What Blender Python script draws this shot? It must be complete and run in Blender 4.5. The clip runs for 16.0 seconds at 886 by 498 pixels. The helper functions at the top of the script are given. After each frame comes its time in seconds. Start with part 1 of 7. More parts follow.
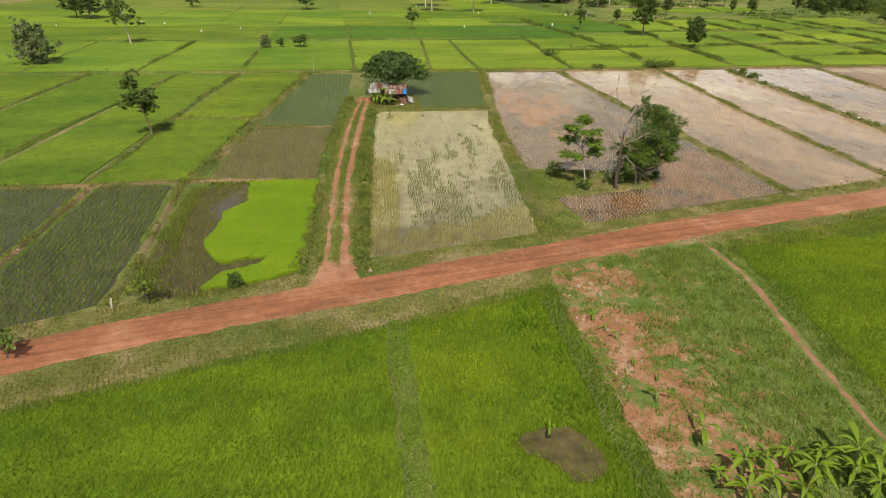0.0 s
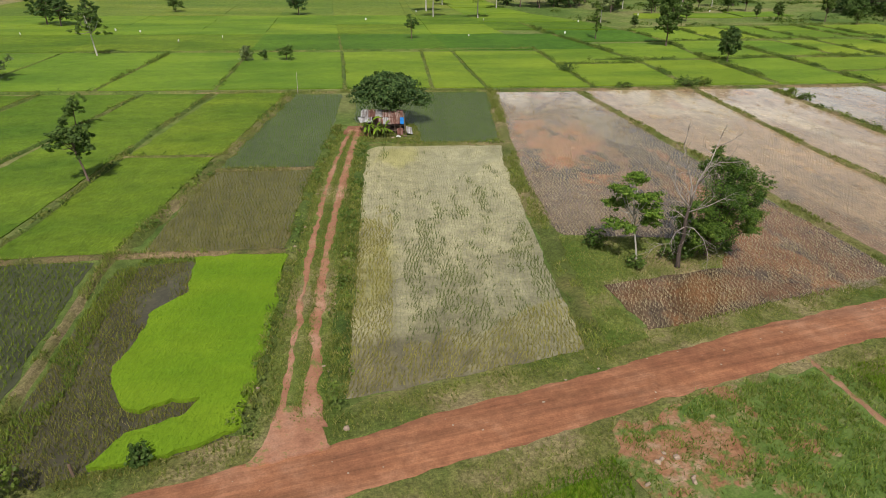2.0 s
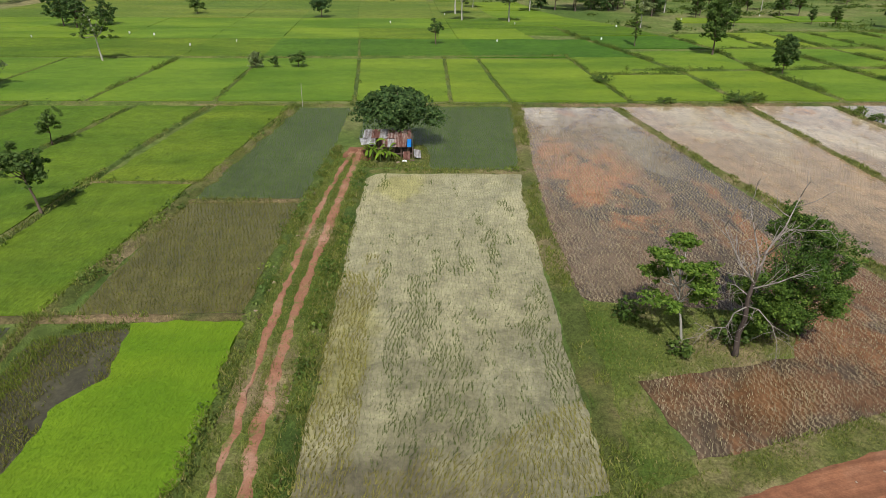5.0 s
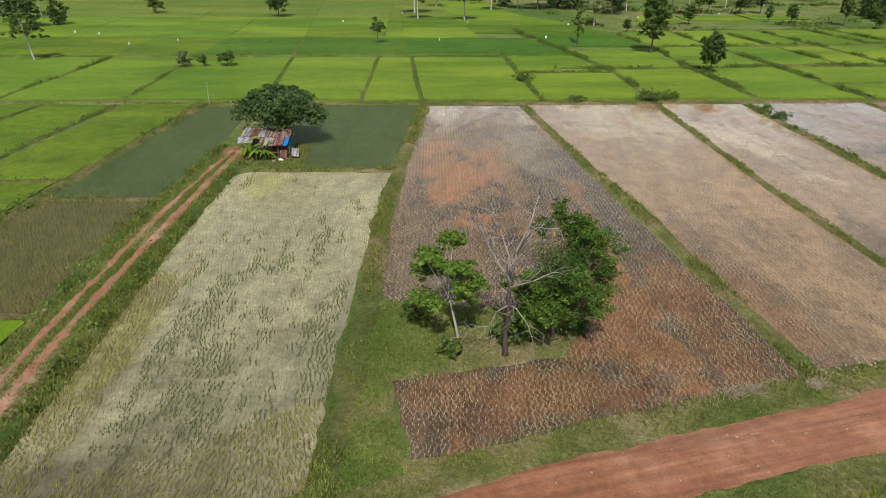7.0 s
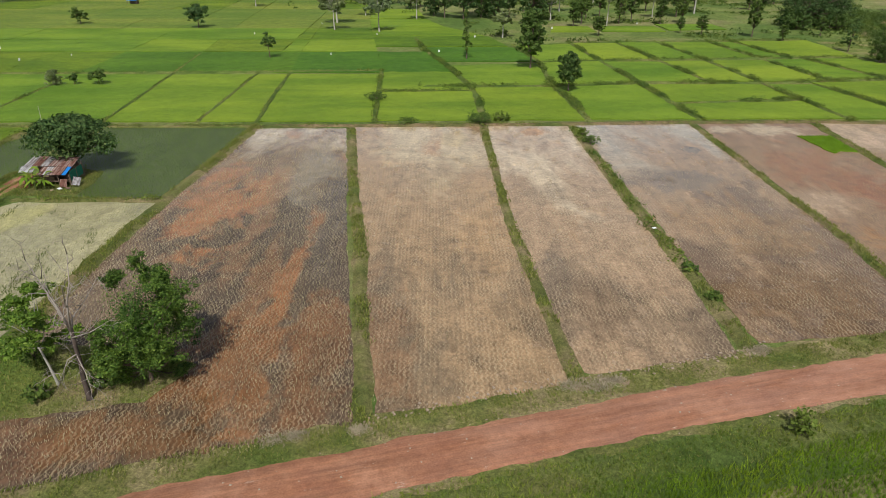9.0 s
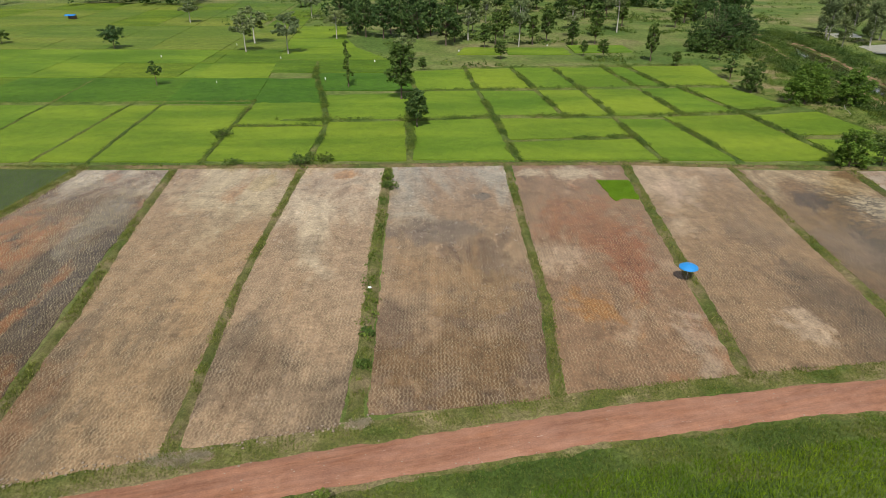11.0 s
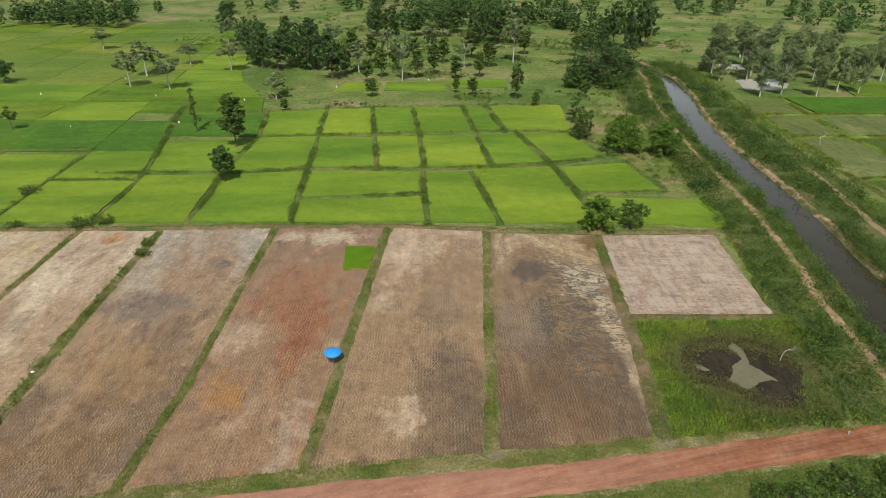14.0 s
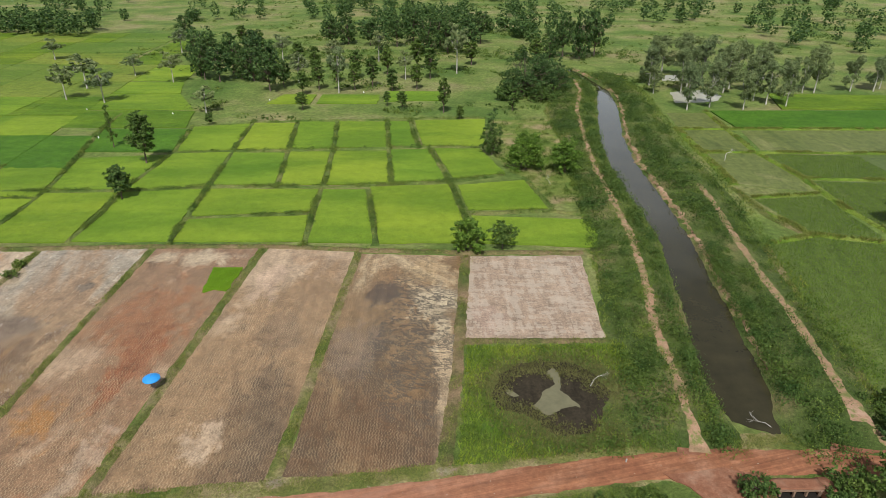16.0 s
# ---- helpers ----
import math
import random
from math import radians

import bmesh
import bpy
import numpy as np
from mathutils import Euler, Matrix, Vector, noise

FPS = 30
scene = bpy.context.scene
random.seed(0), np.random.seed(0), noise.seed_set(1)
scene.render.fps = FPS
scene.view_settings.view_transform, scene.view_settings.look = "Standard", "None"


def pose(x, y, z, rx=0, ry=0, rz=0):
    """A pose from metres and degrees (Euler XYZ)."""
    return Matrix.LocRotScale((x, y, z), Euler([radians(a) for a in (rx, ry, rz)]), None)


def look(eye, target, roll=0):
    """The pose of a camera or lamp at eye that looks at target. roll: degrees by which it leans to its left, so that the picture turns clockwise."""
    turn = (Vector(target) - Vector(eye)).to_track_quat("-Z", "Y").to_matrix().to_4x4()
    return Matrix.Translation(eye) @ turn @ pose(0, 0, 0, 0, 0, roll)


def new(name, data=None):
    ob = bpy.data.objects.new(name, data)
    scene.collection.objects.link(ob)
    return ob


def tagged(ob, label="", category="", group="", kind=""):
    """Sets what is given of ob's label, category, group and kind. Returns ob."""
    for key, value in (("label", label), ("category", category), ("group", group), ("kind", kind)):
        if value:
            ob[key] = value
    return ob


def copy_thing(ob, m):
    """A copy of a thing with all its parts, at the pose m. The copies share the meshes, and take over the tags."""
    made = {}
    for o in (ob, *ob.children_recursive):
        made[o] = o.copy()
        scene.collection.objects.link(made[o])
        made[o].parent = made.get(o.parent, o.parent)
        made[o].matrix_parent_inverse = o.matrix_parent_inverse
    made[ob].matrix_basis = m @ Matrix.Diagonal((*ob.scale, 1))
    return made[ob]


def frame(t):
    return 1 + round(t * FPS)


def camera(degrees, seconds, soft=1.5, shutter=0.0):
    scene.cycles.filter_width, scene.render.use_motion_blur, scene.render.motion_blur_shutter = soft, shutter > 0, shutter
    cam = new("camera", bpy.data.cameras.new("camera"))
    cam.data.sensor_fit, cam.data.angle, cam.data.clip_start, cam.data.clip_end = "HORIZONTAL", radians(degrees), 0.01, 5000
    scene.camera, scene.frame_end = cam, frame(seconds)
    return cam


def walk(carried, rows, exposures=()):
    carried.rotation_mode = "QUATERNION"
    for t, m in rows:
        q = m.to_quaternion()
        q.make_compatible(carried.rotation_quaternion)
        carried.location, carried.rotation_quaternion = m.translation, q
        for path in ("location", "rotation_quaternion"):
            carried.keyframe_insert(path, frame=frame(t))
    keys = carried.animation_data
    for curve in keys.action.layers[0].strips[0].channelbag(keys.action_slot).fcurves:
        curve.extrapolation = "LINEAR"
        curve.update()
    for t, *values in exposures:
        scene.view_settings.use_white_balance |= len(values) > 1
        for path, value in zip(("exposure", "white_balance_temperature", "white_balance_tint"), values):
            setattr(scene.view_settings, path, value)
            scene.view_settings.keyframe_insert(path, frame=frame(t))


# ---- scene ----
cam = camera(69.4, 16.0, 0.75)
METRES, EYE, TILT, LEAN, TURN = 175.9, 25.0, 0.0, -0.18, -4.4
ROWS = [
    (0.0, 0.0, 0.0, 0.0, 0.09, -25.98, -0.19),
    (0.5, -0.0011, 0.0282, 0.0001, 0.1, -26.0, -0.19),
    (1.0, -0.002, 0.0557, -0.0, 0.11, -26.01, -0.19),
    (1.5, -0.0028, 0.0825, -0.0001, 0.11, -26.0, -0.19),
    (2.0, -0.0035, 0.108, -0.0002, 0.12, -25.99, -0.2),
    (2.5, -0.004, 0.1312, 0.0001, 0.14, -25.98, -0.21),
    (3.0, -0.0048, 0.1488, -0.0001, 0.97, -25.97, -0.2),
    (5.5, 0.0244, 0.1797, -0.0029, 3.38, -25.96, -0.15),
    (6.0, 0.0432, 0.1815, -0.0031, 3.43, -25.97, -0.11),
    (6.5, 0.0681, 0.183, -0.0033, 3.47, -25.98, -0.06),
    (7.0, 0.0978, 0.1845, -0.0036, 3.48, -26.01, -0.02),
    (7.5, 0.1321, 0.1862, -0.0023, 3.54, -26.04, -0.01),
    (8.0, 0.1705, 0.188, 0.0029, 3.59, -26.08, 0.03),
    (8.5, 0.2138, 0.1902, 0.0109, 3.61, -26.12, 0.05),
    (9.0, 0.2584, 0.1925, 0.0194, 3.63, -26.16, 0.09),
    (9.5, 0.3035, 0.1949, 0.0287, 3.67, -26.2, 0.08),
    (12.0, 0.5168, 0.2051, 0.0879, 3.81, -26.33, -0.07),
    (12.5, 0.5565, 0.2071, 0.0998, 3.81, -26.35, -0.08),
    (13.0, 0.5954, 0.2092, 0.1116, 3.83, -26.38, -0.15),
    (13.5, 0.6345, 0.2111, 0.1235, 3.86, -26.39, -0.14),
    (14.0, 0.6736, 0.2131, 0.1353, 3.88, -26.42, -0.14),
    (14.5, 0.7127, 0.2151, 0.1473, 3.9, -26.43, -0.14),
    (15.0, 0.75, 0.217, 0.1553, 3.9, -26.41, -0.12),
    (15.5, 0.7845, 0.2189, 0.1587, 3.91, -26.39, -0.12),
    (16.0, 0.8082, 0.2202, 0.1594, 3.92, -26.33, -0.14),
]
walk(cam, [(t, pose(0, 0, EYE, TILT, LEAN, TURN) @ pose(METRES * x, METRES * y, METRES * z, 90 + pitch, roll, yaw)) for t, x, y, z, yaw, pitch, roll in ROWS],
     [(0.0, 0.04, 6950, 8), (1.0, -0.04, 6600, 7), (2.5, -0.15, 6250, 7), (5.5, -0.19, 6050, 7), (9.0, -0.20, 6100, 7), (12.5, -0.24, 6200, 4.5), (16.0, -0.03, 6000, 6)])

# ---- light ----
SUN_AZ, SUN_EL = -4.0, 51.0        # degrees: the sun stands behind the camera, high
world = bpy.data.worlds.new("world")
scene.world = world
world.use_nodes = True
wn = world.node_tree.nodes
sky = wn.new("ShaderNodeTexSky")
sky.sky_type, sky.sun_disc = "NISHITA", False
sky.sun_elevation, sky.sun_rotation = radians(SUN_EL), radians(180 - SUN_AZ)
sky.air_density, sky.dust_density, sky.ozone_density = 1.0, 3.5, 1.0
wn["Background"].inputs["Strength"].default_value = 0.062
# broken fair-weather cloud over the blue
cloud, veil, whiten = wn.new("ShaderNodeTexNoise"), wn.new("ShaderNodeValToRGB"), wn.new("ShaderNodeMix")
flat, around = wn.new("ShaderNodeMapping"), wn.new("ShaderNodeTexCoord")
flat.inputs["Scale"].default_value = (1.0, 1.0, 2.6)
cloud.inputs["Scale"].default_value, cloud.inputs["Detail"].default_value, cloud.inputs["Roughness"].default_value = 2.2, 7.0, 0.6
veil.color_ramp.elements[0].position, veil.color_ramp.elements[1].position = 0.47, 0.68
veil.color_ramp.elements[1].color = (0.85, 0.85, 0.85, 1)
whiten.data_type = "RGBA"
whiten.inputs[7].default_value = (10.5, 10.6, 10.8, 1)
# white haze and far cloud along the horizon
up, low, haze = wn.new("ShaderNodeSeparateXYZ"), wn.new("ShaderNodeValToRGB"), wn.new("ShaderNodeMix")
low.color_ramp.elements[0].position, low.color_ramp.elements[1].position = 0.06, 0.46
low.color_ramp.elements[0].color, low.color_ramp.elements[1].color = (0.9, 0.9, 0.9, 1), (0, 0, 0, 1)
haze.data_type = "RGBA"
haze.inputs[7].default_value = (18.0, 18.4, 19.0, 1)
for a, b in ((around.outputs["Generated"], flat.inputs["Vector"]), (flat.outputs[0], cloud.inputs["Vector"]), (cloud.outputs["Fac"], veil.inputs[0]), (veil.outputs[0], whiten.inputs[0]), (sky.outputs[0], whiten.inputs[6]), (around.outputs["Generated"], up.inputs[0]), (up.outputs[2], low.inputs[0]), (low.outputs[0], haze.inputs[0]), (whiten.outputs[2], haze.inputs[6]), (haze.outputs[2], wn["Background"].inputs["Color"])):
    world.node_tree.links.new(a, b)
sun_data = bpy.data.lights.new("sun", "SUN")
sun_data.energy, sun_data.angle, sun_data.color = 4.75, radians(0.6), (1.0, 0.95, 0.86)
sun = new("sun", sun_data)
toward = Vector((math.sin(radians(SUN_AZ)) * math.cos(radians(SUN_EL)), -math.cos(radians(SUN_AZ)) * math.cos(radians(SUN_EL)), math.sin(radians(SUN_EL))))
sun.matrix_world = look(toward * 200, (0, 0, 0))


# ---- materials ----
class Nodes:
    """Short way to write node trees."""

    def __init__(self, name):
        self.mat = bpy.data.materials.new(name)
        self.mat.use_nodes = True
        self.tree = self.mat.node_tree
        self.bsdf = self.tree.nodes["Principled BSDF"]
        self.pos = self.tree.nodes.new("ShaderNodeNewGeometry").outputs["Position"]

    def add(self, kind, **values):
        n = self.tree.nodes.new("ShaderNode" + kind)
        for key, value in values.items():
            n.inputs[key].default_value = value
        return n

    def link(self, a, b):
        self.tree.links.new(a, b)

    def mapped(self, scale, turn=0.0, move=(0, 0, 0)):
        """The place turned first, then stretched."""
        spun, n = self.add("Mapping"), self.add("Mapping")
        spun.inputs["Rotation"].default_value = (0, 0, radians(turn))
        n.inputs["Scale"].default_value = scale
        n.inputs["Location"].default_value = move
        self.link(self.pos, spun.inputs["Vector"])
        self.link(spun.outputs[0], n.inputs["Vector"])
        return n.outputs[0]

    def noise(self, scale, detail=4.0, rough=0.6, vec=None, distort=0.0):
        n = self.add("TexNoise", Scale=scale, Detail=detail, Roughness=rough, Distortion=distort)
        self.link(vec or self.pos, n.inputs["Vector"])
        return n.outputs["Fac"]

    def ramp(self, fac, stops):
        n = self.tree.nodes.new("ShaderNodeValToRGB")
        e = n.color_ramp.elements
        while len(e) < len(stops):
            e.new(0.5)
        for i, (p, c) in enumerate(stops):
            e[i].position = p
            e[i].color = (*c, 1) if isinstance(c, tuple) else (c, c, c, 1)
        self.link(fac, n.inputs[0])
        return n.outputs[0]

    def mix(self, fac, a, b, how="MIX"):
        n = self.tree.nodes.new("ShaderNodeMix")
        n.data_type, n.blend_type = "RGBA", how
        for sock, v in ((n.inputs[0], fac), (n.inputs[6], a), (n.inputs[7], b)):
            if isinstance(v, (int, float)):
                sock.default_value = v
            elif isinstance(v, tuple):
                sock.default_value = (*v, 1)
            else:
                self.link(v, sock)
        return n.outputs[2]

    def maths(self, how, a, b=0.0):
        n = self.tree.nodes.new("ShaderNodeMath")
        n.operation = how
        for sock, v in ((n.inputs[0], a), (n.inputs[1], b)):
            if isinstance(v, (int, float)):
                sock.default_value = v
            else:
                self.link(v, sock)
        return n.outputs[0]

    def shade(self, fac, low, high):
        """A grey that runs from low to high with fac, to multiply with."""
        return self.ramp(fac, [(0.25, low), (0.75, high)])

    def island(self):
        return self.tree.nodes.new("ShaderNodeNewGeometry").outputs["Random Per Island"]

    def object_random(self):
        return self.tree.nodes.new("ShaderNodeObjectInfo").outputs["Random"]

    def done(self, color, rough=0.9, bump=None, strength=0.5, distance=0.05, spec=0.3, metal=0.0, translucent=0.0):
        b = self.bsdf
        for key, v in (("Base Color", color), ("Roughness", rough), ("Specular IOR Level", spec), ("Metallic", metal)):
            if isinstance(v, tuple):
                b.inputs[key].default_value = (*v, 1)
            elif isinstance(v, (int, float)):
                b.inputs[key].default_value = v
            else:
                self.link(v, b.inputs[key])
        if bump is not None:
            n = self.add("Bump", Strength=strength, Distance=distance)
            self.link(bump, n.inputs["Height"])
            self.link(n.outputs[0], b.inputs["Normal"])
        if translucent:
            t = self.tree.nodes.new("ShaderNodeBsdfTranslucent")
            if isinstance(color, tuple):
                t.inputs[0].default_value = (*color, 1)
            else:
                self.link(color, t.inputs[0])
            m = self.tree.nodes.new("ShaderNodeMixShader")
            m.inputs[0].default_value = translucent
            self.link(b.outputs[0], m.inputs[1])
            self.link(t.outputs[0], m.inputs[2])
            self.link(m.outputs[0], self.tree.nodes["Material Output"].inputs["Surface"])
        return self.mat


def leaf_mat(name, dark, light, odd=None, translucent=0.25, broad=0.0):
    """Foliage: colour differs from leaf to leaf, and from clump to clump."""
    n = Nodes(name)
    stops = [(0.0, dark), (0.85, light)] + ([(1.0, odd)] if odd else [])
    c = n.ramp(n.island(), stops)
    c = n.mix(1.0, c, n.shade(n.noise(0.6, 3), 0.68, 1.25), "MULTIPLY")
    if broad:
        c = n.mix(1.0, c, n.mix(n.ramp(n.noise(broad, 4, 0.55), [(0.36, 0.0), (0.62, 1.0)]), (0.66, 0.78, 0.8), (1.22, 1.12, 1.0)), "MULTIPLY")
    tint = n.mix(n.object_random(), (0.82, 0.86, 0.9), (1.12, 1.06, 0.95))
    c = n.mix(1.0, c, tint, "MULTIPLY")
    return n.done(c, 0.6, spec=0.2, translucent=translucent)


def turf_mat(name, a, b, c, scale=1.0, dry=0.5):
    """Grass from above: blades, clumps and broad dry patches."""
    n = Nodes(name)
    broad = n.ramp(n.noise(0.05 * scale, 5, 0.6), [(0.38, a), (0.50, b), (0.50 + 0.3 * (1 - dry), c)])
    clump = n.shade(n.noise(1.4 * scale, 5, 0.7), 0.50, 1.42)
    blades = n.noise(9.0, 4, 0.75)
    col = n.mix(1.0, broad, clump, "MULTIPLY")
    col = n.mix(1.0, col, n.shade(n.noise(0.22 * scale, 6, 0.7), 0.68, 1.28), "MULTIPLY")
    col = n.mix(1.0, col, n.shade(blades, 0.45, 1.5), "MULTIPLY")
    return n.done(col, 0.95, n.maths("ADD", blades, n.noise(1.4 * scale, 5, 0.7)), 1.0, 0.15, 0.15)


def rice_mat(name, a, b, turn=0.0, patch=0.06, fine=1.0, grain=1.0):
    """Closed rice canopy: rows, wind-blown patches, lighter and darker growth."""
    n = Nodes(name)
    v = n.mapped((1.0, 0.22, 1.0), turn)
    broad = n.noise(patch, 4, 0.55, n.mapped((0.6, 1.6, 1)))
    col = n.ramp(broad, [(0.38, a), (0.62, b)])
    tint = n.mix(n.object_random(), (0.82, 0.92, 0.95), (1.16, 1.07, 1.05))
    col = n.mix(1.0, col, tint, "MULTIPLY")
    col = n.mix(1.0, col, n.shade(n.noise(0.45, 6, 0.72), 1 - 0.32 * grain, 1 + 0.3 * grain), "MULTIPLY")
    leaf = n.noise(7.0 * fine, 3, 0.8, v)
    col = n.mix(1.0, col, n.shade(leaf, 1 - 0.5 * grain, 1 + 0.45 * grain), "MULTIPLY")
    return n.done(col, 0.8, n.maths("ADD", leaf, n.noise(2.0, 4)), 0.9, 0.14, 0.12)


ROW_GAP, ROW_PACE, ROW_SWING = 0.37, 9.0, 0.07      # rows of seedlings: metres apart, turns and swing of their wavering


def mud_mat(name, pale, brown, dark, rust, bias=0.0, wet=0.35, move=(0, 0, 0), rust_at=0.62, silt_sky=(0, 0), spots=(), spec=0.42, cracks=None, worked=0.0, planted=0):
    """Flooded paddy soil: silty water over mud, with rusty and dark wet patches and tillage streaks.
    silt_sky: the depths between which the mud turns pale, for silt and for sky reflection painted in; spots: (x, y, rx,
    ry, colour, strength) of stains and of sky reflection painted in; planted: the depth at which the painted lines of
    seedlings along the planted rows end."""
    n = Nodes(name)
    v = n.mapped((1.0, 0.5, 1.0), 0, move)
    big = n.maths("ADD", n.noise(0.075, 7, 0.66, v, 0.7), bias)
    # paler towards the far end: sky reflection painted into the mud, besides silt
    if silt_sky[1]:
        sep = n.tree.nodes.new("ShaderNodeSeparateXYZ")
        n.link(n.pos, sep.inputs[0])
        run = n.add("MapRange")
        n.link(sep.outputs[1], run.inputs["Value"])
        for key, value in (("From Min", silt_sky[0]), ("From Max", silt_sky[1]), ("To Min", -0.13), ("To Max", 0.16)):
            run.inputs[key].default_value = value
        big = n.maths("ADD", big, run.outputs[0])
    col = n.ramp(big, [(0.36, dark), (0.46, brown), (0.58, brown), (0.70, pale)])
    rusty = n.ramp(n.noise(0.085, 6, 0.68, n.mapped((1.2, 0.45, 1), 3, (move[0] + 31, move[1] + 7, 0)), 0.8), [(rust_at, 0.0), (rust_at + 0.1, 1.0)])
    col = n.mix(n.maths("MULTIPLY", rusty, 0.7), col, rust)
    ragged_edge = n.noise(0.22, 6, 0.7, n.mapped((1.0, 0.6, 1.0), 8, move), 0.5)
    for x, y, rx, ry, colour, strength in spots:
        m = n.add("Mapping")
        m.inputs["Location"].default_value = (-x / rx, -y / ry, 0)
        m.inputs["Scale"].default_value = (1 / rx, 1 / ry, 0)
        n.link(n.pos, m.inputs["Vector"])
        d = n.tree.nodes.new("ShaderNodeVectorMath")
        d.operation = "LENGTH"
        n.link(m.outputs[0], d.inputs[0])
        near = n.maths("ADD", d.outputs["Value"], n.maths("MULTIPLY", n.maths("SUBTRACT", ragged_edge, 0.5), 3.8))
        mask = n.ramp(near, [(0.55, strength), (1.0, 0.0)])
        col = n.mix(mask, col, colour)
    streak = n.noise(0.9, 5, 0.7, n.mapped((1.0, 0.12, 1.0), 1.5, move))
    col = n.mix(1.0, col, n.shade(streak, 0.78, 1.2), "MULTIPLY")
    clods = n.noise(2.6, 6, 0.75)
    col = n.mix(1.0, col, n.shade(clods, 0.55, 1.38), "MULTIPLY")
    mottle = n.noise(0.55, 6, 0.72)
    col = n.mix(1.0, col, n.shade(mottle, 0.64, 1.32), "MULTIPLY")
    blotch = n.ramp(n.noise(0.33, 7, 0.74, n.mapped((1.2, 0.8, 1.0), 0, (move[1], move[0], 0)), 0.6), [(0.40, 0.82), (0.47, 1.0), (0.60, 1.08)])
    col = n.mix(1.0, col, blotch, "MULTIPLY")
    # painted seedling rows: pale straw lines, gaps darkened for the plants' reflections
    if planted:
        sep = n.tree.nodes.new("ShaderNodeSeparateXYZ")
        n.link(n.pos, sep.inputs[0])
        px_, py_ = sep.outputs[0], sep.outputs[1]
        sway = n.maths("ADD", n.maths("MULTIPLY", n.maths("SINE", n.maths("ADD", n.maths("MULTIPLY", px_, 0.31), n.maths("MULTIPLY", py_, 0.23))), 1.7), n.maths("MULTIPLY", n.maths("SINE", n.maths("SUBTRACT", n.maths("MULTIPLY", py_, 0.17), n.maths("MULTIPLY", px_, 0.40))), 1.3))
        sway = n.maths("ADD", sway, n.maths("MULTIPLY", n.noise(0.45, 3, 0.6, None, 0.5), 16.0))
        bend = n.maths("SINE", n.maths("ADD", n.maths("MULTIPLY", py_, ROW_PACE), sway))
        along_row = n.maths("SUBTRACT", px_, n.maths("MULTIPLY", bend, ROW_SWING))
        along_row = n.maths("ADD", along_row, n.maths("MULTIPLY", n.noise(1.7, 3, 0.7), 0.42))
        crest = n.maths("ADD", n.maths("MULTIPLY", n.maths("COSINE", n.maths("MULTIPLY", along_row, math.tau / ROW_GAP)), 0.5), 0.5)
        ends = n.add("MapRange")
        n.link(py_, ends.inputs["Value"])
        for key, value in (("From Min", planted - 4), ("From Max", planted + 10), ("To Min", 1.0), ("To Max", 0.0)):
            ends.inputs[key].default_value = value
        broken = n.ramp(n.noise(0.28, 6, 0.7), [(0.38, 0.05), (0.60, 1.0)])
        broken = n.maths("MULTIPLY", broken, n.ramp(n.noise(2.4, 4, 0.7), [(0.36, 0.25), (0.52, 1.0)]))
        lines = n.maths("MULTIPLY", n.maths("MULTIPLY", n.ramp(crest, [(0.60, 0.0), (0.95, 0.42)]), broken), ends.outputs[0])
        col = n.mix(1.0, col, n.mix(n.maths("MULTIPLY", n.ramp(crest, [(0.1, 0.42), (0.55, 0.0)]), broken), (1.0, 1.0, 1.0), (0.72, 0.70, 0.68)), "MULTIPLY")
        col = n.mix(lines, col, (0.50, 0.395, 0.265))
    if cracks:
        x, y, rx, ry = cracks
        m = n.add("Mapping")
        m.inputs["Location"].default_value = (-x / rx, -y / ry, 0)
        m.inputs["Scale"].default_value = (1 / rx, 1 / ry, 0)
        n.link(n.pos, m.inputs["Vector"])
        d = n.tree.nodes.new("ShaderNodeVectorMath")
        d.operation = "LENGTH"
        n.link(m.outputs[0], d.inputs[0])
        where = n.ramp(n.maths("ADD", d.outputs["Value"], n.maths("MULTIPLY", n.maths("SUBTRACT", ragged_edge, 0.5), 2.0)), [(0.6, 0.85), (1.0, 0.0)])
        wet_lines = n.ramp(n.maths("ABSOLUTE", n.maths("SUBTRACT", n.noise(0.42, 5, 0.68, n.mapped((0.8, 1.6, 1.0), 20), 0.9), 0.5)), [(0.022, 1.0), (0.06, 0.0)])
        col = n.mix(n.maths("MULTIPLY", where, wet_lines), col, (0.075, 0.062, 0.05))
    if worked:
        # straight passes of the harrow, along and across
        passes = n.maths("ADD", n.noise(0.9, 3, 0.7, n.mapped((1.0, 0.2, 1.0), -1)), n.noise(0.9, 3, 0.7, n.mapped((0.2, 1.0, 1.0), 1)))
        fine_rag = n.maths("MULTIPLY", n.noise(2.2, 5, 0.7), 0.30)
        col = n.mix(n.ramp(n.maths("MULTIPLY", n.maths("ADD", passes, fine_rag), 0.5), [(0.575, 0.0), (0.60, worked)]), col, (0.46, 0.395, 0.335))
    veins = n.ramp(n.noise(0.75, 7, 0.72, n.mapped((0.8, 1.5, 1.0), 0, move), 1.2), [(0.30, 0.66), (0.44, 1.0)])
    col = n.mix(1.0, col, veins, "MULTIPLY")
    col = n.mix(1.0, col, (1.015, 0.985, 0.915), "MULTIPLY")
    film = n.ramp(n.noise(0.5, 5, 0.6, v), [(0.34, max(0.4, wet)), (0.46, wet)])
    return n.done(col, film, n.maths("ADD", clods, streak), 0.05 if wet < 0.2 else 0.16, 0.03, spec)


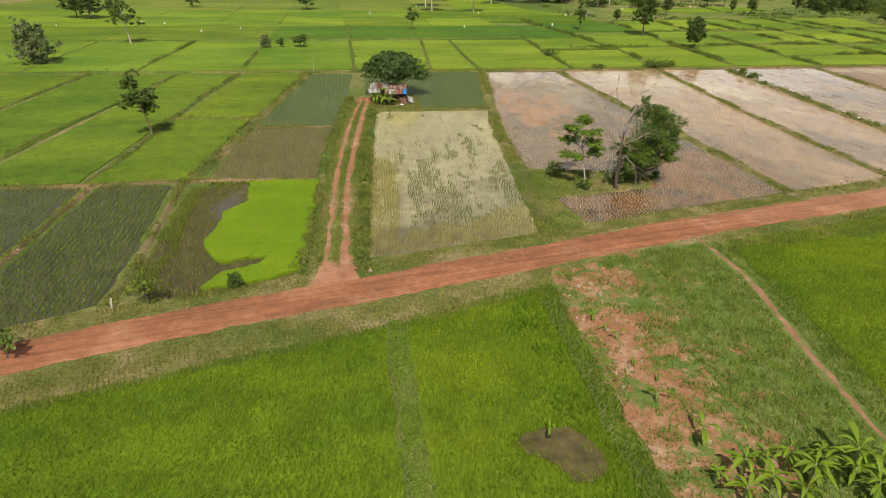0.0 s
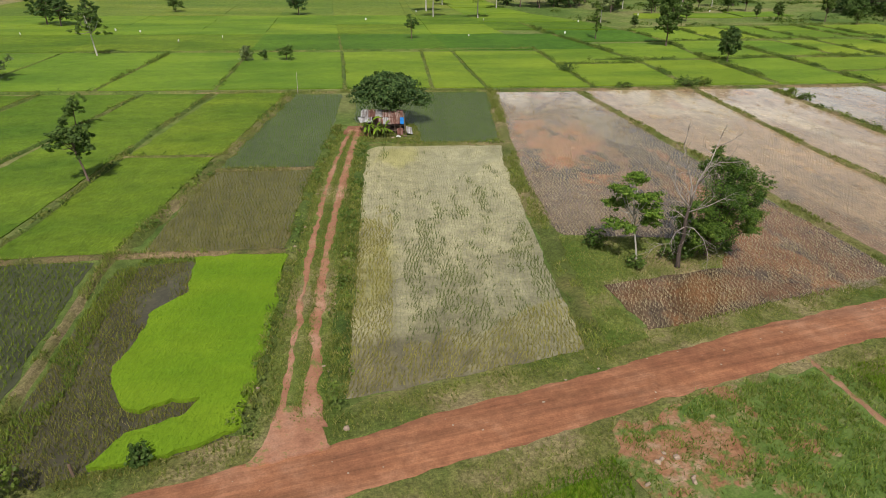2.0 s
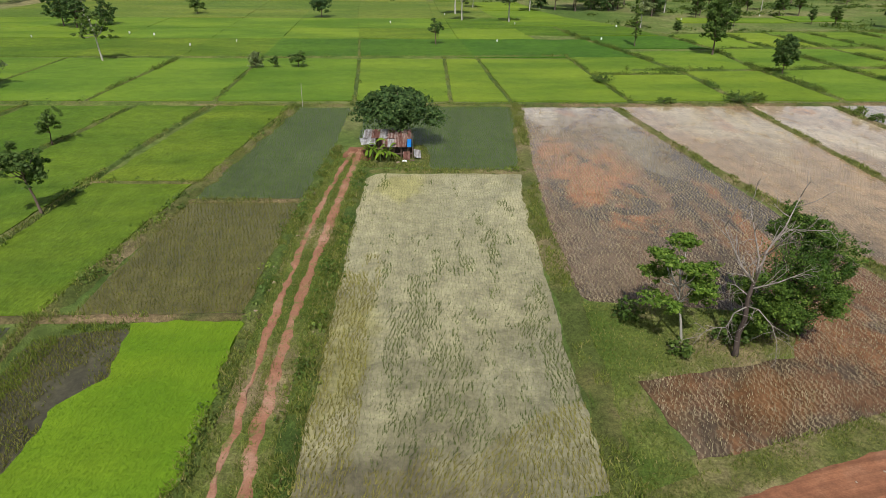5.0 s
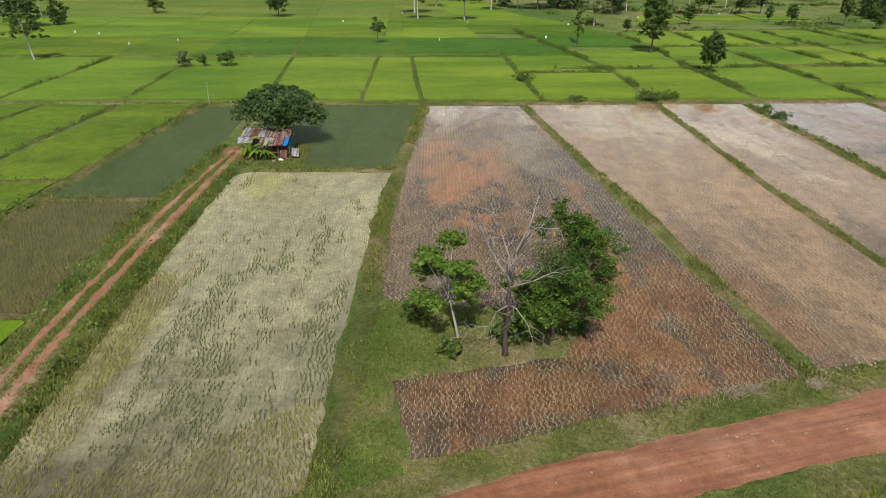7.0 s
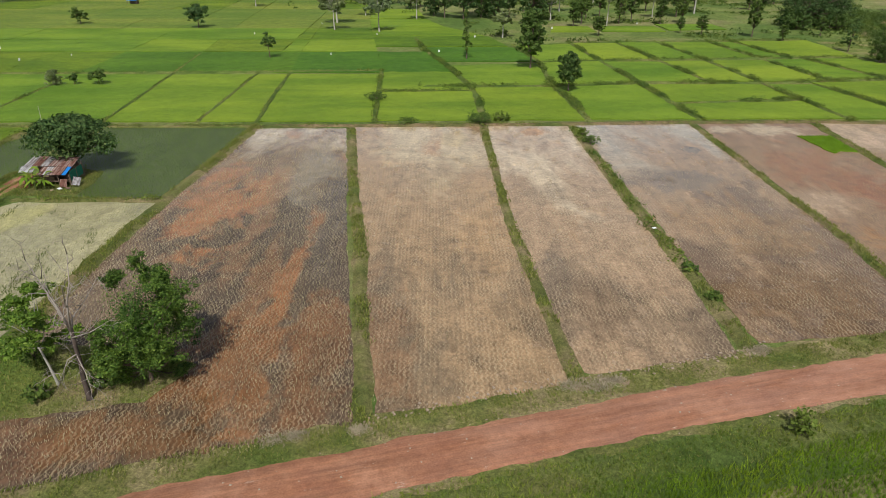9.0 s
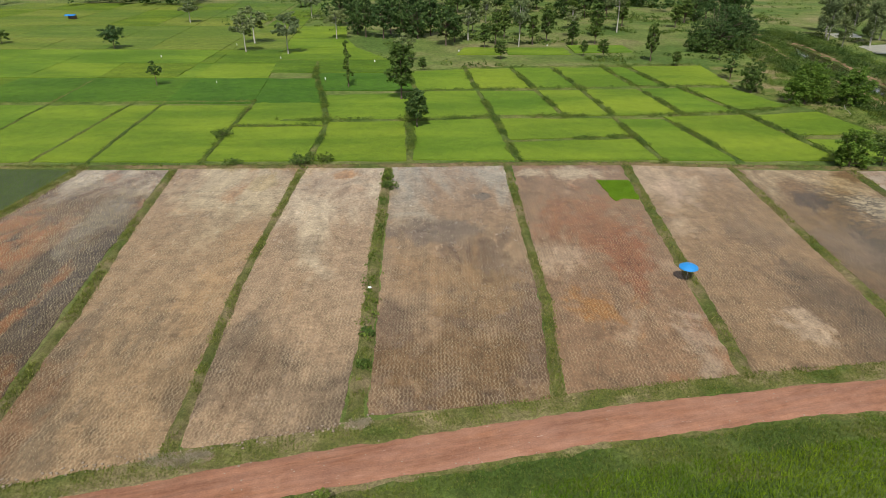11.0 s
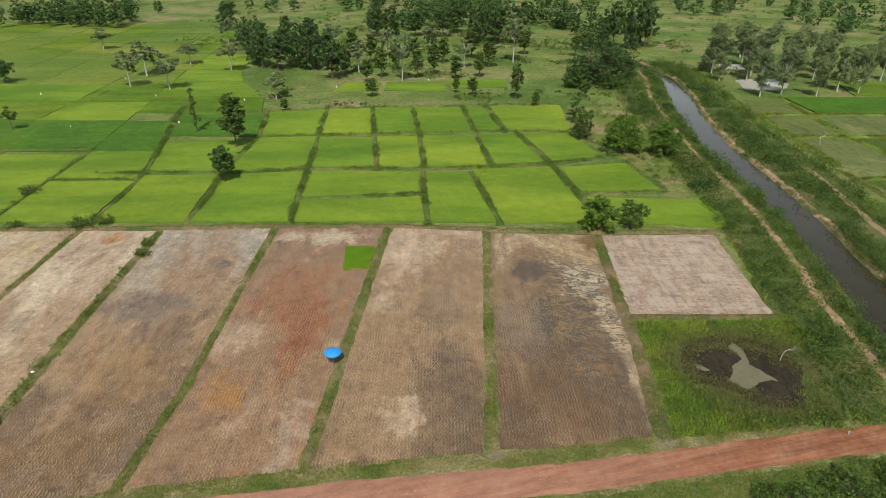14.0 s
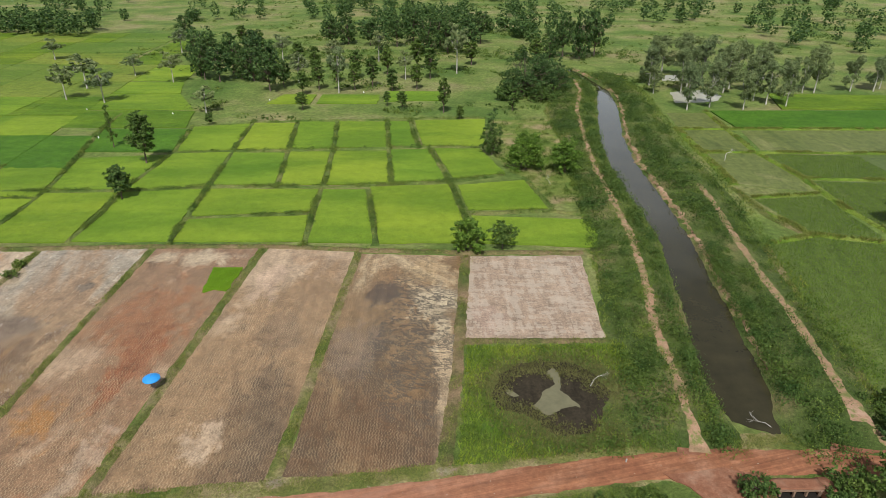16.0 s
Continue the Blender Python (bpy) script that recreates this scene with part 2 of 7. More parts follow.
def plain_mat(name, color, rough=0.8, scale=3.0, low=0.7, high=1.2, spec=0.3, metal=0.0, stretch=(1, 1, 1)):
    n = Nodes(name)
    f = n.noise(scale, 5, 0.65, n.mapped(stretch))
    c = n.mix(1.0, color, n.shade(f, low, high), "MULTIPLY")
    tint = n.mix(n.object_random(), (0.88, 0.88, 0.88), (1.1, 1.1, 1.1))
    return n.done(n.mix(1.0, c, tint, "MULTIPLY"), rough, f, 0.3, 0.02, spec, metal)


def soil_mat(name, a, b, c, rough=0.95, lanes=None, grassy=0.0):
    """Red laterite: rolled wheel lanes, dusty pale patches, small stones."""
    n = Nodes(name)
    broad = n.ramp(n.noise(0.22, 7, 0.68), [(0.33, a), (0.52, b), (0.70, c)])
    grit = n.noise(8.0, 6, 0.75)
    if grassy:
        broad = n.mix(n.ramp(n.noise(0.8, 7, 0.75), [(0.60 - grassy, 0.0), (0.68 - grassy, 0.85)]), broad, (0.115, 0.145, 0.034))
    col = n.mix(1.0, broad, n.shade(n.noise(1.6, 6, 0.72), 0.70, 1.26), "MULTIPLY")
    if lanes is not None:
        drawn = n.noise(1.0, 5, 0.65, n.mapped((0.10, 1.5, 1), lanes))
        col = n.mix(1.0, col, n.shade(drawn, 0.58, 1.38), "MULTIPLY")
        fine_lanes = n.noise(1.0, 4, 0.7, n.mapped((0.14, 4.5, 1), lanes, (2, 5, 0)))
        col = n.mix(1.0, col, n.shade(fine_lanes, 0.78, 1.2), "MULTIPLY")
        sep = n.tree.nodes.new("ShaderNodeSeparateXYZ")
        n.link(n.pos, sep.inputs[0])
        dry = []
        for x0, x1, y0, y1 in ((25, 75, 0.12, 1.0), (128, 156, 1.0, 0.06)):
            run = n.add("MapRange")
            n.link(sep.outputs[0], run.inputs["Value"])
            for key, value in (("From Min", x0), ("From Max", x1), ("To Min", y0), ("To Max", y1)):
                run.inputs[key].default_value = value
            dry.append(run.outputs[0])
        dust = n.ramp(n.noise(0.9, 7, 0.75, n.mapped((0.22, 0.9, 1), lanes, (7, 3, 0))), [(0.32, 0.15), (0.68, 0.6)])
        dust = n.maths("MULTIPLY", dust, n.maths("MULTIPLY", dry[0], dry[1]))
        col = n.mix(dust, col, (0.47, 0.26, 0.19))
        chips = n.ramp(n.noise(1.5, 6, 0.8, n.mapped((0.4, 1.3, 1), lanes, (3, 9, 0))), [(0.635, 0.0), (0.68, 0.7)])
        col = n.mix(n.maths("MULTIPLY", chips, n.maths("MULTIPLY", dry[0], dry[1])), col, (0.60, 0.47, 0.38))
    col = n.mix(1.0, col, n.shade(grit, 0.72, 1.25), "MULTIPLY")
    return n.done(col, rough, n.maths("ADD", grit, n.noise(0.9, 4)), 0.6, 0.05, 0.15)


GROUND = turf_mat("meadow", (0.095, 0.150, 0.030), (0.155, 0.195, 0.048), (0.25, 0.22, 0.10), 0.55, 0.46)
VERGE = turf_mat("verge_grass", (0.110, 0.145, 0.030), (0.20, 0.195, 0.062), (0.31, 0.25, 0.125), 2.4, 0.72)
BUND = turf_mat("bund_turf", (0.105, 0.130, 0.030), (0.175, 0.170, 0.055), (0.28, 0.215, 0.115), 2.2, 0.62)
BUND_DRY = turf_mat("dry_bund", (0.095, 0.115, 0.03), (0.17, 0.14, 0.06), (0.28, 0.19, 0.11), 2.5, 0.55)
WEED_BED = turf_mat("weed_bed", (0.078, 0.122, 0.024), (0.120, 0.160, 0.036), (0.185, 0.185, 0.060), 2.0, 0.45)
RICE_FAR = rice_mat("far_rice", (0.108, 0.180, 0.015), (0.186, 0.262, 0.022), 4, 0.045, 1.0, 0.6)
RICE_MID = rice_mat("mid_rice", (0.084, 0.142, 0.011), (0.140, 0.200, 0.015), 3)
RICE_DEEP = rice_mat("deep_green_rice", (0.062, 0.130, 0.012), (0.085, 0.165, 0.014), 0)
RICE_DRY = rice_mat("olive_rice", (0.105, 0.160, 0.020), (0.165, 0.205, 0.032), 2, 0.03)
RICE_NEAR = rice_mat("near_rice", (0.078, 0.128, 0.009), (0.132, 0.188, 0.011), 8, 0.09)
RICE_LIME = rice_mat("lime_rice", (0.118, 0.215, 0.010), (0.152, 0.245, 0.012), 5, 0.12, 1.0, 0.4)
POOL = plain_mat("murky_pool", (0.165, 0.150, 0.085), 0.4, 0.8, 0.75, 1.15, 0.28)
PALE_POND = plain_mat("pale_pond", (0.36, 0.34, 0.27), 0.35, 0.3, 0.8, 1.15, 0.4)
SEAM = turf_mat("seam_grass", (0.105, 0.172, 0.016), (0.135, 0.200, 0.024), (0.165, 0.210, 0.050), 3.0, 0.4)
LAWN = turf_mat("spit_grass", (0.105, 0.155, 0.026), (0.170, 0.200, 0.046), (0.30, 0.235, 0.120), 2.2, 0.56)
DARK_BED = mud_mat("dark_bed", (0.07, 0.055, 0.036), (0.038, 0.031, 0.022), (0.026, 0.022, 0.017), (0.075, 0.06, 0.025), 0.0, 0.85, spec=0.08)
WEEDY_BED = mud_mat("weedy_bed", (0.115, 0.105, 0.070), (0.080, 0.073, 0.046), (0.050, 0.046, 0.031), (0.09, 0.095, 0.03), 0.0, 0.3, spec=0.3)
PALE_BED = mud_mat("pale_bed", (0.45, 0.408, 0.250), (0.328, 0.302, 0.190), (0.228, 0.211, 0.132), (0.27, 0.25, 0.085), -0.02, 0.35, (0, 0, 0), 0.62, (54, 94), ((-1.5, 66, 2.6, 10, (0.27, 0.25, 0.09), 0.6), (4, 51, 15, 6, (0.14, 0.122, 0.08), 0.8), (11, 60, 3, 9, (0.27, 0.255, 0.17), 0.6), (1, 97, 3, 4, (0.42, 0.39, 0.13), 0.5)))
OLIVE_BED = mud_mat("olive_bed", (0.165, 0.150, 0.055), (0.118, 0.108, 0.037), (0.075, 0.070, 0.026), (0.15, 0.105, 0.035), 0.0, 0.3, spec=0.4)
EAST_BED = mud_mat("eastern_bed", (0.195, 0.200, 0.080), (0.125, 0.148, 0.044), (0.092, 0.118, 0.034), (0.12, 0.155, 0.034), 0.0, 0.55, spec=0.12)
EAST_GREEN = mud_mat("eastern_green_bed", (0.120, 0.145, 0.044), (0.088, 0.122, 0.030), (0.066, 0.098, 0.024), (0.09, 0.125, 0.026), 0.0, 0.5, spec=0.15)
BANK_BED = turf_mat("bank_bed", (0.060, 0.090, 0.020), (0.100, 0.128, 0.034), (0.20, 0.165, 0.075), 1.6, 0.45)
BUND_GREEN = turf_mat("green_bund", (0.10, 0.165, 0.018), (0.145, 0.205, 0.024), (0.20, 0.22, 0.05), 2.6, 0.3)
ROUGH_TUFT = leaf_mat("rough_tufts", (0.085, 0.150, 0.020), (0.215, 0.300, 0.050), (0.29, 0.31, 0.10), 0.3)
SLATE_BED = mud_mat("slate_bed", (0.105, 0.130, 0.055), (0.078, 0.100, 0.040), (0.055, 0.072, 0.030), (0.09, 0.12, 0.03), 0.0, 0.40, spec=0.28)
DEEP_BED = mud_mat("deep_bed", (0.085, 0.088, 0.046), (0.058, 0.062, 0.030), (0.040, 0.043, 0.022), (0.06, 0.068, 0.02), 0.0, 0.3)
RED_ROAD = soil_mat("red_road", (0.205, 0.08, 0.041), (0.262, 0.112, 0.057), (0.34, 0.167, 0.099), 0.95, -14)
TRACK_SOIL = soil_mat("track_soil", (0.26, 0.115, 0.068), (0.34, 0.165, 0.102), (0.44, 0.265, 0.185), grassy=0.055)
RED_SOIL = soil_mat("red_soil", (0.17, 0.07, 0.038), (0.225, 0.10, 0.058), (0.30, 0.17, 0.112), grassy=0.0)
DRY_SOIL = soil_mat("dry_soil", (0.20, 0.145, 0.085), (0.28, 0.205, 0.135), (0.36, 0.28, 0.20), grassy=0.13)
FOOT_SOIL = soil_mat("footpath_soil", (0.20, 0.10, 0.058), (0.29, 0.155, 0.095), (0.36, 0.225, 0.15), grassy=0.07)
PALE_SOIL = soil_mat("pale_soil", (0.17, 0.14, 0.065), (0.33, 0.20, 0.125), (0.45, 0.29, 0.205), grassy=0.09)
BLADE_NEAR = leaf_mat("rice_blades", (0.108, 0.190, 0.012), (0.250, 0.365, 0.021), None, 0.35, 0.085)
BLADE_BRIGHT = leaf_mat("yellowing_rice_blades", (0.150, 0.225, 0.012), (0.330, 0.425, 0.023), None, 0.35, 0.085)
BLADE_MARGIN = leaf_mat("rice_margin_blades", (0.076, 0.155, 0.009), (0.170, 0.295, 0.016), None, 0.32, 0.2)
BLADE_EAST = leaf_mat("eastern_rice_blades", (0.085, 0.150, 0.020), (0.175, 0.255, 0.040), None, 0.3)
BLADE_MARSH = leaf_mat("marsh_grass_blades", (0.125, 0.200, 0.020), (0.265, 0.360, 0.038), (0.34, 0.37, 0.06), 0.35, 0.12)
BANK_GRASS = leaf_mat("bank_grass", (0.075, 0.130, 0.018), (0.185, 0.255, 0.040), (0.28, 0.28, 0.08), 0.3, 0.12)
BUSHY = leaf_mat("bank_leaves", (0.050, 0.092, 0.018), (0.098, 0.156, 0.034), (0.15, 0.205, 0.05), 0.3, 0.22)
BLADE_LIME = leaf_mat("young_rice_blades", (0.128, 0.228, 0.010), (0.170, 0.270, 0.014), None, 0.3)
BLADE_DEEP = leaf_mat("dark_rice_blades", (0.090, 0.135, 0.014), (0.215, 0.275, 0.034), None, 0.3)
BLADE_STRAW = leaf_mat("pale_seedlings", (0.34, 0.265, 0.15), (0.66, 0.54, 0.34), (0.38, 0.33, 0.15), 0.25)
BLADE_PALE = leaf_mat("yellow_seedlings", (0.23, 0.232, 0.09), (0.43, 0.412, 0.195), (0.185, 0.21, 0.07), 0.3)
BLADE_OLIVE = leaf_mat("olive_seedlings", (0.090, 0.118, 0.034), (0.195, 0.228, 0.074), (0.11, 0.15, 0.036), 0.3)
BLADE_DRY = leaf_mat("dry_straw", (0.26, 0.215, 0.14), (0.42, 0.36, 0.26), None, 0.2)
BLADE_SLATE = leaf_mat("slate_green_rice", (0.086, 0.150, 0.018), (0.165, 0.250, 0.032), None, 0.3)
BLADE_BROWN = leaf_mat("withered_weeds", (0.11, 0.105, 0.032), (0.25, 0.225, 0.075), (0.13, 0.17, 0.035), 0.25)
BLADE_YELLOW = leaf_mat("yellow_green_seedlings", (0.16, 0.15, 0.036), (0.37, 0.335, 0.10), (0.13, 0.16, 0.03), 0.3)
BLADE_THIN = leaf_mat("thin_rice", (0.125, 0.128, 0.030), (0.265, 0.255, 0.066), (0.13, 0.165, 0.035), 0.3)
BLADE_GRASS = leaf_mat("grass_blades", (0.092, 0.132, 0.020), (0.225, 0.255, 0.055), (0.36, 0.30, 0.14), 0.3)
WEEDS = leaf_mat("weed_leaves", (0.080, 0.128, 0.022), (0.135, 0.195, 0.038), (0.18, 0.23, 0.055), 0.3, 0.2)
LEAF_DARK = leaf_mat("dark_leaves", (0.032, 0.070, 0.019), (0.096, 0.158, 0.042), (0.155, 0.205, 0.065), 0.28)
LEAF_MID = leaf_mat("mid_leaves", (0.050, 0.090, 0.018), (0.125, 0.190, 0.038), (0.18, 0.23, 0.06), 0.3)
LEAF_BUSH = leaf_mat("bushy_leaves", (0.042, 0.090, 0.014), (0.150, 0.235, 0.034), (0.22, 0.30, 0.06), 0.32, 0.3)
LEAF_TUFT = leaf_mat("feathery_leaves", (0.055, 0.115, 0.014), (0.165, 0.265, 0.034), (0.25, 0.33, 0.07), 0.3)
LEAF_GREY = leaf_mat("greyish_leaves", (0.125, 0.165, 0.07), (0.28, 0.335, 0.14), (0.36, 0.39, 0.19), 0.42)
LEAF_BANANA = leaf_mat("banana_leaves", (0.105, 0.205, 0.018), (0.33, 0.44, 0.042), (0.44, 0.40, 0.12), 0.4)
LUSH = leaf_mat("lush_grass", (0.090, 0.145, 0.020), (0.190, 0.255, 0.042), (0.24, 0.27, 0.06), 0.3, 0.10)
BARK = plain_mat("brown_bark", (0.135, 0.095, 0.075), 0.9, 5.0, 0.55, 1.35, 0.2, 0.0, (1, 1, 0.3))
BARK_DARK = plain_mat("dark_bark", (0.070, 0.052, 0.044), 0.9, 5.0, 0.5, 1.5, 0.2, 0.0, (1, 1, 0.3))
BARK_PALE = plain_mat("pale_bark", (0.40, 0.37, 0.32), 0.85, 4.0, 0.65, 1.2, 0.2, 0.0, (1, 1, 0.3))
BARK_DEAD = plain_mat("dead_wood", (0.33, 0.28, 0.245), 0.9, 5.0, 0.55, 1.35, 0.2, 0.0, (1, 1, 0.3))
STALK = plain_mat("green_stalk", (0.16, 0.20, 0.06), 0.6, 5.0, 0.7, 1.2)
def tin_mat(name, a, b, c):
    """Old corrugated iron: rust runs and pale worn zinc in stripes along the ribs."""
    n = Nodes(name)
    f = n.noise(1.6, 6, 0.7, n.mapped((2.4, 0.18, 0.5)))
    col = n.ramp(f, [(0.36, a), (0.50, b), (0.62, c)])
    col = n.mix(1.0, col, n.shade(n.noise(2.2, 6, 0.75), 0.55, 1.3), "MULTIPLY")
    return n.done(col, 0.6, f, 0.2, 0.01, 0.3, 0.15)


RUST_TIN = tin_mat("rusted_tin", (0.11, 0.048, 0.036), (0.21, 0.10, 0.075), (0.41, 0.32, 0.285))
GREY_TIN = tin_mat("grey_tin", (0.16, 0.12, 0.11), (0.36, 0.34, 0.34), (0.52, 0.51, 0.51))
BLUE_SHEET = plain_mat("blue_sheet", (0.03, 0.22, 0.60), 0.5, 2.0, 0.75, 1.15, 0.4)
GREEN_NET = plain_mat("green_net", (0.02, 0.16, 0.10), 0.8, 9.0, 0.6, 1.2)
BOARDS = plain_mat("weathered_boards", (0.17, 0.115, 0.085), 0.85, 3.0, 0.6, 1.3, 0.2, 0.0, (4, 4, 0.4))
UMBRELLA_BLUE = plain_mat("umbrella_cloth", (0.035, 0.25, 0.62), 0.55, 3.0, 0.85, 1.1, 0.4)
TIMBER = plain_mat("brown_timber", (0.23, 0.145, 0.10), 0.85, 3.0, 0.6, 1.3, 0.2, 0.0, (4, 4, 0.4))
# near black, painted in for the shade inside the culvert's openings
OPENING_DARK = plain_mat("opening_dark", (0.018, 0.015, 0.012), 0.8, 3.0, 0.6, 1.3, 0.2)
CONCRETE = plain_mat("concrete", (0.46, 0.44, 0.40), 0.85, 6.0, 0.7, 1.15)
WHITE_RAG = plain_mat("white_rag", (0.75, 0.76, 0.76), 0.8, 4.0, 0.85, 1.05)
WATER = plain_mat("canal_water", (0.044, 0.037, 0.017), 0.03, 0.25, 0.7, 1.3, 0.42)
MUDDY = plain_mat("muddy_pool", (0.092, 0.075, 0.030), 0.42, 1.3, 0.40, 1.45, 0.3)
CLOD = plain_mat("dry_clod", (0.37, 0.285, 0.21), 0.95, 6.0, 0.7, 1.2)
STONE = plain_mat("stone", (0.33, 0.24, 0.18), 0.9, 6.0, 0.7, 1.2)


# ---- geometry helpers ----
def raw_mesh(name, verts, faces, sides):
    """A mesh from arrays of places and of corner numbers, every face with the same number of sides."""
    verts, faces = np.asarray(verts, np.float32).reshape(-1, 3), np.asarray(faces, np.int32).reshape(-1)
    me = bpy.data.meshes.new(name)
    me.vertices.add(len(verts))
    me.vertices.foreach_set("co", verts.ravel())
    me.loops.add(len(faces))
    me.loops.foreach_set("vertex_index", faces)
    count = len(faces) // sides
    me.polygons.add(count)
    me.polygons.foreach_set("loop_start", np.arange(count, dtype=np.int32) * sides)
    me.polygons.foreach_set("loop_total", np.full(count, sides, np.int32))
    me.update(calc_edges=True)
    return me


def mesh_ob(name, me, material, parent=None, smooth=False):
    ob = new(name, me)
    me.materials.append(material)
    if smooth:
        me.polygons.foreach_set("use_smooth", [True] * len(me.polygons))
    if parent:
        ob.parent = parent
    return ob


def part(name, bm, material, parent=None, label="", smooth=False):
    me = bpy.data.meshes.new(name)
    bm.to_mesh(me)
    bm.free()
    ob = mesh_ob(name, me, material, parent, smooth)
    return tagged(ob, label) if label else ob


def thing(name, at, label, category, group="", turn=0.0):
    ob = new(name)
    ob.empty_display_size = 0.3
    ob.matrix_basis = pose(*at, 0, 0, turn)
    return tagged(ob, label, category, group)


def along(points, step):
    """Points every step metres along a smooth line through points."""
    p = np.asarray(points, float)
    d = np.r_[0, np.cumsum(np.linalg.norm(np.diff(p[:, :2], axis=0), axis=1))]
    t = np.linspace(0, d[-1], max(2, int(d[-1] / step) + 1))
    return np.stack([np.interp(t, d, p[:, k]) for k in range(p.shape[1])], 1)


def wob(x, y, scale, seed=0.0):
    return noise.noise((x * scale, y * scale, seed))


def inside(poly, pts):
    poly = np.asarray(poly, float)
    x, y = pts[:, 0], pts[:, 1]
    hit = np.zeros(len(pts), bool)
    for (ax, ay), (bx, by) in zip(poly, np.roll(poly, -1, 0)):
        cross = (ay > y) != (by > y)
        with np.errstate(divide="ignore", invalid="ignore"):
            hit ^= cross & (x < (bx - ax) * (y - ay) / (by - ay) + ax)
    return hit


def ragged(poly, amount, step=0.7, seed=0.0):
    """The outline of poly, with more corners and an uneven edge."""
    pts = along(list(poly) + [poly[0]], step)[:-1]
    return [(x + amount * wob(x, y, 0.5, seed) + 0.5 * amount * wob(x, y, 1.9, seed), y + amount * wob(x, y, 0.5, seed + 9) + 0.5 * amount * wob(x, y, 1.9, seed + 9)) for x, y in pts]


def sheet(name, poly, z, material, amount=0.3, step=0.7, seed=0.0, deep=0.12):
    """A level field with an uneven edge and a low side all round."""
    bm = bmesh.new()
    top = [bm.verts.new((x, y, z)) for x, y in ragged(poly, amount, step, seed)]
    low = [bm.verts.new((v.co.x, v.co.y, z - deep)) for v in top]
    bm.faces.new(top)
    for i in range(len(top)):
        j = (i + 1) % len(top)
        bm.faces.new((top[j], top[i], low[i], low[j]))
    bmesh.ops.recalc_face_normals(bm, faces=bm.faces)
    return part(name, bm, material)


def canopy(name, corners, z, material, step=1.5, edge=0.35, relief=0.07, seed=0.0):
    """A field of standing rice: the four corners in order, a bumpy top at height z and sides down to the ground."""
    a, b, c, d = [np.array(p, float) for p in corners]
    nu = max(2, int(max(np.linalg.norm(b - a), np.linalg.norm(c - d)) / step))
    nv = max(2, int(max(np.linalg.norm(d - a), np.linalg.norm(c - b)) / step))
    bm = bmesh.new()
    rows = []
    for j in range(nv + 1):
        row = []
        for i in range(nu + 1):
            u, v = i / nu, j / nv
            x, y = (a * (1 - u) + b * u) * (1 - v) + (d * (1 - u) + c * u) * v
            x, y = x + edge * wob(x, y, 0.35, seed), y + edge * wob(x, y, 0.35, seed + 5)
            row.append(bm.verts.new((x, y, z + relief * wob(x, y, 0.8, 3) + relief * wob(x, y, 0.15, 8))))
        rows.append(row)
    for j in range(nv):
        for i in range(nu):
            bm.faces.new((rows[j][i], rows[j][i + 1], rows[j + 1][i + 1], rows[j + 1][i]))
    rim = rows[0] + [r[-1] for r in rows[1:]] + rows[-1][-2::-1] + [r[0] for r in rows[-2:0:-1]]
    low = [bm.verts.new((v.co.x, v.co.y, -0.02)) for v in rim]
    for i in range(len(rim)):
        j = (i + 1) % len(rim)
        bm.faces.new((rim[j], rim[i], low[i], low[j]))
    return part(name, bm, material)


def ribbon(name, points, width, profile, material, step=0.8, rough_edge=0.15, seed=0.0, z=0.0, bumpy=0.35, foot=0.0):
    """A strip along points; profile: (share of the half width, height) from one edge to the other. foot: metres over which it rises from the ground at its ends. width may be given point by point, as third number."""
    pts = np.array([(*p, width) if len(p) == 2 else p for p in points], float)
    line = along(pts, step)
    way = np.gradient(line[:, :2], axis=0)
    way /= np.linalg.norm(way, axis=1)[:, None] + 1e-9
    verts, faces, n = [], [], len(profile)
    for k, ((x, y, w), (dx, dy)) in enumerate(zip(line, way)):
        rise = min(1.0, 0.03 + k * step / foot, 0.03 + (len(line) - 1 - k) * step / foot) if foot else 1.0
        for i, (s, h) in enumerate(profile):
            h = h * rise
            side = s * w / 2 + rough_edge * abs(s) * (wob(x, y, 0.9, seed + (s > 0) * 7) + wob(x, y, 0.25, seed + 3 + (s > 0) * 7))
            px_, py_ = x - dy * -side, y + dx * -side
            verts.append((px_, py_, z + h * (1 + bumpy * wob(px_, py_, 0.7, seed)) if 0 < i < n - 1 else z + h))
        if k:
            o = (k - 1) * n
            faces += [(o + i, o + n + i, o + n + i + 1, o + i + 1) for i in range(n - 1)]
    faces = [f[::-1] for f in faces]
    me = raw_mesh(name, verts, faces, 4)
    return mesh_ob(name, me, material, smooth=True)


def spread(poly, gap, rng, row_gap=None, jitter=0.25, turn=0.0):
    """Places inside poly, on a jittered grid with gap along the rows and row_gap between them."""
    poly = np.asarray(poly, float)
    mid = poly.mean(0)
    c, s = math.cos(radians(turn)), math.sin(radians(turn))
    r = np.max(np.linalg.norm(poly - mid, axis=1)) + 1
    gx, gy = np.meshgrid(np.arange(-r, r, row_gap or gap), np.arange(-r, r, gap))
    p = np.stack([gx.ravel(), gy.ravel()], 1)
    p += rng.normal(0, jitter * gap, p.shape)
    p = p @ np.array([[c, s], [-s, c]]) + mid
    return p[inside(poly, p)]


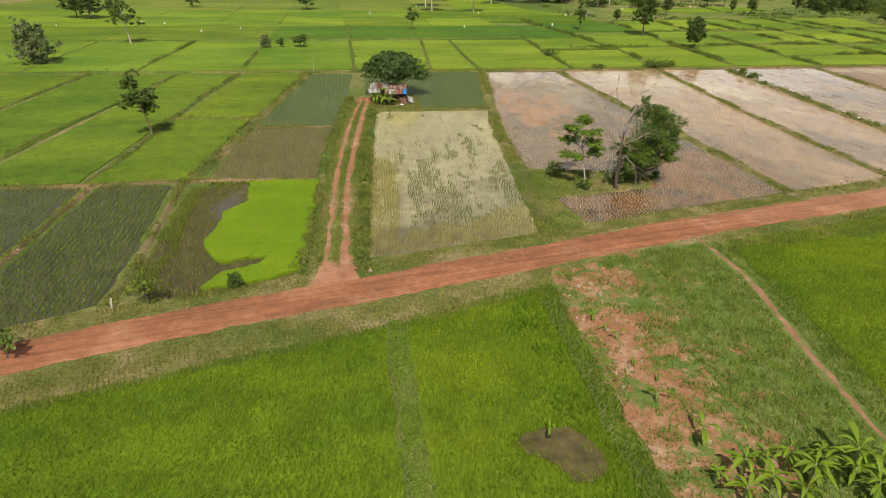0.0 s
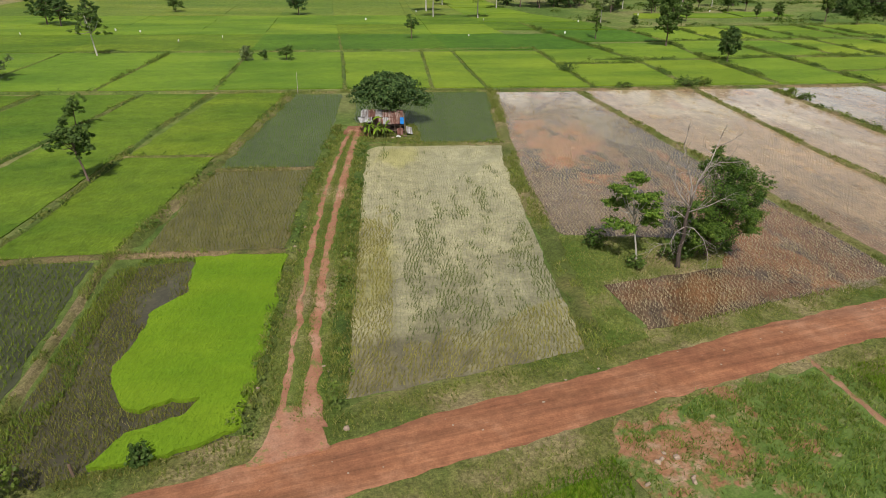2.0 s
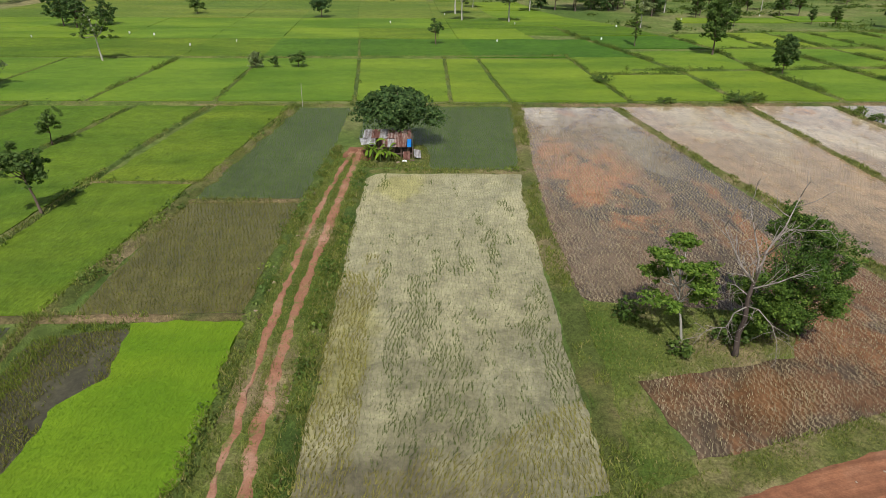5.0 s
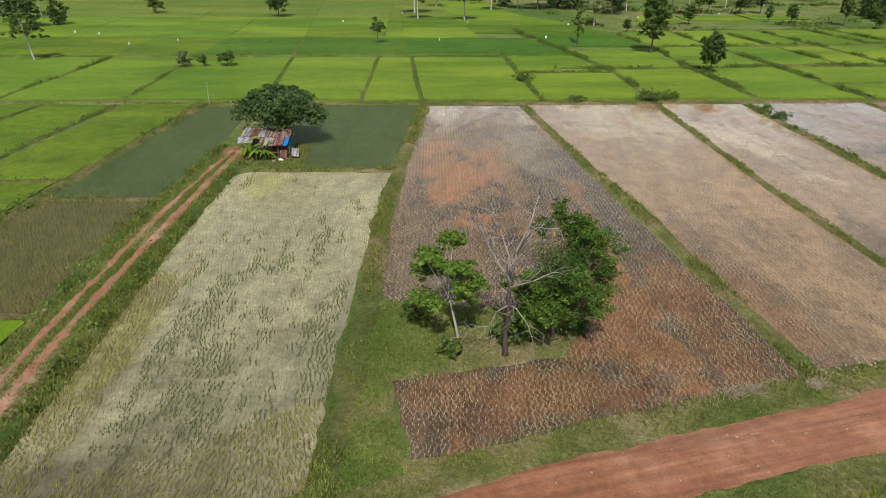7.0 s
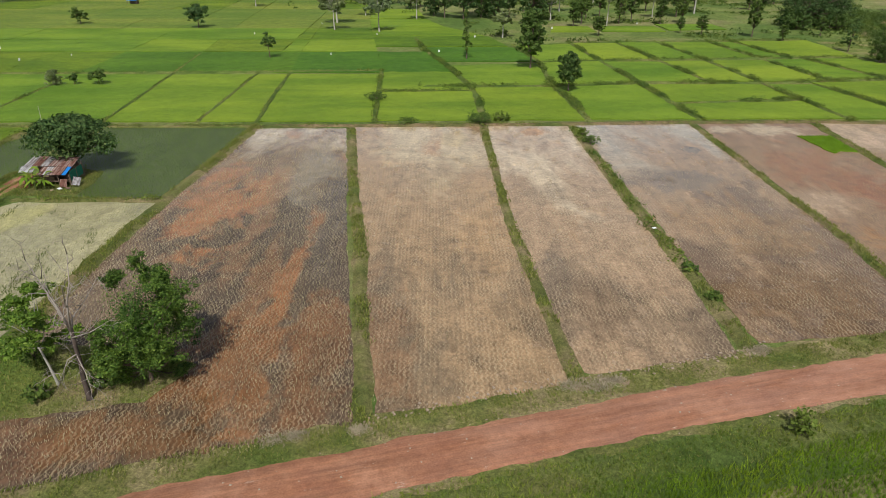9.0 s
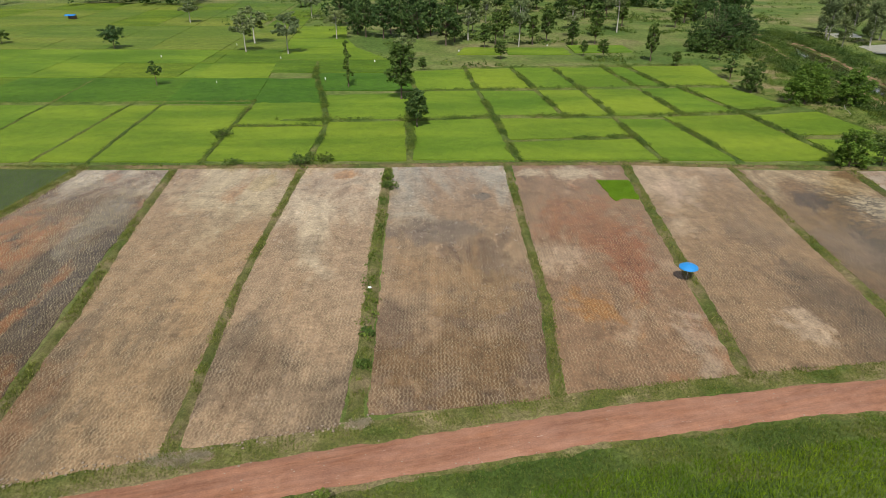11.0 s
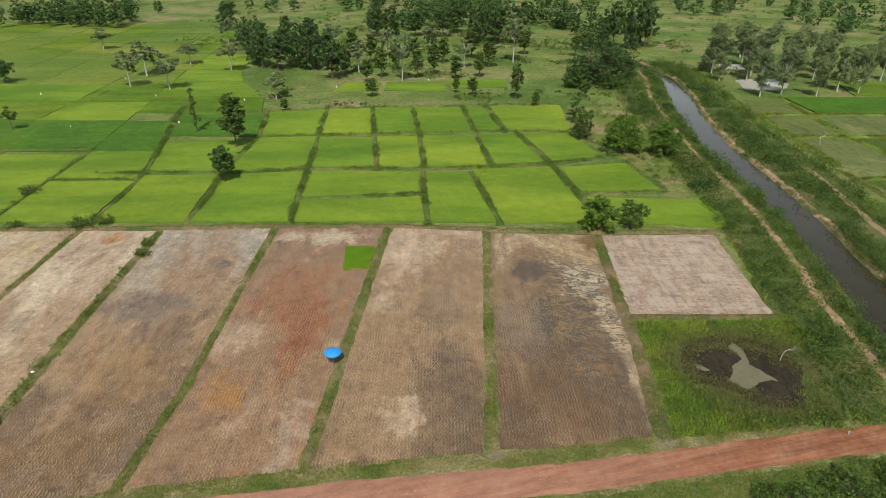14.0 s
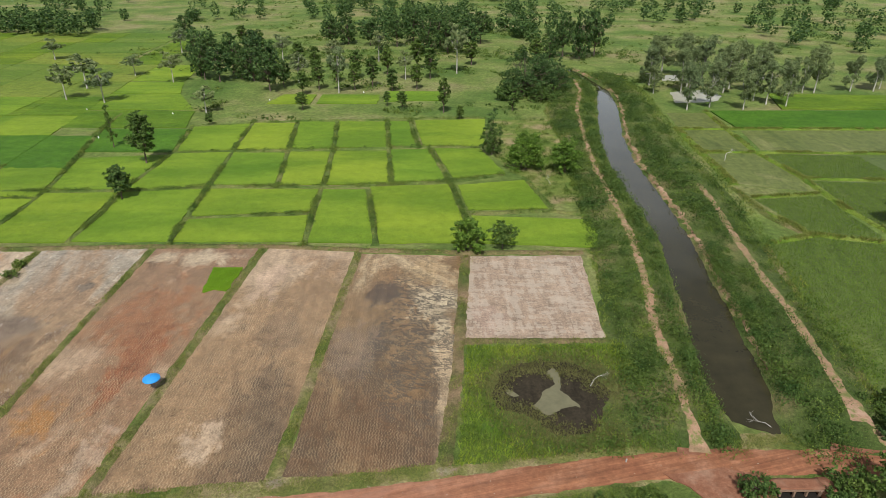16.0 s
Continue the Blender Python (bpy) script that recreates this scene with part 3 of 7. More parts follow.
def blades(pts, height, width, rng, each=2, z=0.0, lean=0.5, vary=0.35, drift=None):
    """Upright triangular blades at the places pts, each of them leaning its own way, and with drift all the hill one way."""
    n = len(pts) * each
    base = np.repeat(np.asarray(pts, float)[:, :2], each, 0) + rng.normal(0, width * 0.8, (n, 2))
    zz = np.full(n, z) if np.isscalar(z) else np.repeat(z, each)
    h = height * (1 + vary * rng.uniform(-1, 1, n))
    a = rng.uniform(0, math.tau, n)
    side = np.stack([np.cos(a), np.sin(a)], 1) * (width / 2)
    tip = base + rng.normal(0, 1, (n, 2)) * (lean * h)[:, None] * 0.6
    if drift is not None:
        tip += np.repeat(drift, each, 0) * h[:, None]
    v = np.empty((n, 3, 3))
    v[:, 0, :2], v[:, 1, :2], v[:, 2, :2] = base - side, base + side, tip
    v[:, 0, 2] = v[:, 1, 2] = zz - 0.01
    v[:, 2, 2] = zz + h
    return v.reshape(-1, 3)


def blade_ob(name, chunks, material, label, category="grass"):
    v = np.concatenate(chunks)
    ob = mesh_ob(name, raw_mesh(name, v, np.arange(len(v)), 3), material)
    return tagged(ob, label, category, kind="stuff")


def leaf_cards(centres, size, rng, droop=0.0, slim=0.3, out=None):
    """Small lozenge leaves at centres, turned every way, or with out lying loosely across those directions."""
    n = len(centres)
    s = size * rng.uniform(0.6, 1.35, n)
    d = rng.normal(0, 1, (n, 3))
    d[:, 2] = d[:, 2] * 0.55 - droop
    face = rng.normal(0, 1, (n, 3)) + (0, 0, 1.1)
    if out is not None:
        face = out + rng.normal(0, 0.45, (n, 3))
        face /= np.linalg.norm(face, axis=1)[:, None]
        d -= face * np.sum(d * face, 1)[:, None]
    d /= np.linalg.norm(d, axis=1)[:, None]
    e = np.cross(d, face)
    e /= np.linalg.norm(e, axis=1)[:, None] + 1e-9
    v = np.empty((n, 4, 3))
    c = np.asarray(centres)
    v[:, 0], v[:, 2] = c - d * s[:, None] * 0.5, c + d * s[:, None] * 0.5
    v[:, 1], v[:, 3] = c + e * s[:, None] * slim, c - e * s[:, None] * slim
    return v.reshape(-1, 3)


def tube(bm, path, radii, sides=7):
    """A tapered, closed tube along path."""
    rings = []
    path = [Vector(p) for p in path]
    for i, (p, r) in enumerate(zip(path, radii)):
        d = (path[min(i + 1, len(path) - 1)] - path[max(i - 1, 0)]).normalized()
        u = d.orthogonal().normalized()
        if u.x < 0:
            u = -u
        w = d.cross(u)
        rings.append([bm.verts.new(p + (u * math.cos(a) + w * math.sin(a)) * r) for a in (math.tau * k / sides for k in range(sides))])
    for a, b in zip(rings, rings[1:]):
        for k in range(sides):
            bm.faces.new((a[k], a[(k + 1) % sides], b[(k + 1) % sides], b[k]))
    bm.faces.new(rings[0][::-1])
    bm.faces.new(rings[-1])


def box(bm, size, m):
    r = bmesh.ops.create_cube(bm, size=1.0, matrix=m @ Matrix.Diagonal((*size, 1)))
    return r["verts"]

# ---- ground, road and tracks ----
gm = bmesh.new()
bmesh.ops.create_grid(gm, x_segments=24, y_segments=24, size=3000.0)
ground = tagged(part("ground", gm, GROUND), "green meadow and scrub land with dry tan patches", "ground", kind="structure")

ROAD = [(-140, -8), (-60, 24), (-26, 36.3), (-12.7, 41.1), (0, 45.0), (16, 50.3), (28, 54.3), (40, 57.6), (50, 60.2), (65, 64.2), (75, 66.4), (92, 70.0), (112, 73.2), (134, 75.4), (150, 78.0), (165, 80.5), (175, 81.4), (190, 81.5), (197, 81.2), (240, 83), (330, 100)]
tagged(ribbon("verge", ROAD, 8.6, [(-1.12, 0.006), (-0.95, 0.035), (-0.8, 0.05), (-0.4, 0.07), (0.4, 0.07), (0.8, 0.05), (1.0, 0.045), (1.3, 0.006)], VERGE, 0.8, 0.4, 2), "grassy road verge with dry patches", "verge", kind="structure")
tagged(ribbon("verge", [(x + 1.2, y - 4.6) for x, y in ROAD[7:17]], 6.0, [(-1, 0.02), (-0.6, 0.075), (0.6, 0.085), (1, 0.075)], WEED_BED, 0.8, 0.5, 3), "lush green grass beside the road", "verge", kind="structure")
tagged(ribbon("road", ROAD, 3.9, [(-1, 0.08), (-0.82, 0.13), (-0.45, 0.125), (0, 0.17), (0.45, 0.125), (0.82, 0.13), (1, 0.08)], RED_ROAD, 0.5, 0.22, 4), "red laterite dirt road with worn wheel lanes", "road", kind="structure")

LEFT_RUT = [(-6.0, 46.5), (-6.3, 50), (-6.4, 58), (-6.7, 69), (-6.8, 85), (-6.3, 97), (-5.4, 109)]
RIGHT_RUT = [(-4.2, 47.2), (-4.7, 51), (-5.1, 59), (-5.4, 70), (-5.2, 88), (-4.9, 98), (-4.5, 110)]
tagged(ribbon("farm_track", [(-5.2, 46), (-5.5, 58), (-6, 75), (-5.9, 92), (-5, 110)], 4.6, [(-1, 0.006), (-0.6, 0.20), (0, 0.24), (0.6, 0.20), (1, 0.006)], LAWN, 0.6, 0.35, 6, 0, 0.04), "raised grassy farm track", "track", kind="structure")
for rut in (LEFT_RUT, RIGHT_RUT):
    tagged(ribbon("wheel_rut", [(*p, (1.05 if p[1] < 50 else 0.55) + (0.3 if rut is RIGHT_RUT else 0)) for p in rut], 0.8, [(-1, 0.20), (-0.6, 0.275), (0, 0.265), (0.6, 0.275), (1, 0.20)], TRACK_SOIL, 0.3, 0.30, rut[0][0], 0, 0.04), "bare red earth wheel rut on the farm track", "track", kind="structure")
tagged(sheet("track_mouth", [(-7.2, 44.4), (-3.0, 45.6), (-3.9, 47.4), (-4.6, 48.8), (-5.4, 49.3), (-6.2, 49.0), (-6.5, 47.6)], 0.275, TRACK_SOIL, 0.3, 0.4, 3, 0.27), "bare red earth where the farm track meets the road", "track", kind="structure")
tagged(sheet("hut_yard", [(-6.5, 107), (-3.5, 105.5), (-2.2, 108), (-3.5, 111), (-5.8, 111)], 0.26, RED_SOIL, 0.4, 0.5, 5, 0.25), "trodden red earth yard before the hut", "yard", kind="structure")

HUT_GROUND = [(-3.4, 103.4), (4.2, 103.4), (4.4, 109), (3.6, 112.5), (-2.0, 114), (-4.6, 113), (-3.6, 108)]
tagged(sheet("hut_ground", HUT_GROUND, 0.05, BUND, 0.4, 0.5, 6, 0.06), "weedy trodden ground round the hut", "yard", kind="structure")

# ---- paddies ----
rng = np.random.default_rng(7)
P_MAIN = [(-3.4, 49.6), (13.4, 53.9), (13.3, 62.6), (13.9, 82.7), (15.0, 101.0), (5, 101.3), (-1.5, 101.2), (-3.6, 99), (-3.7, 75)]
P1 = [(18.7, 56.4), (36.4, 60.4), (42.1, 62.2), (42.2, 64), (37.6, 97), (36.6, 106.5), (33.2, 133), (18.6, 133), (16.4, 105), (15.7, 74.2), (16.6, 72.4), (20, 72), (27, 71), (30.5, 69.5), (29.7, 67.1), (28.2, 65.1), (17.5, 62.9)]
P2 = [(35.2, 133.6), (38.7, 105), (42.3, 75.7), (44.2, 63.9), (57.0, 66.2), (56.7, 72.3), (55.6, 95), (55.0, 134)]
P3 = [(57.0, 134.1), (56.8, 94.8), (58.4, 73.8), (59.1, 67.9), (70.7, 70.2), (70.9, 81.2), (70.0, 115), (69.8, 134)]
P4 = [(71.7, 134.4), (72.6, 100), (73.4, 71.8), (88.5, 73.6), (90.0, 89.3), (90.3, 135.4)]
P5 = [(92.3, 135.6), (91.5, 103.5), (90.6, 74.2), (106.6, 76.0), (107.6, 91.5), (111.0, 135.6)]
P6 = [(113.0, 135.6), (109.9, 96.4), (108.3, 76.6), (125.8, 78.8), (127.0, 96.4), (129.2, 134.3)]
P7 = [(130.9, 133.4), (129.0, 100.5), (128.0, 79.4), (144.3, 80.8), (147.0, 101.2), (148.8, 132.7)]
P8 = [(150.9, 132.7), (171.3, 133.0), (169.4, 106), (148.7, 106.3)]
TAN, RST = (0.44, 0.345, 0.225), (0.30, 0.135, 0.055)
OCHRE, CREAM = (0.36, 0.175, 0.055), (0.52, 0.43, 0.31)
# the grey spot at (32.5, 112) is sky reflection put into the mud's colour
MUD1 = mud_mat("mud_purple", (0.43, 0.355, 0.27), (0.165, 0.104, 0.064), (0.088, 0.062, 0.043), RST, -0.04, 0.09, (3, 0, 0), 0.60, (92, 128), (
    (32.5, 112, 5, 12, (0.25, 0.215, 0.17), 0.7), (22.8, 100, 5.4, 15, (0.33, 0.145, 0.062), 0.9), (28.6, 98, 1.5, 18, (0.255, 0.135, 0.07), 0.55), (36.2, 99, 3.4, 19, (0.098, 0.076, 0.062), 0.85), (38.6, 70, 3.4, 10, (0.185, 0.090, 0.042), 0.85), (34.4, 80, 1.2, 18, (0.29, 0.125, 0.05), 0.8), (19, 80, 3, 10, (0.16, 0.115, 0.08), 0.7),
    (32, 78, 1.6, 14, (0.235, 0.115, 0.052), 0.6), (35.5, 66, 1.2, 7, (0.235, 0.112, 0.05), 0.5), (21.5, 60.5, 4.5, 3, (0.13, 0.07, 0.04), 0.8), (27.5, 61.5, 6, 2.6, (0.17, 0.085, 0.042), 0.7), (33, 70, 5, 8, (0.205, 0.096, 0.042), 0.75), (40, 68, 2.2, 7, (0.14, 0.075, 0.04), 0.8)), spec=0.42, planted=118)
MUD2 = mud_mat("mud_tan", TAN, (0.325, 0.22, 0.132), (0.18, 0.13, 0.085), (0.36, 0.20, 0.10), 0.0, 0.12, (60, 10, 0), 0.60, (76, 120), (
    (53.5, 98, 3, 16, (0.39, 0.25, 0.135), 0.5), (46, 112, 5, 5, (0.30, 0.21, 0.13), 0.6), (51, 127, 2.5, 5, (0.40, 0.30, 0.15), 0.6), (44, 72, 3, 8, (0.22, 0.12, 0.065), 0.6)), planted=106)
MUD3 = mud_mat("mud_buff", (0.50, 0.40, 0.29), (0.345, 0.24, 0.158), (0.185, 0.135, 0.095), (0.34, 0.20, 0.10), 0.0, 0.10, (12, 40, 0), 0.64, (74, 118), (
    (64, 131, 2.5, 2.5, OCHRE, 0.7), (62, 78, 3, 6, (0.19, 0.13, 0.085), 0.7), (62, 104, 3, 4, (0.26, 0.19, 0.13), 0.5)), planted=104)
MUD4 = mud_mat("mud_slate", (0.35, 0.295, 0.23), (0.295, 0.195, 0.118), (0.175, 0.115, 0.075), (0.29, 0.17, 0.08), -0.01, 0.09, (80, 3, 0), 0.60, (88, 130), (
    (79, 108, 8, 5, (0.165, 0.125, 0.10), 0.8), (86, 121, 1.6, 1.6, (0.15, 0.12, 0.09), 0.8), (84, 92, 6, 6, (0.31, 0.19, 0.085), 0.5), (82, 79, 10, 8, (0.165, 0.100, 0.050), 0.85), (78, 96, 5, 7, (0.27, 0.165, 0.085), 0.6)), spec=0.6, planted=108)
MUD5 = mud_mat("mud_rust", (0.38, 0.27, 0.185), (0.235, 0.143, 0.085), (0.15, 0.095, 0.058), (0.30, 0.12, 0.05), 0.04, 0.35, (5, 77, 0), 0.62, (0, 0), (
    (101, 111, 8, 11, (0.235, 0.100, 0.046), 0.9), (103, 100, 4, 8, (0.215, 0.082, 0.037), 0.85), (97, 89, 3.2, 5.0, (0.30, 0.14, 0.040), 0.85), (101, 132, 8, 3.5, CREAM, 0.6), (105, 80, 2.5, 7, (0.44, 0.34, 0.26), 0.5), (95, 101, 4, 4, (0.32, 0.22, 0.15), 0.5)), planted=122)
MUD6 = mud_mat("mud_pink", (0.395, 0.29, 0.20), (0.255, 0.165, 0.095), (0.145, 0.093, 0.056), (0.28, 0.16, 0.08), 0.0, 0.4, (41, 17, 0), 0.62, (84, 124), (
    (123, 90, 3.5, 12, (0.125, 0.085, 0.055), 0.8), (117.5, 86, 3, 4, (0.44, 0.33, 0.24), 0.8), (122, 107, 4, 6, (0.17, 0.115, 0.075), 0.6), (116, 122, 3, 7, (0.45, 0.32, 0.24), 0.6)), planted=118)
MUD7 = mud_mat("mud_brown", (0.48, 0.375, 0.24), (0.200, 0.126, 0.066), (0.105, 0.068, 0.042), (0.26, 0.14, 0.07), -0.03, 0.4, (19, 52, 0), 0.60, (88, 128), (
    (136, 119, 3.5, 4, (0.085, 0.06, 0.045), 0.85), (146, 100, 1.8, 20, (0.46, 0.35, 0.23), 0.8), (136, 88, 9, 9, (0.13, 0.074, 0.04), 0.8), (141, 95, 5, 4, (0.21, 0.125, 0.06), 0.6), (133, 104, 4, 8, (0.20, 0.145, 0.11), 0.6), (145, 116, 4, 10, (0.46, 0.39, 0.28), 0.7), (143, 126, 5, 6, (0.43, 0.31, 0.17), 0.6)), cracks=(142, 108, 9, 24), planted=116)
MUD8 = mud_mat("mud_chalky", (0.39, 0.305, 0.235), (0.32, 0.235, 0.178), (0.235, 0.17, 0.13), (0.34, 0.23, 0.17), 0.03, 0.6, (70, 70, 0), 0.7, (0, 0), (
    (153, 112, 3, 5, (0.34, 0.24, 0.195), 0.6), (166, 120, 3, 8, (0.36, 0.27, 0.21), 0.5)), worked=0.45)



def grow(poly, by):
    """poly with every corner moved outwards."""
    p = np.asarray(poly, float)
    e = np.roll(p, -1, 0) - p
    e /= np.linalg.norm(e, axis=1)[:, None]
    turn = 1 if np.sum(p[:, 0] * np.roll(p[:, 1], -1) - np.roll(p[:, 0], -1) * p[:, 1]) > 0 else -1
    n = np.stack([e[:, 1], -e[:, 0]], 1) * turn
    m = n + np.roll(n, 1, 0)
    return [tuple(q) for q in p + by * m / np.maximum(np.sum(m * m, 1), 1.0)[:, None] * 2]


P1, P2, P3, P4 = [grow(p, 0.32) for p in (P1, P2, P3, P4)]
P5, P6, P7 = [grow(p, 0.18) for p in (P5, P6, P7)]


def bed(poly, material, label, z=0.03, seed=0.0):
    return tagged(sheet("paddy_field", poly, z, material, 0.28, 0.7, seed), label, "rice field", "paddy fields", "structure")


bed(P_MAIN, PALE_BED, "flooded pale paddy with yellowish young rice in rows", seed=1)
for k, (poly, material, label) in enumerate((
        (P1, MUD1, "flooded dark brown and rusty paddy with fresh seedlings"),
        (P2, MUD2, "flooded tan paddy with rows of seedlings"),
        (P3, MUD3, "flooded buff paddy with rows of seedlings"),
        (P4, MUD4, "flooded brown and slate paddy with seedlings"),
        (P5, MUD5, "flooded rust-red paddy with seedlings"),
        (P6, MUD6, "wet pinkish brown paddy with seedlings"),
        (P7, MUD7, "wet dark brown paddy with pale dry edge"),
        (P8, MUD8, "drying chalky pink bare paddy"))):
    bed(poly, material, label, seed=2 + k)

def wavy(p, amount=0.10, pace=5.2):
    """Planted rows that wander to and fro, neighbours alike."""
    ease = np.array([wob(x, y, 0.11, 4) + 0.6 * wob(x, y, 0.35, 8) for x, y in p])
    p[:, 0] += amount * np.sin(p[:, 1] * pace + 5.0 * ease) + 0.35 * amount * np.sin(p[:, 1] * 2.1 * pace + p[:, 0] * 0.8)
    p[:, 1] += 0.5 * amount * np.sin(p[:, 0] * 3.1 + 4.0 * ease)
    return ease


chunks = []
for poly, dense, fade, tall in ((P1, 1.0, 118, 0.24), (P2, 0.95, 108, 0.19), (P3, 0.95, 108, 0.18), (P4, 0.95, 108, 0.18), (P5, 0.85, 122, 0.17), (P6, 0.85, 118, 0.17), (P7, 0.95, 112, 0.18)):
    lo, hi = np.min(poly, 0), np.max(poly, 0)
    gx, gy = np.meshgrid(np.arange(math.floor(lo[0] / ROW_GAP), math.ceil(hi[0] / ROW_GAP) + 1) * ROW_GAP, np.arange(lo[1], hi[1], 0.14))
    p = np.stack([gx.ravel(), gy.ravel()], 1) + rng.normal(0, 0.026, (gx.size, 2))
    sway = 5.0 * np.array([wob(x, y, 0.45, 4) for x, y in p]) + 1.7 * np.sin(0.31 * p[:, 0] + 0.23 * p[:, 1]) + 1.3 * np.sin(0.17 * p[:, 1] - 0.40 * p[:, 0])
    p[:, 0] += ROW_SWING * np.sin(ROW_PACE * p[:, 1] + sway) + 0.16 * np.array([wob(x, y, 1.7, 9) for x, y in p])
    keep = inside(ragged(poly, 0.2, 1.0), p)
    p, ease = p[keep], 0.3 * sway[keep]
    thin = np.array([wob(x, y, 0.9, 3) + 0.9 * wob(x, y, 0.2, 6) for x, y in p])
    keep = rng.uniform(0, 1, len(p)) < dense * np.clip(0.9 + thin * 0.8, 0.12, 1) * np.clip(1 - (p[:, 1] - fade) / 14, 0.10, 1)
    p, ease = p[keep], ease[keep]
    bow = np.stack([np.cos(1.2 + 3.0 * ease), 0.5 + 0.5 * np.sin(2.5 * ease)], 1)
    chunks.append(blades(p, tall * 0.75, 0.042, rng, 2 if poly is P1 else 1, 0.03, 0.22, drift=bow * 0.25))
blade_ob("rice_seedlings", chunks, BLADE_STRAW, "pale straw-green rice seedlings in wavy rows", "rice")
p = spread(P_MAIN, 0.23, rng, 0.29, 0.12, 1.0)
ease = wavy(p, 0.07)
dens = np.array([0.6 * wob(x, y * 0.6, 0.16, 2) + 0.85 * wob(x * 1.3, y * 0.35, 0.6, 5) + 0.7 * wob(x * 1.3, y * 0.9, 1.3, 7) for x, y in p])
dens += -0.10 - 0.015 * np.clip(p[:, 1] - 70, 0, 99) + 0.28 * np.clip((56 - p[:, 1] + 0.3 * p[:, 0]) / 6, 0, 1) + 0.24 * np.clip((p[:, 0] - 3) / 5, 0, 1) * np.clip((80 - p[:, 1]) / 10, 0, 1) + 0.15 * np.clip((76 - p[:, 1]) / 10, 0, 1)
yellow = (p[:, 0] < 0.3 + 1.6 * ease) & (p[:, 1] < 80) & (dens > -0.30) | (p[:, 1] < 55.5 + 0.3 * p[:, 0] + 2.5 * ease) & (dens > -0.25)
chance = rng.uniform(0, 1, len(p))
lush = (chance < 1 / (1 + np.exp(-(dens - 0.145) / 0.012))) & ~yellow
pale = ~lush & ~yellow
bow = np.stack([np.cos(1.0 + 3.0 * ease), 0.6 + 0.4 * np.sin(2.5 * ease)], 1) * 0.5
blade_ob("young_rice", [blades(p[pale], 0.16, 0.036, rng, 2, 0.03, 0.3, drift=bow[pale] * 0.6)], BLADE_PALE, "yellowish young rice standing in water", "rice")
blade_ob("clumped_rice", [blades(p[lush], 0.28, 0.046, rng, 4, 0.03, 0.4, drift=bow[lush] * 0.7)], BLADE_OLIVE, "darker olive clumps of young rice", "rice")
blade_ob("yellow_rice", [blades(p[yellow], 0.33, 0.045, rng, 4, 0.03, 0.5, drift=bow[yellow])], BLADE_YELLOW, "yellow-green young rice along the paddy's edge", "rice")

seed_bed = [(105.2, 128), (110.4, 128), (109.9, 119.6), (107.8, 120.3), (106.0, 119.1)]
tagged(sheet("seedling_bed", seed_bed, 0.16, RICE_LIME, 0.35, 0.4, 3, 0.2), "small bright green seedling bed in the mud", "rice field", "paddy fields", "structure")
chunks = [blades(spread(seed_bed, 0.16, rng), 0.2, 0.05, rng, 2, 0.15)]

# lush lime plot beside the farm track, with the weedy wet ground round it
WEEDY = [(-21.0, 44.6), (-22.4, 67.6), (-17.5, 68.8), (-8.6, 69.8), (-7.9, 47.6), (-12, 44.9), (-16, 43.6)]
LIME = [(-16.4, 69.2), (-8.8, 69.4), (-8.2, 57), (-8.2, 47.7), (-10.4, 46.2), (-11.9, 45.6), (-15.9, 44.9), (-14.3, 47.4), (-11.6, 48.9), (-10.9, 50.4), (-12.4, 50.2), (-14.6, 49.4), (-16.2, 50.6), (-17.5, 53.8), (-16.8, 57.0), (-17.2, 60.3), (-15.4, 63.0)]
bed(WEEDY, WEEDY_BED, "dark weedy wet plot beside the lime rice", 0.025, 11)
tagged(sheet("paddy_field", LIME, 0.34, RICE_LIME, 0.42, 0.45, 13, 0.34), "dense bright lime-green young rice", "rice field", "paddy fields", "structure")
p = spread(ragged(LIME, 0.42, 0.45, 13), 0.17, rng, jitter=0.4)
chunks.append(blades(p, 0.11, 0.034, rng, 3, 0.31, 0.40))
blade_ob("lime_rice", chunks, BLADE_LIME, "bright lime-green young rice blades", "rice")

BROWN = [(-20.6, 92.2), (-7.8, 92.2), (-7.9, 70.9), (-21.4, 70.9)]
SLATE = [(-16.6, 133), (-8.2, 133), (-8.0, 93.6), (-20.2, 93.6)]
BEHIND = [(-6, 134), (18, 133.4), (16.4, 118), (14.7, 102.9), (4.5, 102.7), (4, 112), (-5, 114)]
LEFT_A = [(-32.6, 69.0), (-24.9, 69.2), (-22.8, 50), (-22.6, 43.0), (-28.0, 40.2), (-32.6, 38.6)]
LEFT_B = [(-62, 68.6), (-34.3, 68.6), (-34.1, 50), (-34.2, 37.8), (-50, 31), (-70, 24)]
bed(BROWN, OLIVE_BED, "olive-brown paddy with thin rice", seed=14)
bed(SLATE, SLATE_BED, "flooded slate-green paddy with young rice", seed=15)
bed(BEHIND, SLATE_BED, "flooded dark green paddy behind the hut", seed=16)
bed(LEFT_A, DEEP_BED, "flooded paddy with dark green rice hills", seed=17)
bed(LEFT_B, DEEP_BED, "flooded paddy with dark green rice hills", seed=18)
p = spread(BROWN, 0.22, rng, 0.33, 0.12, 2)
wavy(p, 0.08)
blade_ob("thin_rice", [blades(p, 0.26, 0.05, rng, 3, 0.03)], BLADE_THIN, "olive-brown thin rice", "rice")
chunks = [blades(spread(poly, 0.24, rng, 0.27, 0.2, 4), 0.18, 0.045, rng, 3, 0.03, 0.5) for poly in (SLATE, BEHIND)]
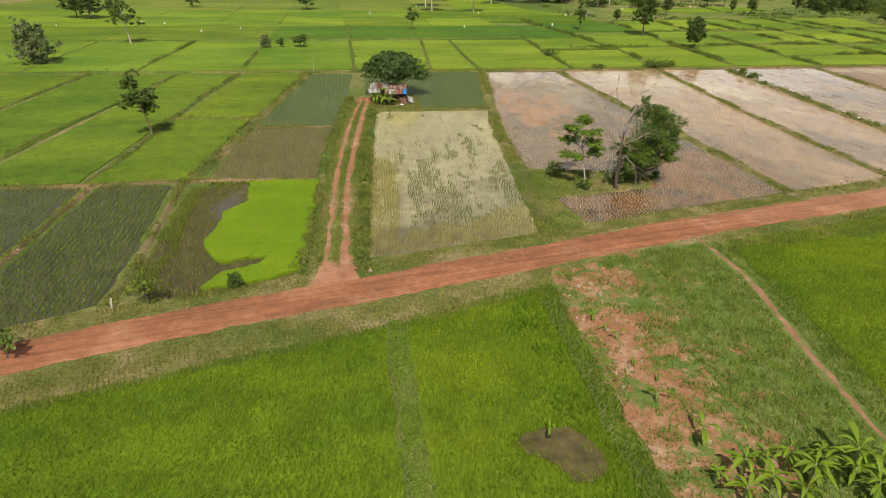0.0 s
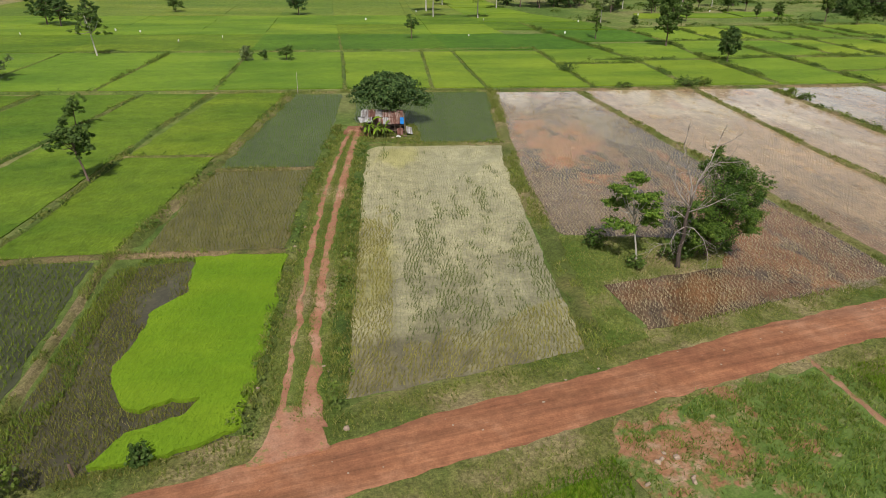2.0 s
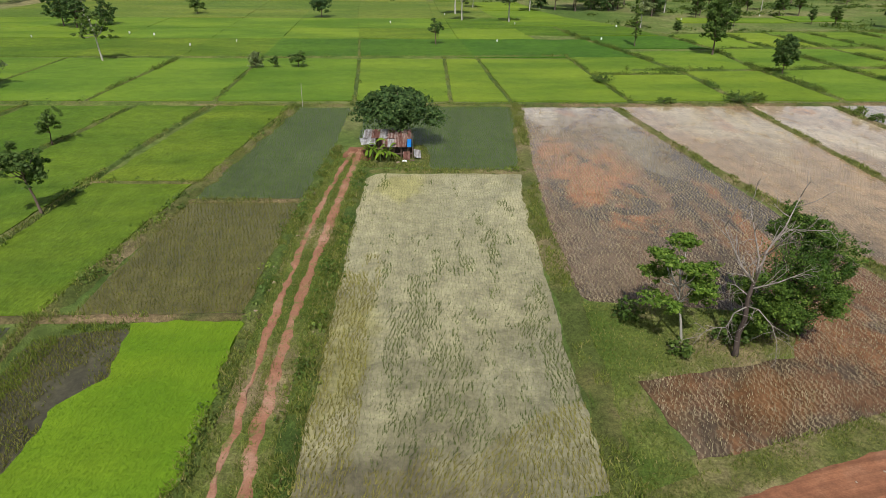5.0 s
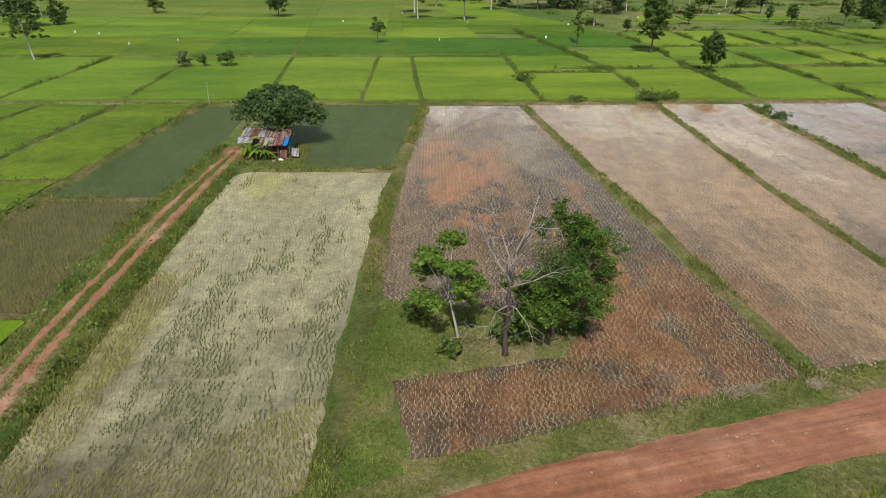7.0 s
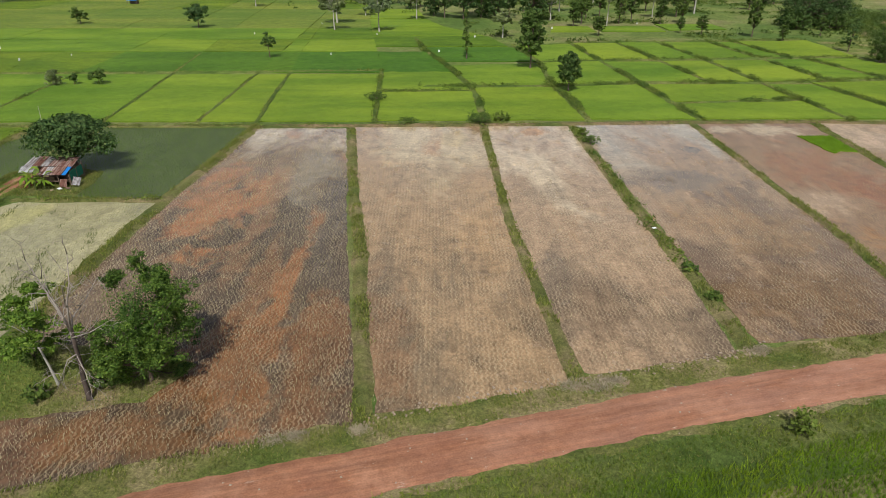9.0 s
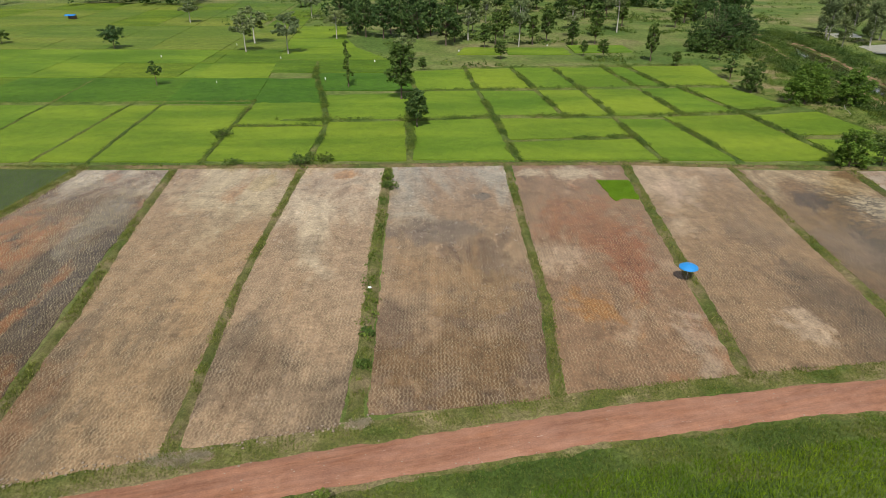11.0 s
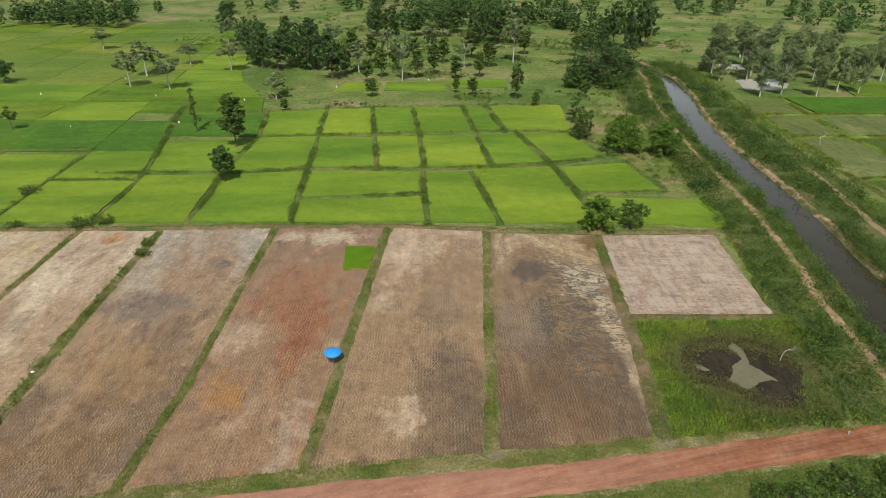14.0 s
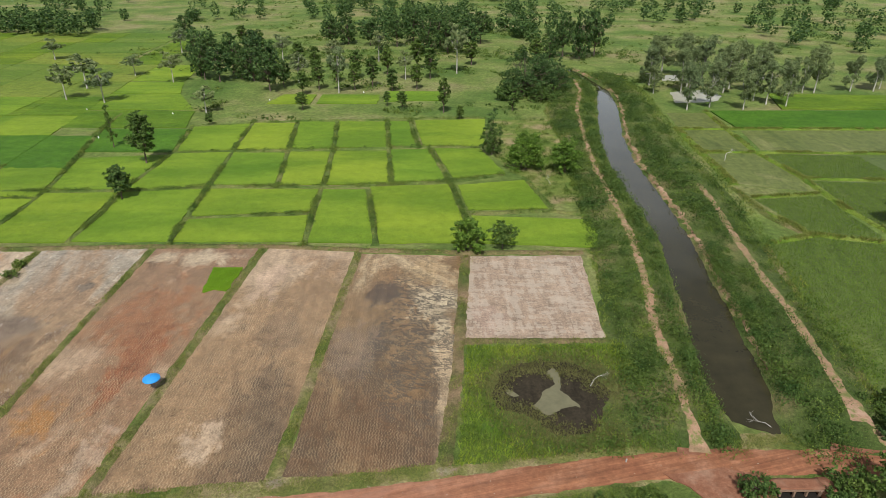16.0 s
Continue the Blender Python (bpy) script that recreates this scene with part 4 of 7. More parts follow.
blade_ob("slate_green_rice", chunks, BLADE_SLATE, "dull green young rice standing in water", "rice")
chunks = [blades(spread(poly, gap, rng, 2 * gap, 0.15, 4), h, 0.055, rng, 4, 0.03, 0.6) for poly, gap, h in ((LEFT_A, 0.25, 0.36), (LEFT_B, 0.285, 0.34))]
blade_ob("green_rice_hills", chunks, BLADE_DEEP, "dark green rice planted in rows", "rice")

# ---- standing rice on the near side of the road ----

def rice_plot(name, corners, z, material, label, seed=0.0, step=1.5):
    return tagged(canopy(name, corners, z, material, step, seed=seed), label, "rice field", "rice fields", "structure")


rice_plot("rice_field", [(-70, -20), (1.3, 5), (-1.2, 38.4), (-24, 30.4)], 0.09, RICE_NEAR, "dense green standing rice beside the road", 1)
rice_plot("rice_field", [(2.3, 5), (12.6, 5), (10.7, 42.8), (0.6, 39.2)], 0.09, RICE_NEAR, "dense bright green standing rice with a small pool", 2)
rice_plot("rice_field", [(28.9, -10), (120, -10), (120, 61), (30.2, 49.8)], 0.09, RICE_NEAR, "dense green standing rice beside the path", 3, 2.0)
rice_plot("rice_field", [(121, -10), (176, -10), (176, 66), (121, 60)], 0.16, RICE_NEAR, "lush green rice beyond the road's verge", 4, 2.0)
CROP_A = [(61, 57.2), (65.2, 58.5), (71.2, 60.2), (79.6, 62.1), (80.6, 59.8), (81.4, 57), (80.6, 54), (61, 52)]
CROP_B = [(83.6, 57.6), (84.6, 60.6), (86.2, 63.4), (92, 64.9), (112, 68.0), (127, 69.6), (127, 62), (100, 58), (84, 54.6)]
POND = [(6.2, 26.6), (6.7, 27.3), (7.5, 27.6), (8.4, 27.5), (9.4, 27.6), (10.1, 26.8), (10.6, 26.0), (10.7, 25.0), (10.5, 24.1), (9.8, 23.5), (8.9, 23.5), (8.4, 24.0), (8.0, 24.6), (7.2, 25.1), (6.5, 25.6)]
tagged(sheet("pool", POND, 0.16, MUDDY, 0.35, 0.25, 2, 0.15), "small murky brown pool among the rice", "pool", kind="structure")
near_polys = ([(-42, 6), (1.0, 18), (-0.9, 39.0), (-24, 31.0), (-42, 24)], [(2.3, 18), (13.4, 18), (12.9, 30), (12.3, 44.1), (0.4, 39.9)], [(28.4, 18), (46, 18), (64, 52), (64, 58.6), (49, 55.6), (30.0, 51.0), (29.2, 40)])
chunks = []
for k, poly in enumerate(near_polys):
    p = spread(poly, 0.205, rng, jitter=0.4)
    if k == 1:
        p = p[~inside(ragged(POND, 0.35, 0.25, 2), p) | (rng.uniform(0, 1, len(p)) < 0.06 + 0.35 * (np.array([wob(x, y, 1.1, 4) for x, y in p]) > 0.12))]
    z = np.array([0.07 + 0.05 * wob(x, y, 0.8, 3) + 0.07 * wob(x, y, 0.15, 8) for x, y in p])
    if k == 1:
        edge = np.interp(p[:, 1], (18, 24, 30, 36, 40, 44), (10.4, 10.2, 10.0, 9.2, 8.8, 5.5))
        shady = p[:, 0] > edge + 3.2 * np.array([wob(x, y, 0.35, 5) + 0.4 * wob(x, y, 1.1, 2) for x, y in p]) + rng.normal(0, 0.6, len(p))
        blade_ob("rice_margin", [blades(p[shady], 0.33, 0.038, rng, 6, z[shady], 0.6)], BLADE_MARGIN, "taller dark green rice along the plot's margin", "rice")
        p, z = p[~shady], z[~shady]
        sunny = np.hypot((p[:, 0] - 5.6) / 3.6, (p[:, 1] - 32.5) / 7.0) + 1.6 * np.array([wob(x, y, 0.3, 7) + 0.5 * wob(x, y, 0.9, 3) for x, y in p]) + rng.normal(0, 0.25, len(p)) < 0.95
        blade_ob("yellowing_rice", [blades(p[sunny], 0.25, 0.036, rng, 5, z[sunny], 0.55)], BLADE_BRIGHT, "yellower rice in the middle of the plot", "rice")
        p, z = p[~sunny], z[~sunny]
    chunks.append(blades(p, 0.25, 0.034, rng, 5, z, 0.55))
rim = np.array(ragged(POND, 0.35, 0.25, 2))
rim = np.repeat(rim, 7, 0) + rng.normal(0, 0.22, (7 * len(rim), 2))
chunks.append(blades(rim, 0.24, 0.036, rng, 2, 0.14, 0.9))
for poly in (CROP_A, CROP_B):
    p = spread(ragged(poly, 0.3), 0.235, rng, jitter=0.4)
    chunks.append(blades(p, 0.42, 0.045, rng, 5, 0.07, 0.55))
blade_ob("rice_blades", chunks, BLADE_NEAR, "green rice blades of the standing crop", "rice")
p = spread([(44, 56.4), (75, 63.6), (92, 67.4), (112, 70.8), (134, 73.2), (150, 75.6), (172, 78.6), (178, 78.8), (178, 62), (150, 60), (110, 56), (75, 50), (50, 48)], 0.27, rng, jitter=0.5)
p = p[~((p[:, 0] > 168.5) & (p[:, 0] < 187) & (p[:, 1] > 74.6))]
p = p[~inside(ragged(CROP_A, 0.3), p) & ~inside(ragged(CROP_B, 0.3), p)]
lushness = np.array([wob(x, y, 0.22, 2) + 0.6 * wob(x, y, 0.8, 4) for x, y in p])
blade_ob("lush_grass", [blades(p[lushness > -0.35], 0.25, 0.055, rng, 4, 0.1, 0.8)], LUSH, "lush dark green grass beyond the road", "grass")


# ---- rough ground with red soil between the rice plots ----
def rough_mat():
    """Rough grass that breaks up into bare red soil towards the rice."""
    n = Nodes("rough_ground")
    sep = n.tree.nodes.new("ShaderNodeSeparateXYZ")
    n.link(n.pos, sep.inputs[0])
    away = n.maths("MULTIPLY", n.maths("ABSOLUTE", n.maths("SUBTRACT", sep.outputs[0], 15.6)), 0.024)
    f = n.maths("SUBTRACT", n.maths("ADD", n.noise(0.28, 7, 0.7), n.maths("MULTIPLY", n.noise(1.3, 5, 0.7), 0.35)), away)
    bare = n.ramp(f, [(0.565, 0.0), (0.64, 0.95)])
    soil = n.ramp(n.noise(0.5, 6, 0.7), [(0.35, (0.26, 0.115, 0.062)), (0.52, (0.33, 0.165, 0.095)), (0.68, (0.42, 0.29, 0.20))])
    grass = n.ramp(n.noise(0.35, 6, 0.65), [(0.36, (0.080, 0.135, 0.026)), (0.52, (0.122, 0.175, 0.040)), (0.68, (0.20, 0.20, 0.080))])
    col = n.mix(bare, grass, soil)
    fine = n.noise(6.0, 5, 0.75)
    col = n.mix(1.0, col, n.shade(fine, 0.6, 1.35), "MULTIPLY")
    return n.done(col, 0.95, n.maths("ADD", fine, n.noise(1.0, 5)), 0.8, 0.12, 0.15)


tagged(sheet("rough_grass", [(13.4, 6), (29, 6), (29.2, 30), (30.0, 42), (29.6, 51.0), (20, 49.4), (12.4, 46), (12.4, 38), (13.0, 26)], 0.08, rough_mat(), 1.0, 0.8, 4), "rough grass broken by bare red soil", "rough ground", kind="structure")
tagged(ribbon("footpath", [(27.6, 52.4), (28.4, 46.5), (28.5, 44), (28.0, 39), (27.2, 32.7), (26.8, 26.3), (26.5, 8)], 0.62, [(-1, 0.0), (-0.6, 0.10), (0.6, 0.10), (1, 0.0)], FOOT_SOIL, 0.4, 0.3, 2), "narrow red earth footpath", "path", kind="structure")

# ---- bunds ----
bund_grass, bund_weeds = [], []
MOUND = [(-1.3, 0.0), (-0.9, 0.16), (-0.58, 0.74), (0, 1.0), (0.58, 0.74), (0.9, 0.16), (1.3, 0.0)]


def bund(points, width=1.5, height=0.28, material=BUND, step=0.8, grass=9.0, weeds=0.0, tall=0.22, label="low grassy earth bund between paddies"):
    """A bank of earth along points, with grass blades (per metre) and leafy weeds (clumps per metre) growing on it."""
    seed = points[0][0] * 0.37
    ob = ribbon("bund", points, width, [(s, h * height + 0.004) for s, h in MOUND], material, step, width * (0.30 if weeds > 2 else 0.17), seed, foot=1.6)
    tagged(ob, label, "bund", "field bunds", "structure")
    line = along(points, 0.5)
    way = np.gradient(line, axis=0)
    way /= np.linalg.norm(way, axis=1)[:, None]
    length = 0.5 * len(line)
    for per_metre, store in ((grass, bund_grass), (weeds, bund_weeds)):
        n = int(length * per_metre * (1.7 if store is bund_grass else 1))
        if not n:
            continue
        k = rng.integers(0, len(line), n)
        s = rng.normal(0, 0.30, n).clip(-0.55, 0.55) * width
        pts = line[k] + rng.uniform(-0.3, 0.3, (n, 2)) + np.stack([-way[k, 1], way[k, 0]], 1) * s[:, None]
        z = height * (1 - (2 * s / width) ** 2).clip(0)
        if store is bund_grass:
            thick = np.array([wob(x, y, 0.16, 7) + 0.6 * wob(x, y, 0.7, 2) for x, y in pts]) > -0.04
            pts, z = pts[thick], z[thick]
        if store is bund_grass:
            store.append(blades(pts, tall * 1.15, 0.085, rng, 2, z, 0.8))
        else:
            patchy = np.array([wob(x, y, 0.13, 1) for x, y in pts]) > -0.12
            store.append(np.c_[pts, z][patchy])


def clumps(seats, radius, height, each, size, slim=0.3):
    """Leafy domes over the seats: leaves lie along a lumpy skin, so that each dome has a light and a shaded side."""
    n = len(seats) * each
    scale = np.repeat(rng.uniform(0.5, 1.4, len(seats)), each)
    tall = np.repeat(rng.uniform(0.7, 1.2, len(seats)), each)
    d = rng.normal(0, 1, (n, 3))
    d[:, 2] = np.abs(d[:, 2])
    d /= np.linalg.norm(d, axis=1)[:, None]
    phase = np.repeat(rng.uniform(0, math.tau, len(seats)), each)
    lump = 1 + 0.24 * np.sin(4 * d[:, 0] + phase) * np.cos(5 * d[:, 1] - phase) + rng.normal(0, 0.09, n)
    out = np.repeat(seats, each, 0) + d * lump[:, None] * np.stack([radius * scale, radius * scale, height * scale * tall], 1)
    up = d * (1 / radius, 1 / radius, 1 / height) + rng.normal(0, 0.42 / radius, (n, 3))
    up /= np.linalg.norm(up, axis=1)[:, None]
    e = np.cross(up, rng.normal(0, 1, (n, 3)))
    e /= np.linalg.norm(e, axis=1)[:, None] + 1e-9
    f = np.cross(up, e)
    s = (size * rng.uniform(0.6, 1.35, n))[:, None]
    return np.stack([out - e * s * 0.5, out + f * s * slim, out + e * s * 0.5, out - f * s * slim], 1).reshape(-1, 3)


# between the flooded paddies
bund([(14.0, 52.6), (14.6, 62), (14.9, 72), (14.8, 88), (15.8, 102), (17.3, 120), (18.4, 134)], 1.75, 0.25, grass=34)
tagged(sheet("grass_spit", [(13.6, 53.2), (18.2, 55.2), (17.0, 62.6), (28.0, 65.0), (29.4, 67), (30.3, 69.3), (27, 70.8), (20, 71.8), (15.8, 72.4), (14.2, 66)], 0.05, LAWN, 0.3, 0.7, 8), "grassy spit with three trees reaching into the paddy", "grass", kind="structure")
bund([(43.0, 62.6), (42.9, 66), (40.2, 90), (37.7, 106), (34.3, 134)], 1.2, 0.3, grass=26)
bund([(58.0, 66.6), (57.5, 74), (56.2, 95), (56.0, 134.4)], 1.0, 0.28, grass=20)
bund([(72.0, 70.6), (72.0, 81), (71.2, 100), (70.8, 134.6)], 1.3, 0.3, grass=22, weeds=2.0)
bund([(89.5, 73.6), (91.0, 89.5), (91.0, 104), (91.3, 136)], 1.0, 0.28, grass=20)
bund([(107.4, 76.2), (108.8, 91.5), (109.0, 97), (112.1, 136)], 1.15, 0.28, grass=16)
bund([(126.9, 78.8), (128.0, 97), (128.2, 103), (130.2, 134.6)], 1.25, 0.28, grass=20)
bund([(145.6, 80.6), (147.4, 96), (148.0, 106), (150.0, 133.4)], 1.7, 0.25, BUND_DRY, grass=16)
bund([(148, 105.4), (171, 105.6)], 1.2, 0.2, BUND_DRY, grass=8)
bund([(-34, 134.6), (-16, 134.4), (18, 134.8)], 0.9, 0.3, BUND, grass=12, weeds=0.2)
bund([(18, 134.8), (57, 135.2), (92, 136.6), (112, 136.8), (131, 135.3), (150, 134.2), (172, 134.3)], 1.5, 0.3, BUND_DRY, grass=12, weeds=0.25)
bund([(-3.0, 102.2), (5, 102.0), (15.2, 101.9)], 1.2, 0.25, grass=20, weeds=1.5)
bund([(-24.0, 70.2), (-7.4, 70.3)], 1.0, 0.3, BUND_DRY, grass=14)
bund([(-21, 92.9), (-7.4, 92.9)], 0.9, 0.25, BUND_DRY, grass=14)
bund([(-23.8, 70.2), (-23.0, 60), (-21.9, 49), (-21.8, 42.8)], 0.7, 0.28, BUND, grass=24)
bund([(-33.5, 36), (-33.4, 50), (-33.5, 69.6)], 0.65, 0.25, BUND_DRY, grass=12)
bund([(-110, 69.2), (-34, 69.4), (-24, 70.3)], 1.0, 0.25, BUND_DRY, grass=10)
bund([(-23.4, 71), (-22.2, 81), (-20.6, 97), (-17.2, 133.6)], 1.6, 0.35, grass=18, weeds=2.5)
bund([(-8.4, 47), (-8.2, 60), (-8.6, 80), (-8.0, 100), (-7.4, 112)], 1.3, 0.3, WEED_BED, grass=44, weeds=1.2)
bund([(-3.2, 49), (-3.5, 70), (-3.7, 97), (-3.4, 104)], 1.5, 0.3, WEED_BED, grass=50, weeds=1.5)
bund([(-35.1, 69.6), (-33.7, 77), (-33.4, 90), (-33, 110), (-30.6, 135)], 0.75, 0.26, WEED_BED, grass=14, weeds=0.5)
bund([(-34, 98.3), (-21, 98.3)], 0.8, 0.25, grass=10, weeds=0.5)
bund([(-48.6, 69.6), (-48.4, 88), (-46.7, 99.5), (-44.5, 115), (-42.7, 135)], 0.7, 0.26, WEED_BED, grass=12, weeds=0.4)
bund([(-64, 69.4), (-63, 100), (-60, 135)], 0.7, 0.26, WEED_BED, grass=10, weeds=0.4)
bund([(1.7, 5), (1.5, 20), (0.4, 32), (-0.4, 39.8)], 1.1, 0.17, SEAM, grass=8, tall=0.14, label="grassed-over seam between two rice plots")

# mid-distance rice on the far side of the road
rice_plot("rice_field", [(-32.4, 98.9), (-21.2, 98.9), (-18.0, 134), (-29.6, 134)], 0.10, RICE_MID, "green standing rice", 21)
rice_plot("rice_field", [(-34.0, 70.2), (-24.0, 70.8), (-21.6, 97.8), (-32.6, 97.8)], 0.10, RICE_MID, "green standing rice", 22)
rice_plot("rice_field", [(-47.9, 70), (-35.6, 70), (-31.6, 134), (-42.2, 134)], 0.10, RICE_MID, "green standing rice", 23)
rice_plot("rice_field", [(-63.2, 70), (-49.2, 70), (-43.4, 134), (-59.4, 134)], 0.10, RICE_MID, "green standing rice", 24)
rice_plot("rice_field", [(-90, 70), (-64.8, 70), (-61, 134), (-84, 134)], 0.10, RICE_MID, "green standing rice", 25, 2.5)
rice_plot("rice_field", [(-130, 70), (-92, 70), (-86, 134), (-130, 134)], 0.10, RICE_MID, "green standing rice", 26, 3)

# the far grid of bright rice: lines that run away from the road, with x at a few depths
V = {
    "w6": [(-150, 137), (-150, 420)], "w5": [(-112, 137), (-116, 180), (-125, 420)], "w4": [(-74.5, 137), (-75.4, 177), (-92, 420)],
    "w3": [(-52, 137), (-51, 177), (-70, 420)], "w2": [(-31, 136), (-32, 161), (-33, 180), (-48, 420)], "w1": [(-8, 137), (-10.3, 168), (-14.3, 209), (-21.7, 281), (-32, 420)],
    "b": [(7.9, 137), (7.7, 180), (5, 282), (0, 420)], "c": [(18, 136), (16.3, 156), (14.9, 182), (12, 210), (8, 282), (2, 420)], "d": [(37.7, 138), (36.6, 159), (35.7, 183), (31.3, 221), (24, 282), (16, 420)],
    "e2": [(69, 219), (66, 236), (50, 265), (45, 285), (40, 330)], "d2": [(31, 219), (24, 282), (16, 420)],
    "e": [(56.5, 138), (56.5, 155), (55, 169), (50.5, 190), (45, 213), (42, 236)], "f": [(74.2, 138), (74.3, 152), (72.8, 165), (74, 194), (70.2, 220)],
    "g": [(93.5, 138), (92, 161), (91, 176), (88.8, 205), (87.4, 226)], "h": [(107.2, 168.5), (104.5, 194.5), (101.3, 224)],
    "i": [(119.3, 138), (118, 158), (118, 176), (116, 202), (113.3, 227)], "j": [(133, 138), (128.7, 167)], "k": [(134, 169.5), (131.6, 195), (129, 227)],
    "l": [(139.5, 199.5), (136, 228)], "m": [(152, 138), (148.2, 169), (142.6, 198)],
}


def at_depth(line, y):
    p = np.array(V[line], float)
    return float(np.interp(y, p[:, 1], p[:, 0]))


def far_plot(a, b, ya, yb, material=RICE_FAR, gap=0.6, skew=(0, 0, 0, 0), label="bright green standing rice"):
    """Rice between the lines a and b, from depth ya to yb; skew shifts the corners' depths."""
    c = []
    for line, y, s, g_ in ((a, ya, skew[0], gap), (b, ya, skew[1], -gap), (b, yb, skew[2], -gap), (a, yb, skew[3], gap)):
        c.append((at_depth(line, y + s) + g_, y + s))
    rice_plot("rice_field", c, 0.17 + 0.06 * (c[0][0] * 0.731 % 1), material, label, c[0][0], 2.2)


for a, b in (("w6", "w5"), ("w5", "w4"), ("w4", "w3"), ("w3", "w2"), ("w2", "w1"), ("w1", "b"), ("b", "c"), ("c", "d"), ("d", "e")):
    far_plot(a, b, 137.4 if a != "d" else 138, 178 if a not in "d" else 160, gap=0.6 if a == "d" else 0.35)
    if a == "d":
        far_plot(a, b, 161.5, 181)
    far_plot(a, b, 180.5, 209, RICE_DEEP if a in ("w2", "w1", "b", "c", "d") else RICE_MID, -0.05)
    if a != "d":
        for y0, y1 in ((209.1, 231.1), (231, 256.6), (256.5, 283.6), (283.5, 319)):
            far_plot(a, b, y0 + 0.5, y1, (RICE_FAR if (y0 + 40 * len(a + b)) % 3 < 1.6 else RICE_MID) if y0 < 240 else RICE_DRY, 0.06)
for y0, y1 in ((218, 238), (239.5, 262), (263, 283), (285, 318)):
    far_plot("d2", "e2", y0, y1, RICE_FAR if y0 > 238 else RICE_MID, 0.15)
for k, (a, b) in enumerate((("w6", "w5"), ("w5", "w4"), ("w4", "w3"), ("w3", "w2"), ("w2", "w1"), ("w1", "b"), ("c", "d"))):
    for y0, y1 in ((318.9, 348.9), (348.8, 381), (380.9, 416)):
        far_plot(a, b, y0 + 0.6, y1, RICE_DRY if (k + int(y0)) % 3 else RICE_MID, 0.14, label="yellowing olive far rice")
far_plot("e", "f", 138, 163.5, skew=(0, 0, 0.6, 0)); far_plot("e", "f", 166.2, 191.5, skew=(0, 0, 0, -3)); far_plot("e", "f", 194, 216, RICE_DEEP)
far_plot("f", "g", 138.5, 164.5, skew=(0, 0, 2, 0)); far_plot("f", "g", 167, 192.5, skew=(-1, 1, 1.6, 0)); far_plot("f", "g", 195.4, 219, skew=(-0.6, 1, 4, 0))
far_plot("g", "i", 138.5, 149, skew=(0, 0, 2.2, 0)); far_plot("g", "i", 151.6, 166.6, skew=(-0.6, 2, 0, 0))
far_plot("g", "h", 169.6, 193.6); far_plot("h", "i", 169.4, 194.6); far_plot("g", "h", 196.8, 223.5); far_plot("h", "i", 197.2, 225)
far_plot("i", "j", 138.2, 166.4); far_plot("j", "m", 138, 168, skew=(0, 0, 2, 0))
far_plot("i", "k", 169.4, 195.2, skew=(0, 1.4, 0.6, 0)); far_plot("i", "k", 198.2, 225.6); far_plot("k", "m", 171.5, 196.6, skew=(0, 1.5, 1, 0)); far_plot("k", "l", 200, 226)
rice_plot("rice_field", [(140.8, 200.5), (158, 200.5), (160, 229), (137.6, 227)], 0.2, RICE_FAR, "bright green standing rice", 31, 2.2)
rice_plot("rice_field", [(148.8, 174), (161.5, 178), (156.5, 198), (143.8, 197.8)], 0.2, RICE_FAR, "bright green standing rice", 32, 2.2)
rice_plot("rice_field", [(151.4, 154.4), (168.6, 155.4), (165.6, 173), (149.6, 169.4)], 0.2, RICE_FAR, "yellowish green standing rice", 33, 2.2)
rice_plot("rice_field", [(152.8, 138.2), (175.4, 136.2), (178, 149.4), (152, 151.2)], 0.2, RICE_FAR, "bright green standing rice", 34, 2.2)
rice_plot("rice_field", [(86, 248), (101, 248), (101, 262), (89, 262)], 0.3, RICE_FAR, "small bright rice plot among trees", 35, 2.2)
rice_plot("rice_field", [(103, 248.6), (124, 249), (124, 262), (103, 262)], 0.3, RICE_FAR, "small bright rice plot among trees", 36, 2.2)
rice_plot("rice_field", [(126, 252), (146, 254), (146, 268), (126, 268)], 0.3, RICE_FAR, "small bright rice plot among trees", 37, 2.2)

for key in ("e", "f", "g", "h", "i", "j", "k", "l", "m"):
    bund([(V[key][0][0], V[key][0][1] - 1.2)] + V[key], 1.25, 0.38, WEED_BED, 1.2, 6, 6.5, label="weedy bund between bright rice fields")
for key, end in (("d", 183), ("c", 183), ("b", 181), ("w1", 210), ("w2", 180), ("w3", 180), ("w4", 180)):
    bund([(V[key][0][0], V[key][0][1] - 1.8)] + [p for p in V[key] if p[1] <= end], 0.95, 0.30, WEED_BED, 1.6, 5, {"d": 1.6, "w3": 3.0, "w2": 1.6}.get(key, 0.1), label="low bund between far rice fields")
for pts, n in (([(37, 160), (56, 160.5)], 2.6), ([(45, 164.8), (77, 165.4), (93, 168.4), (122, 168), (135, 170), (148, 172), (161, 177)], 3.0), ([(94.6, 149.8), (117.4, 152.4)], 3.2), ([(74, 193.4), (94, 195.4), (118, 197), (140, 199.6), (157, 199.2)], 1.6), ([(70, 219), (100, 226), (131, 228), (160, 230.4)], 1.2), ([(151.5, 152.4), (169, 154.2), (178, 151)], 1.6), ([(-110, 135.6), (-62, 135.6), (-34, 135)], 0.1), ([(-75, 179), (-33, 179.4), (36, 182)], 0.3), ([(165.8, 174), (169.6, 155.6)], 0.8)):
    bund(pts, 1.2, 0.4, WEED_BED, 1.6, 6, n * 1.7, label="weedy cross bund between bright rice fields")

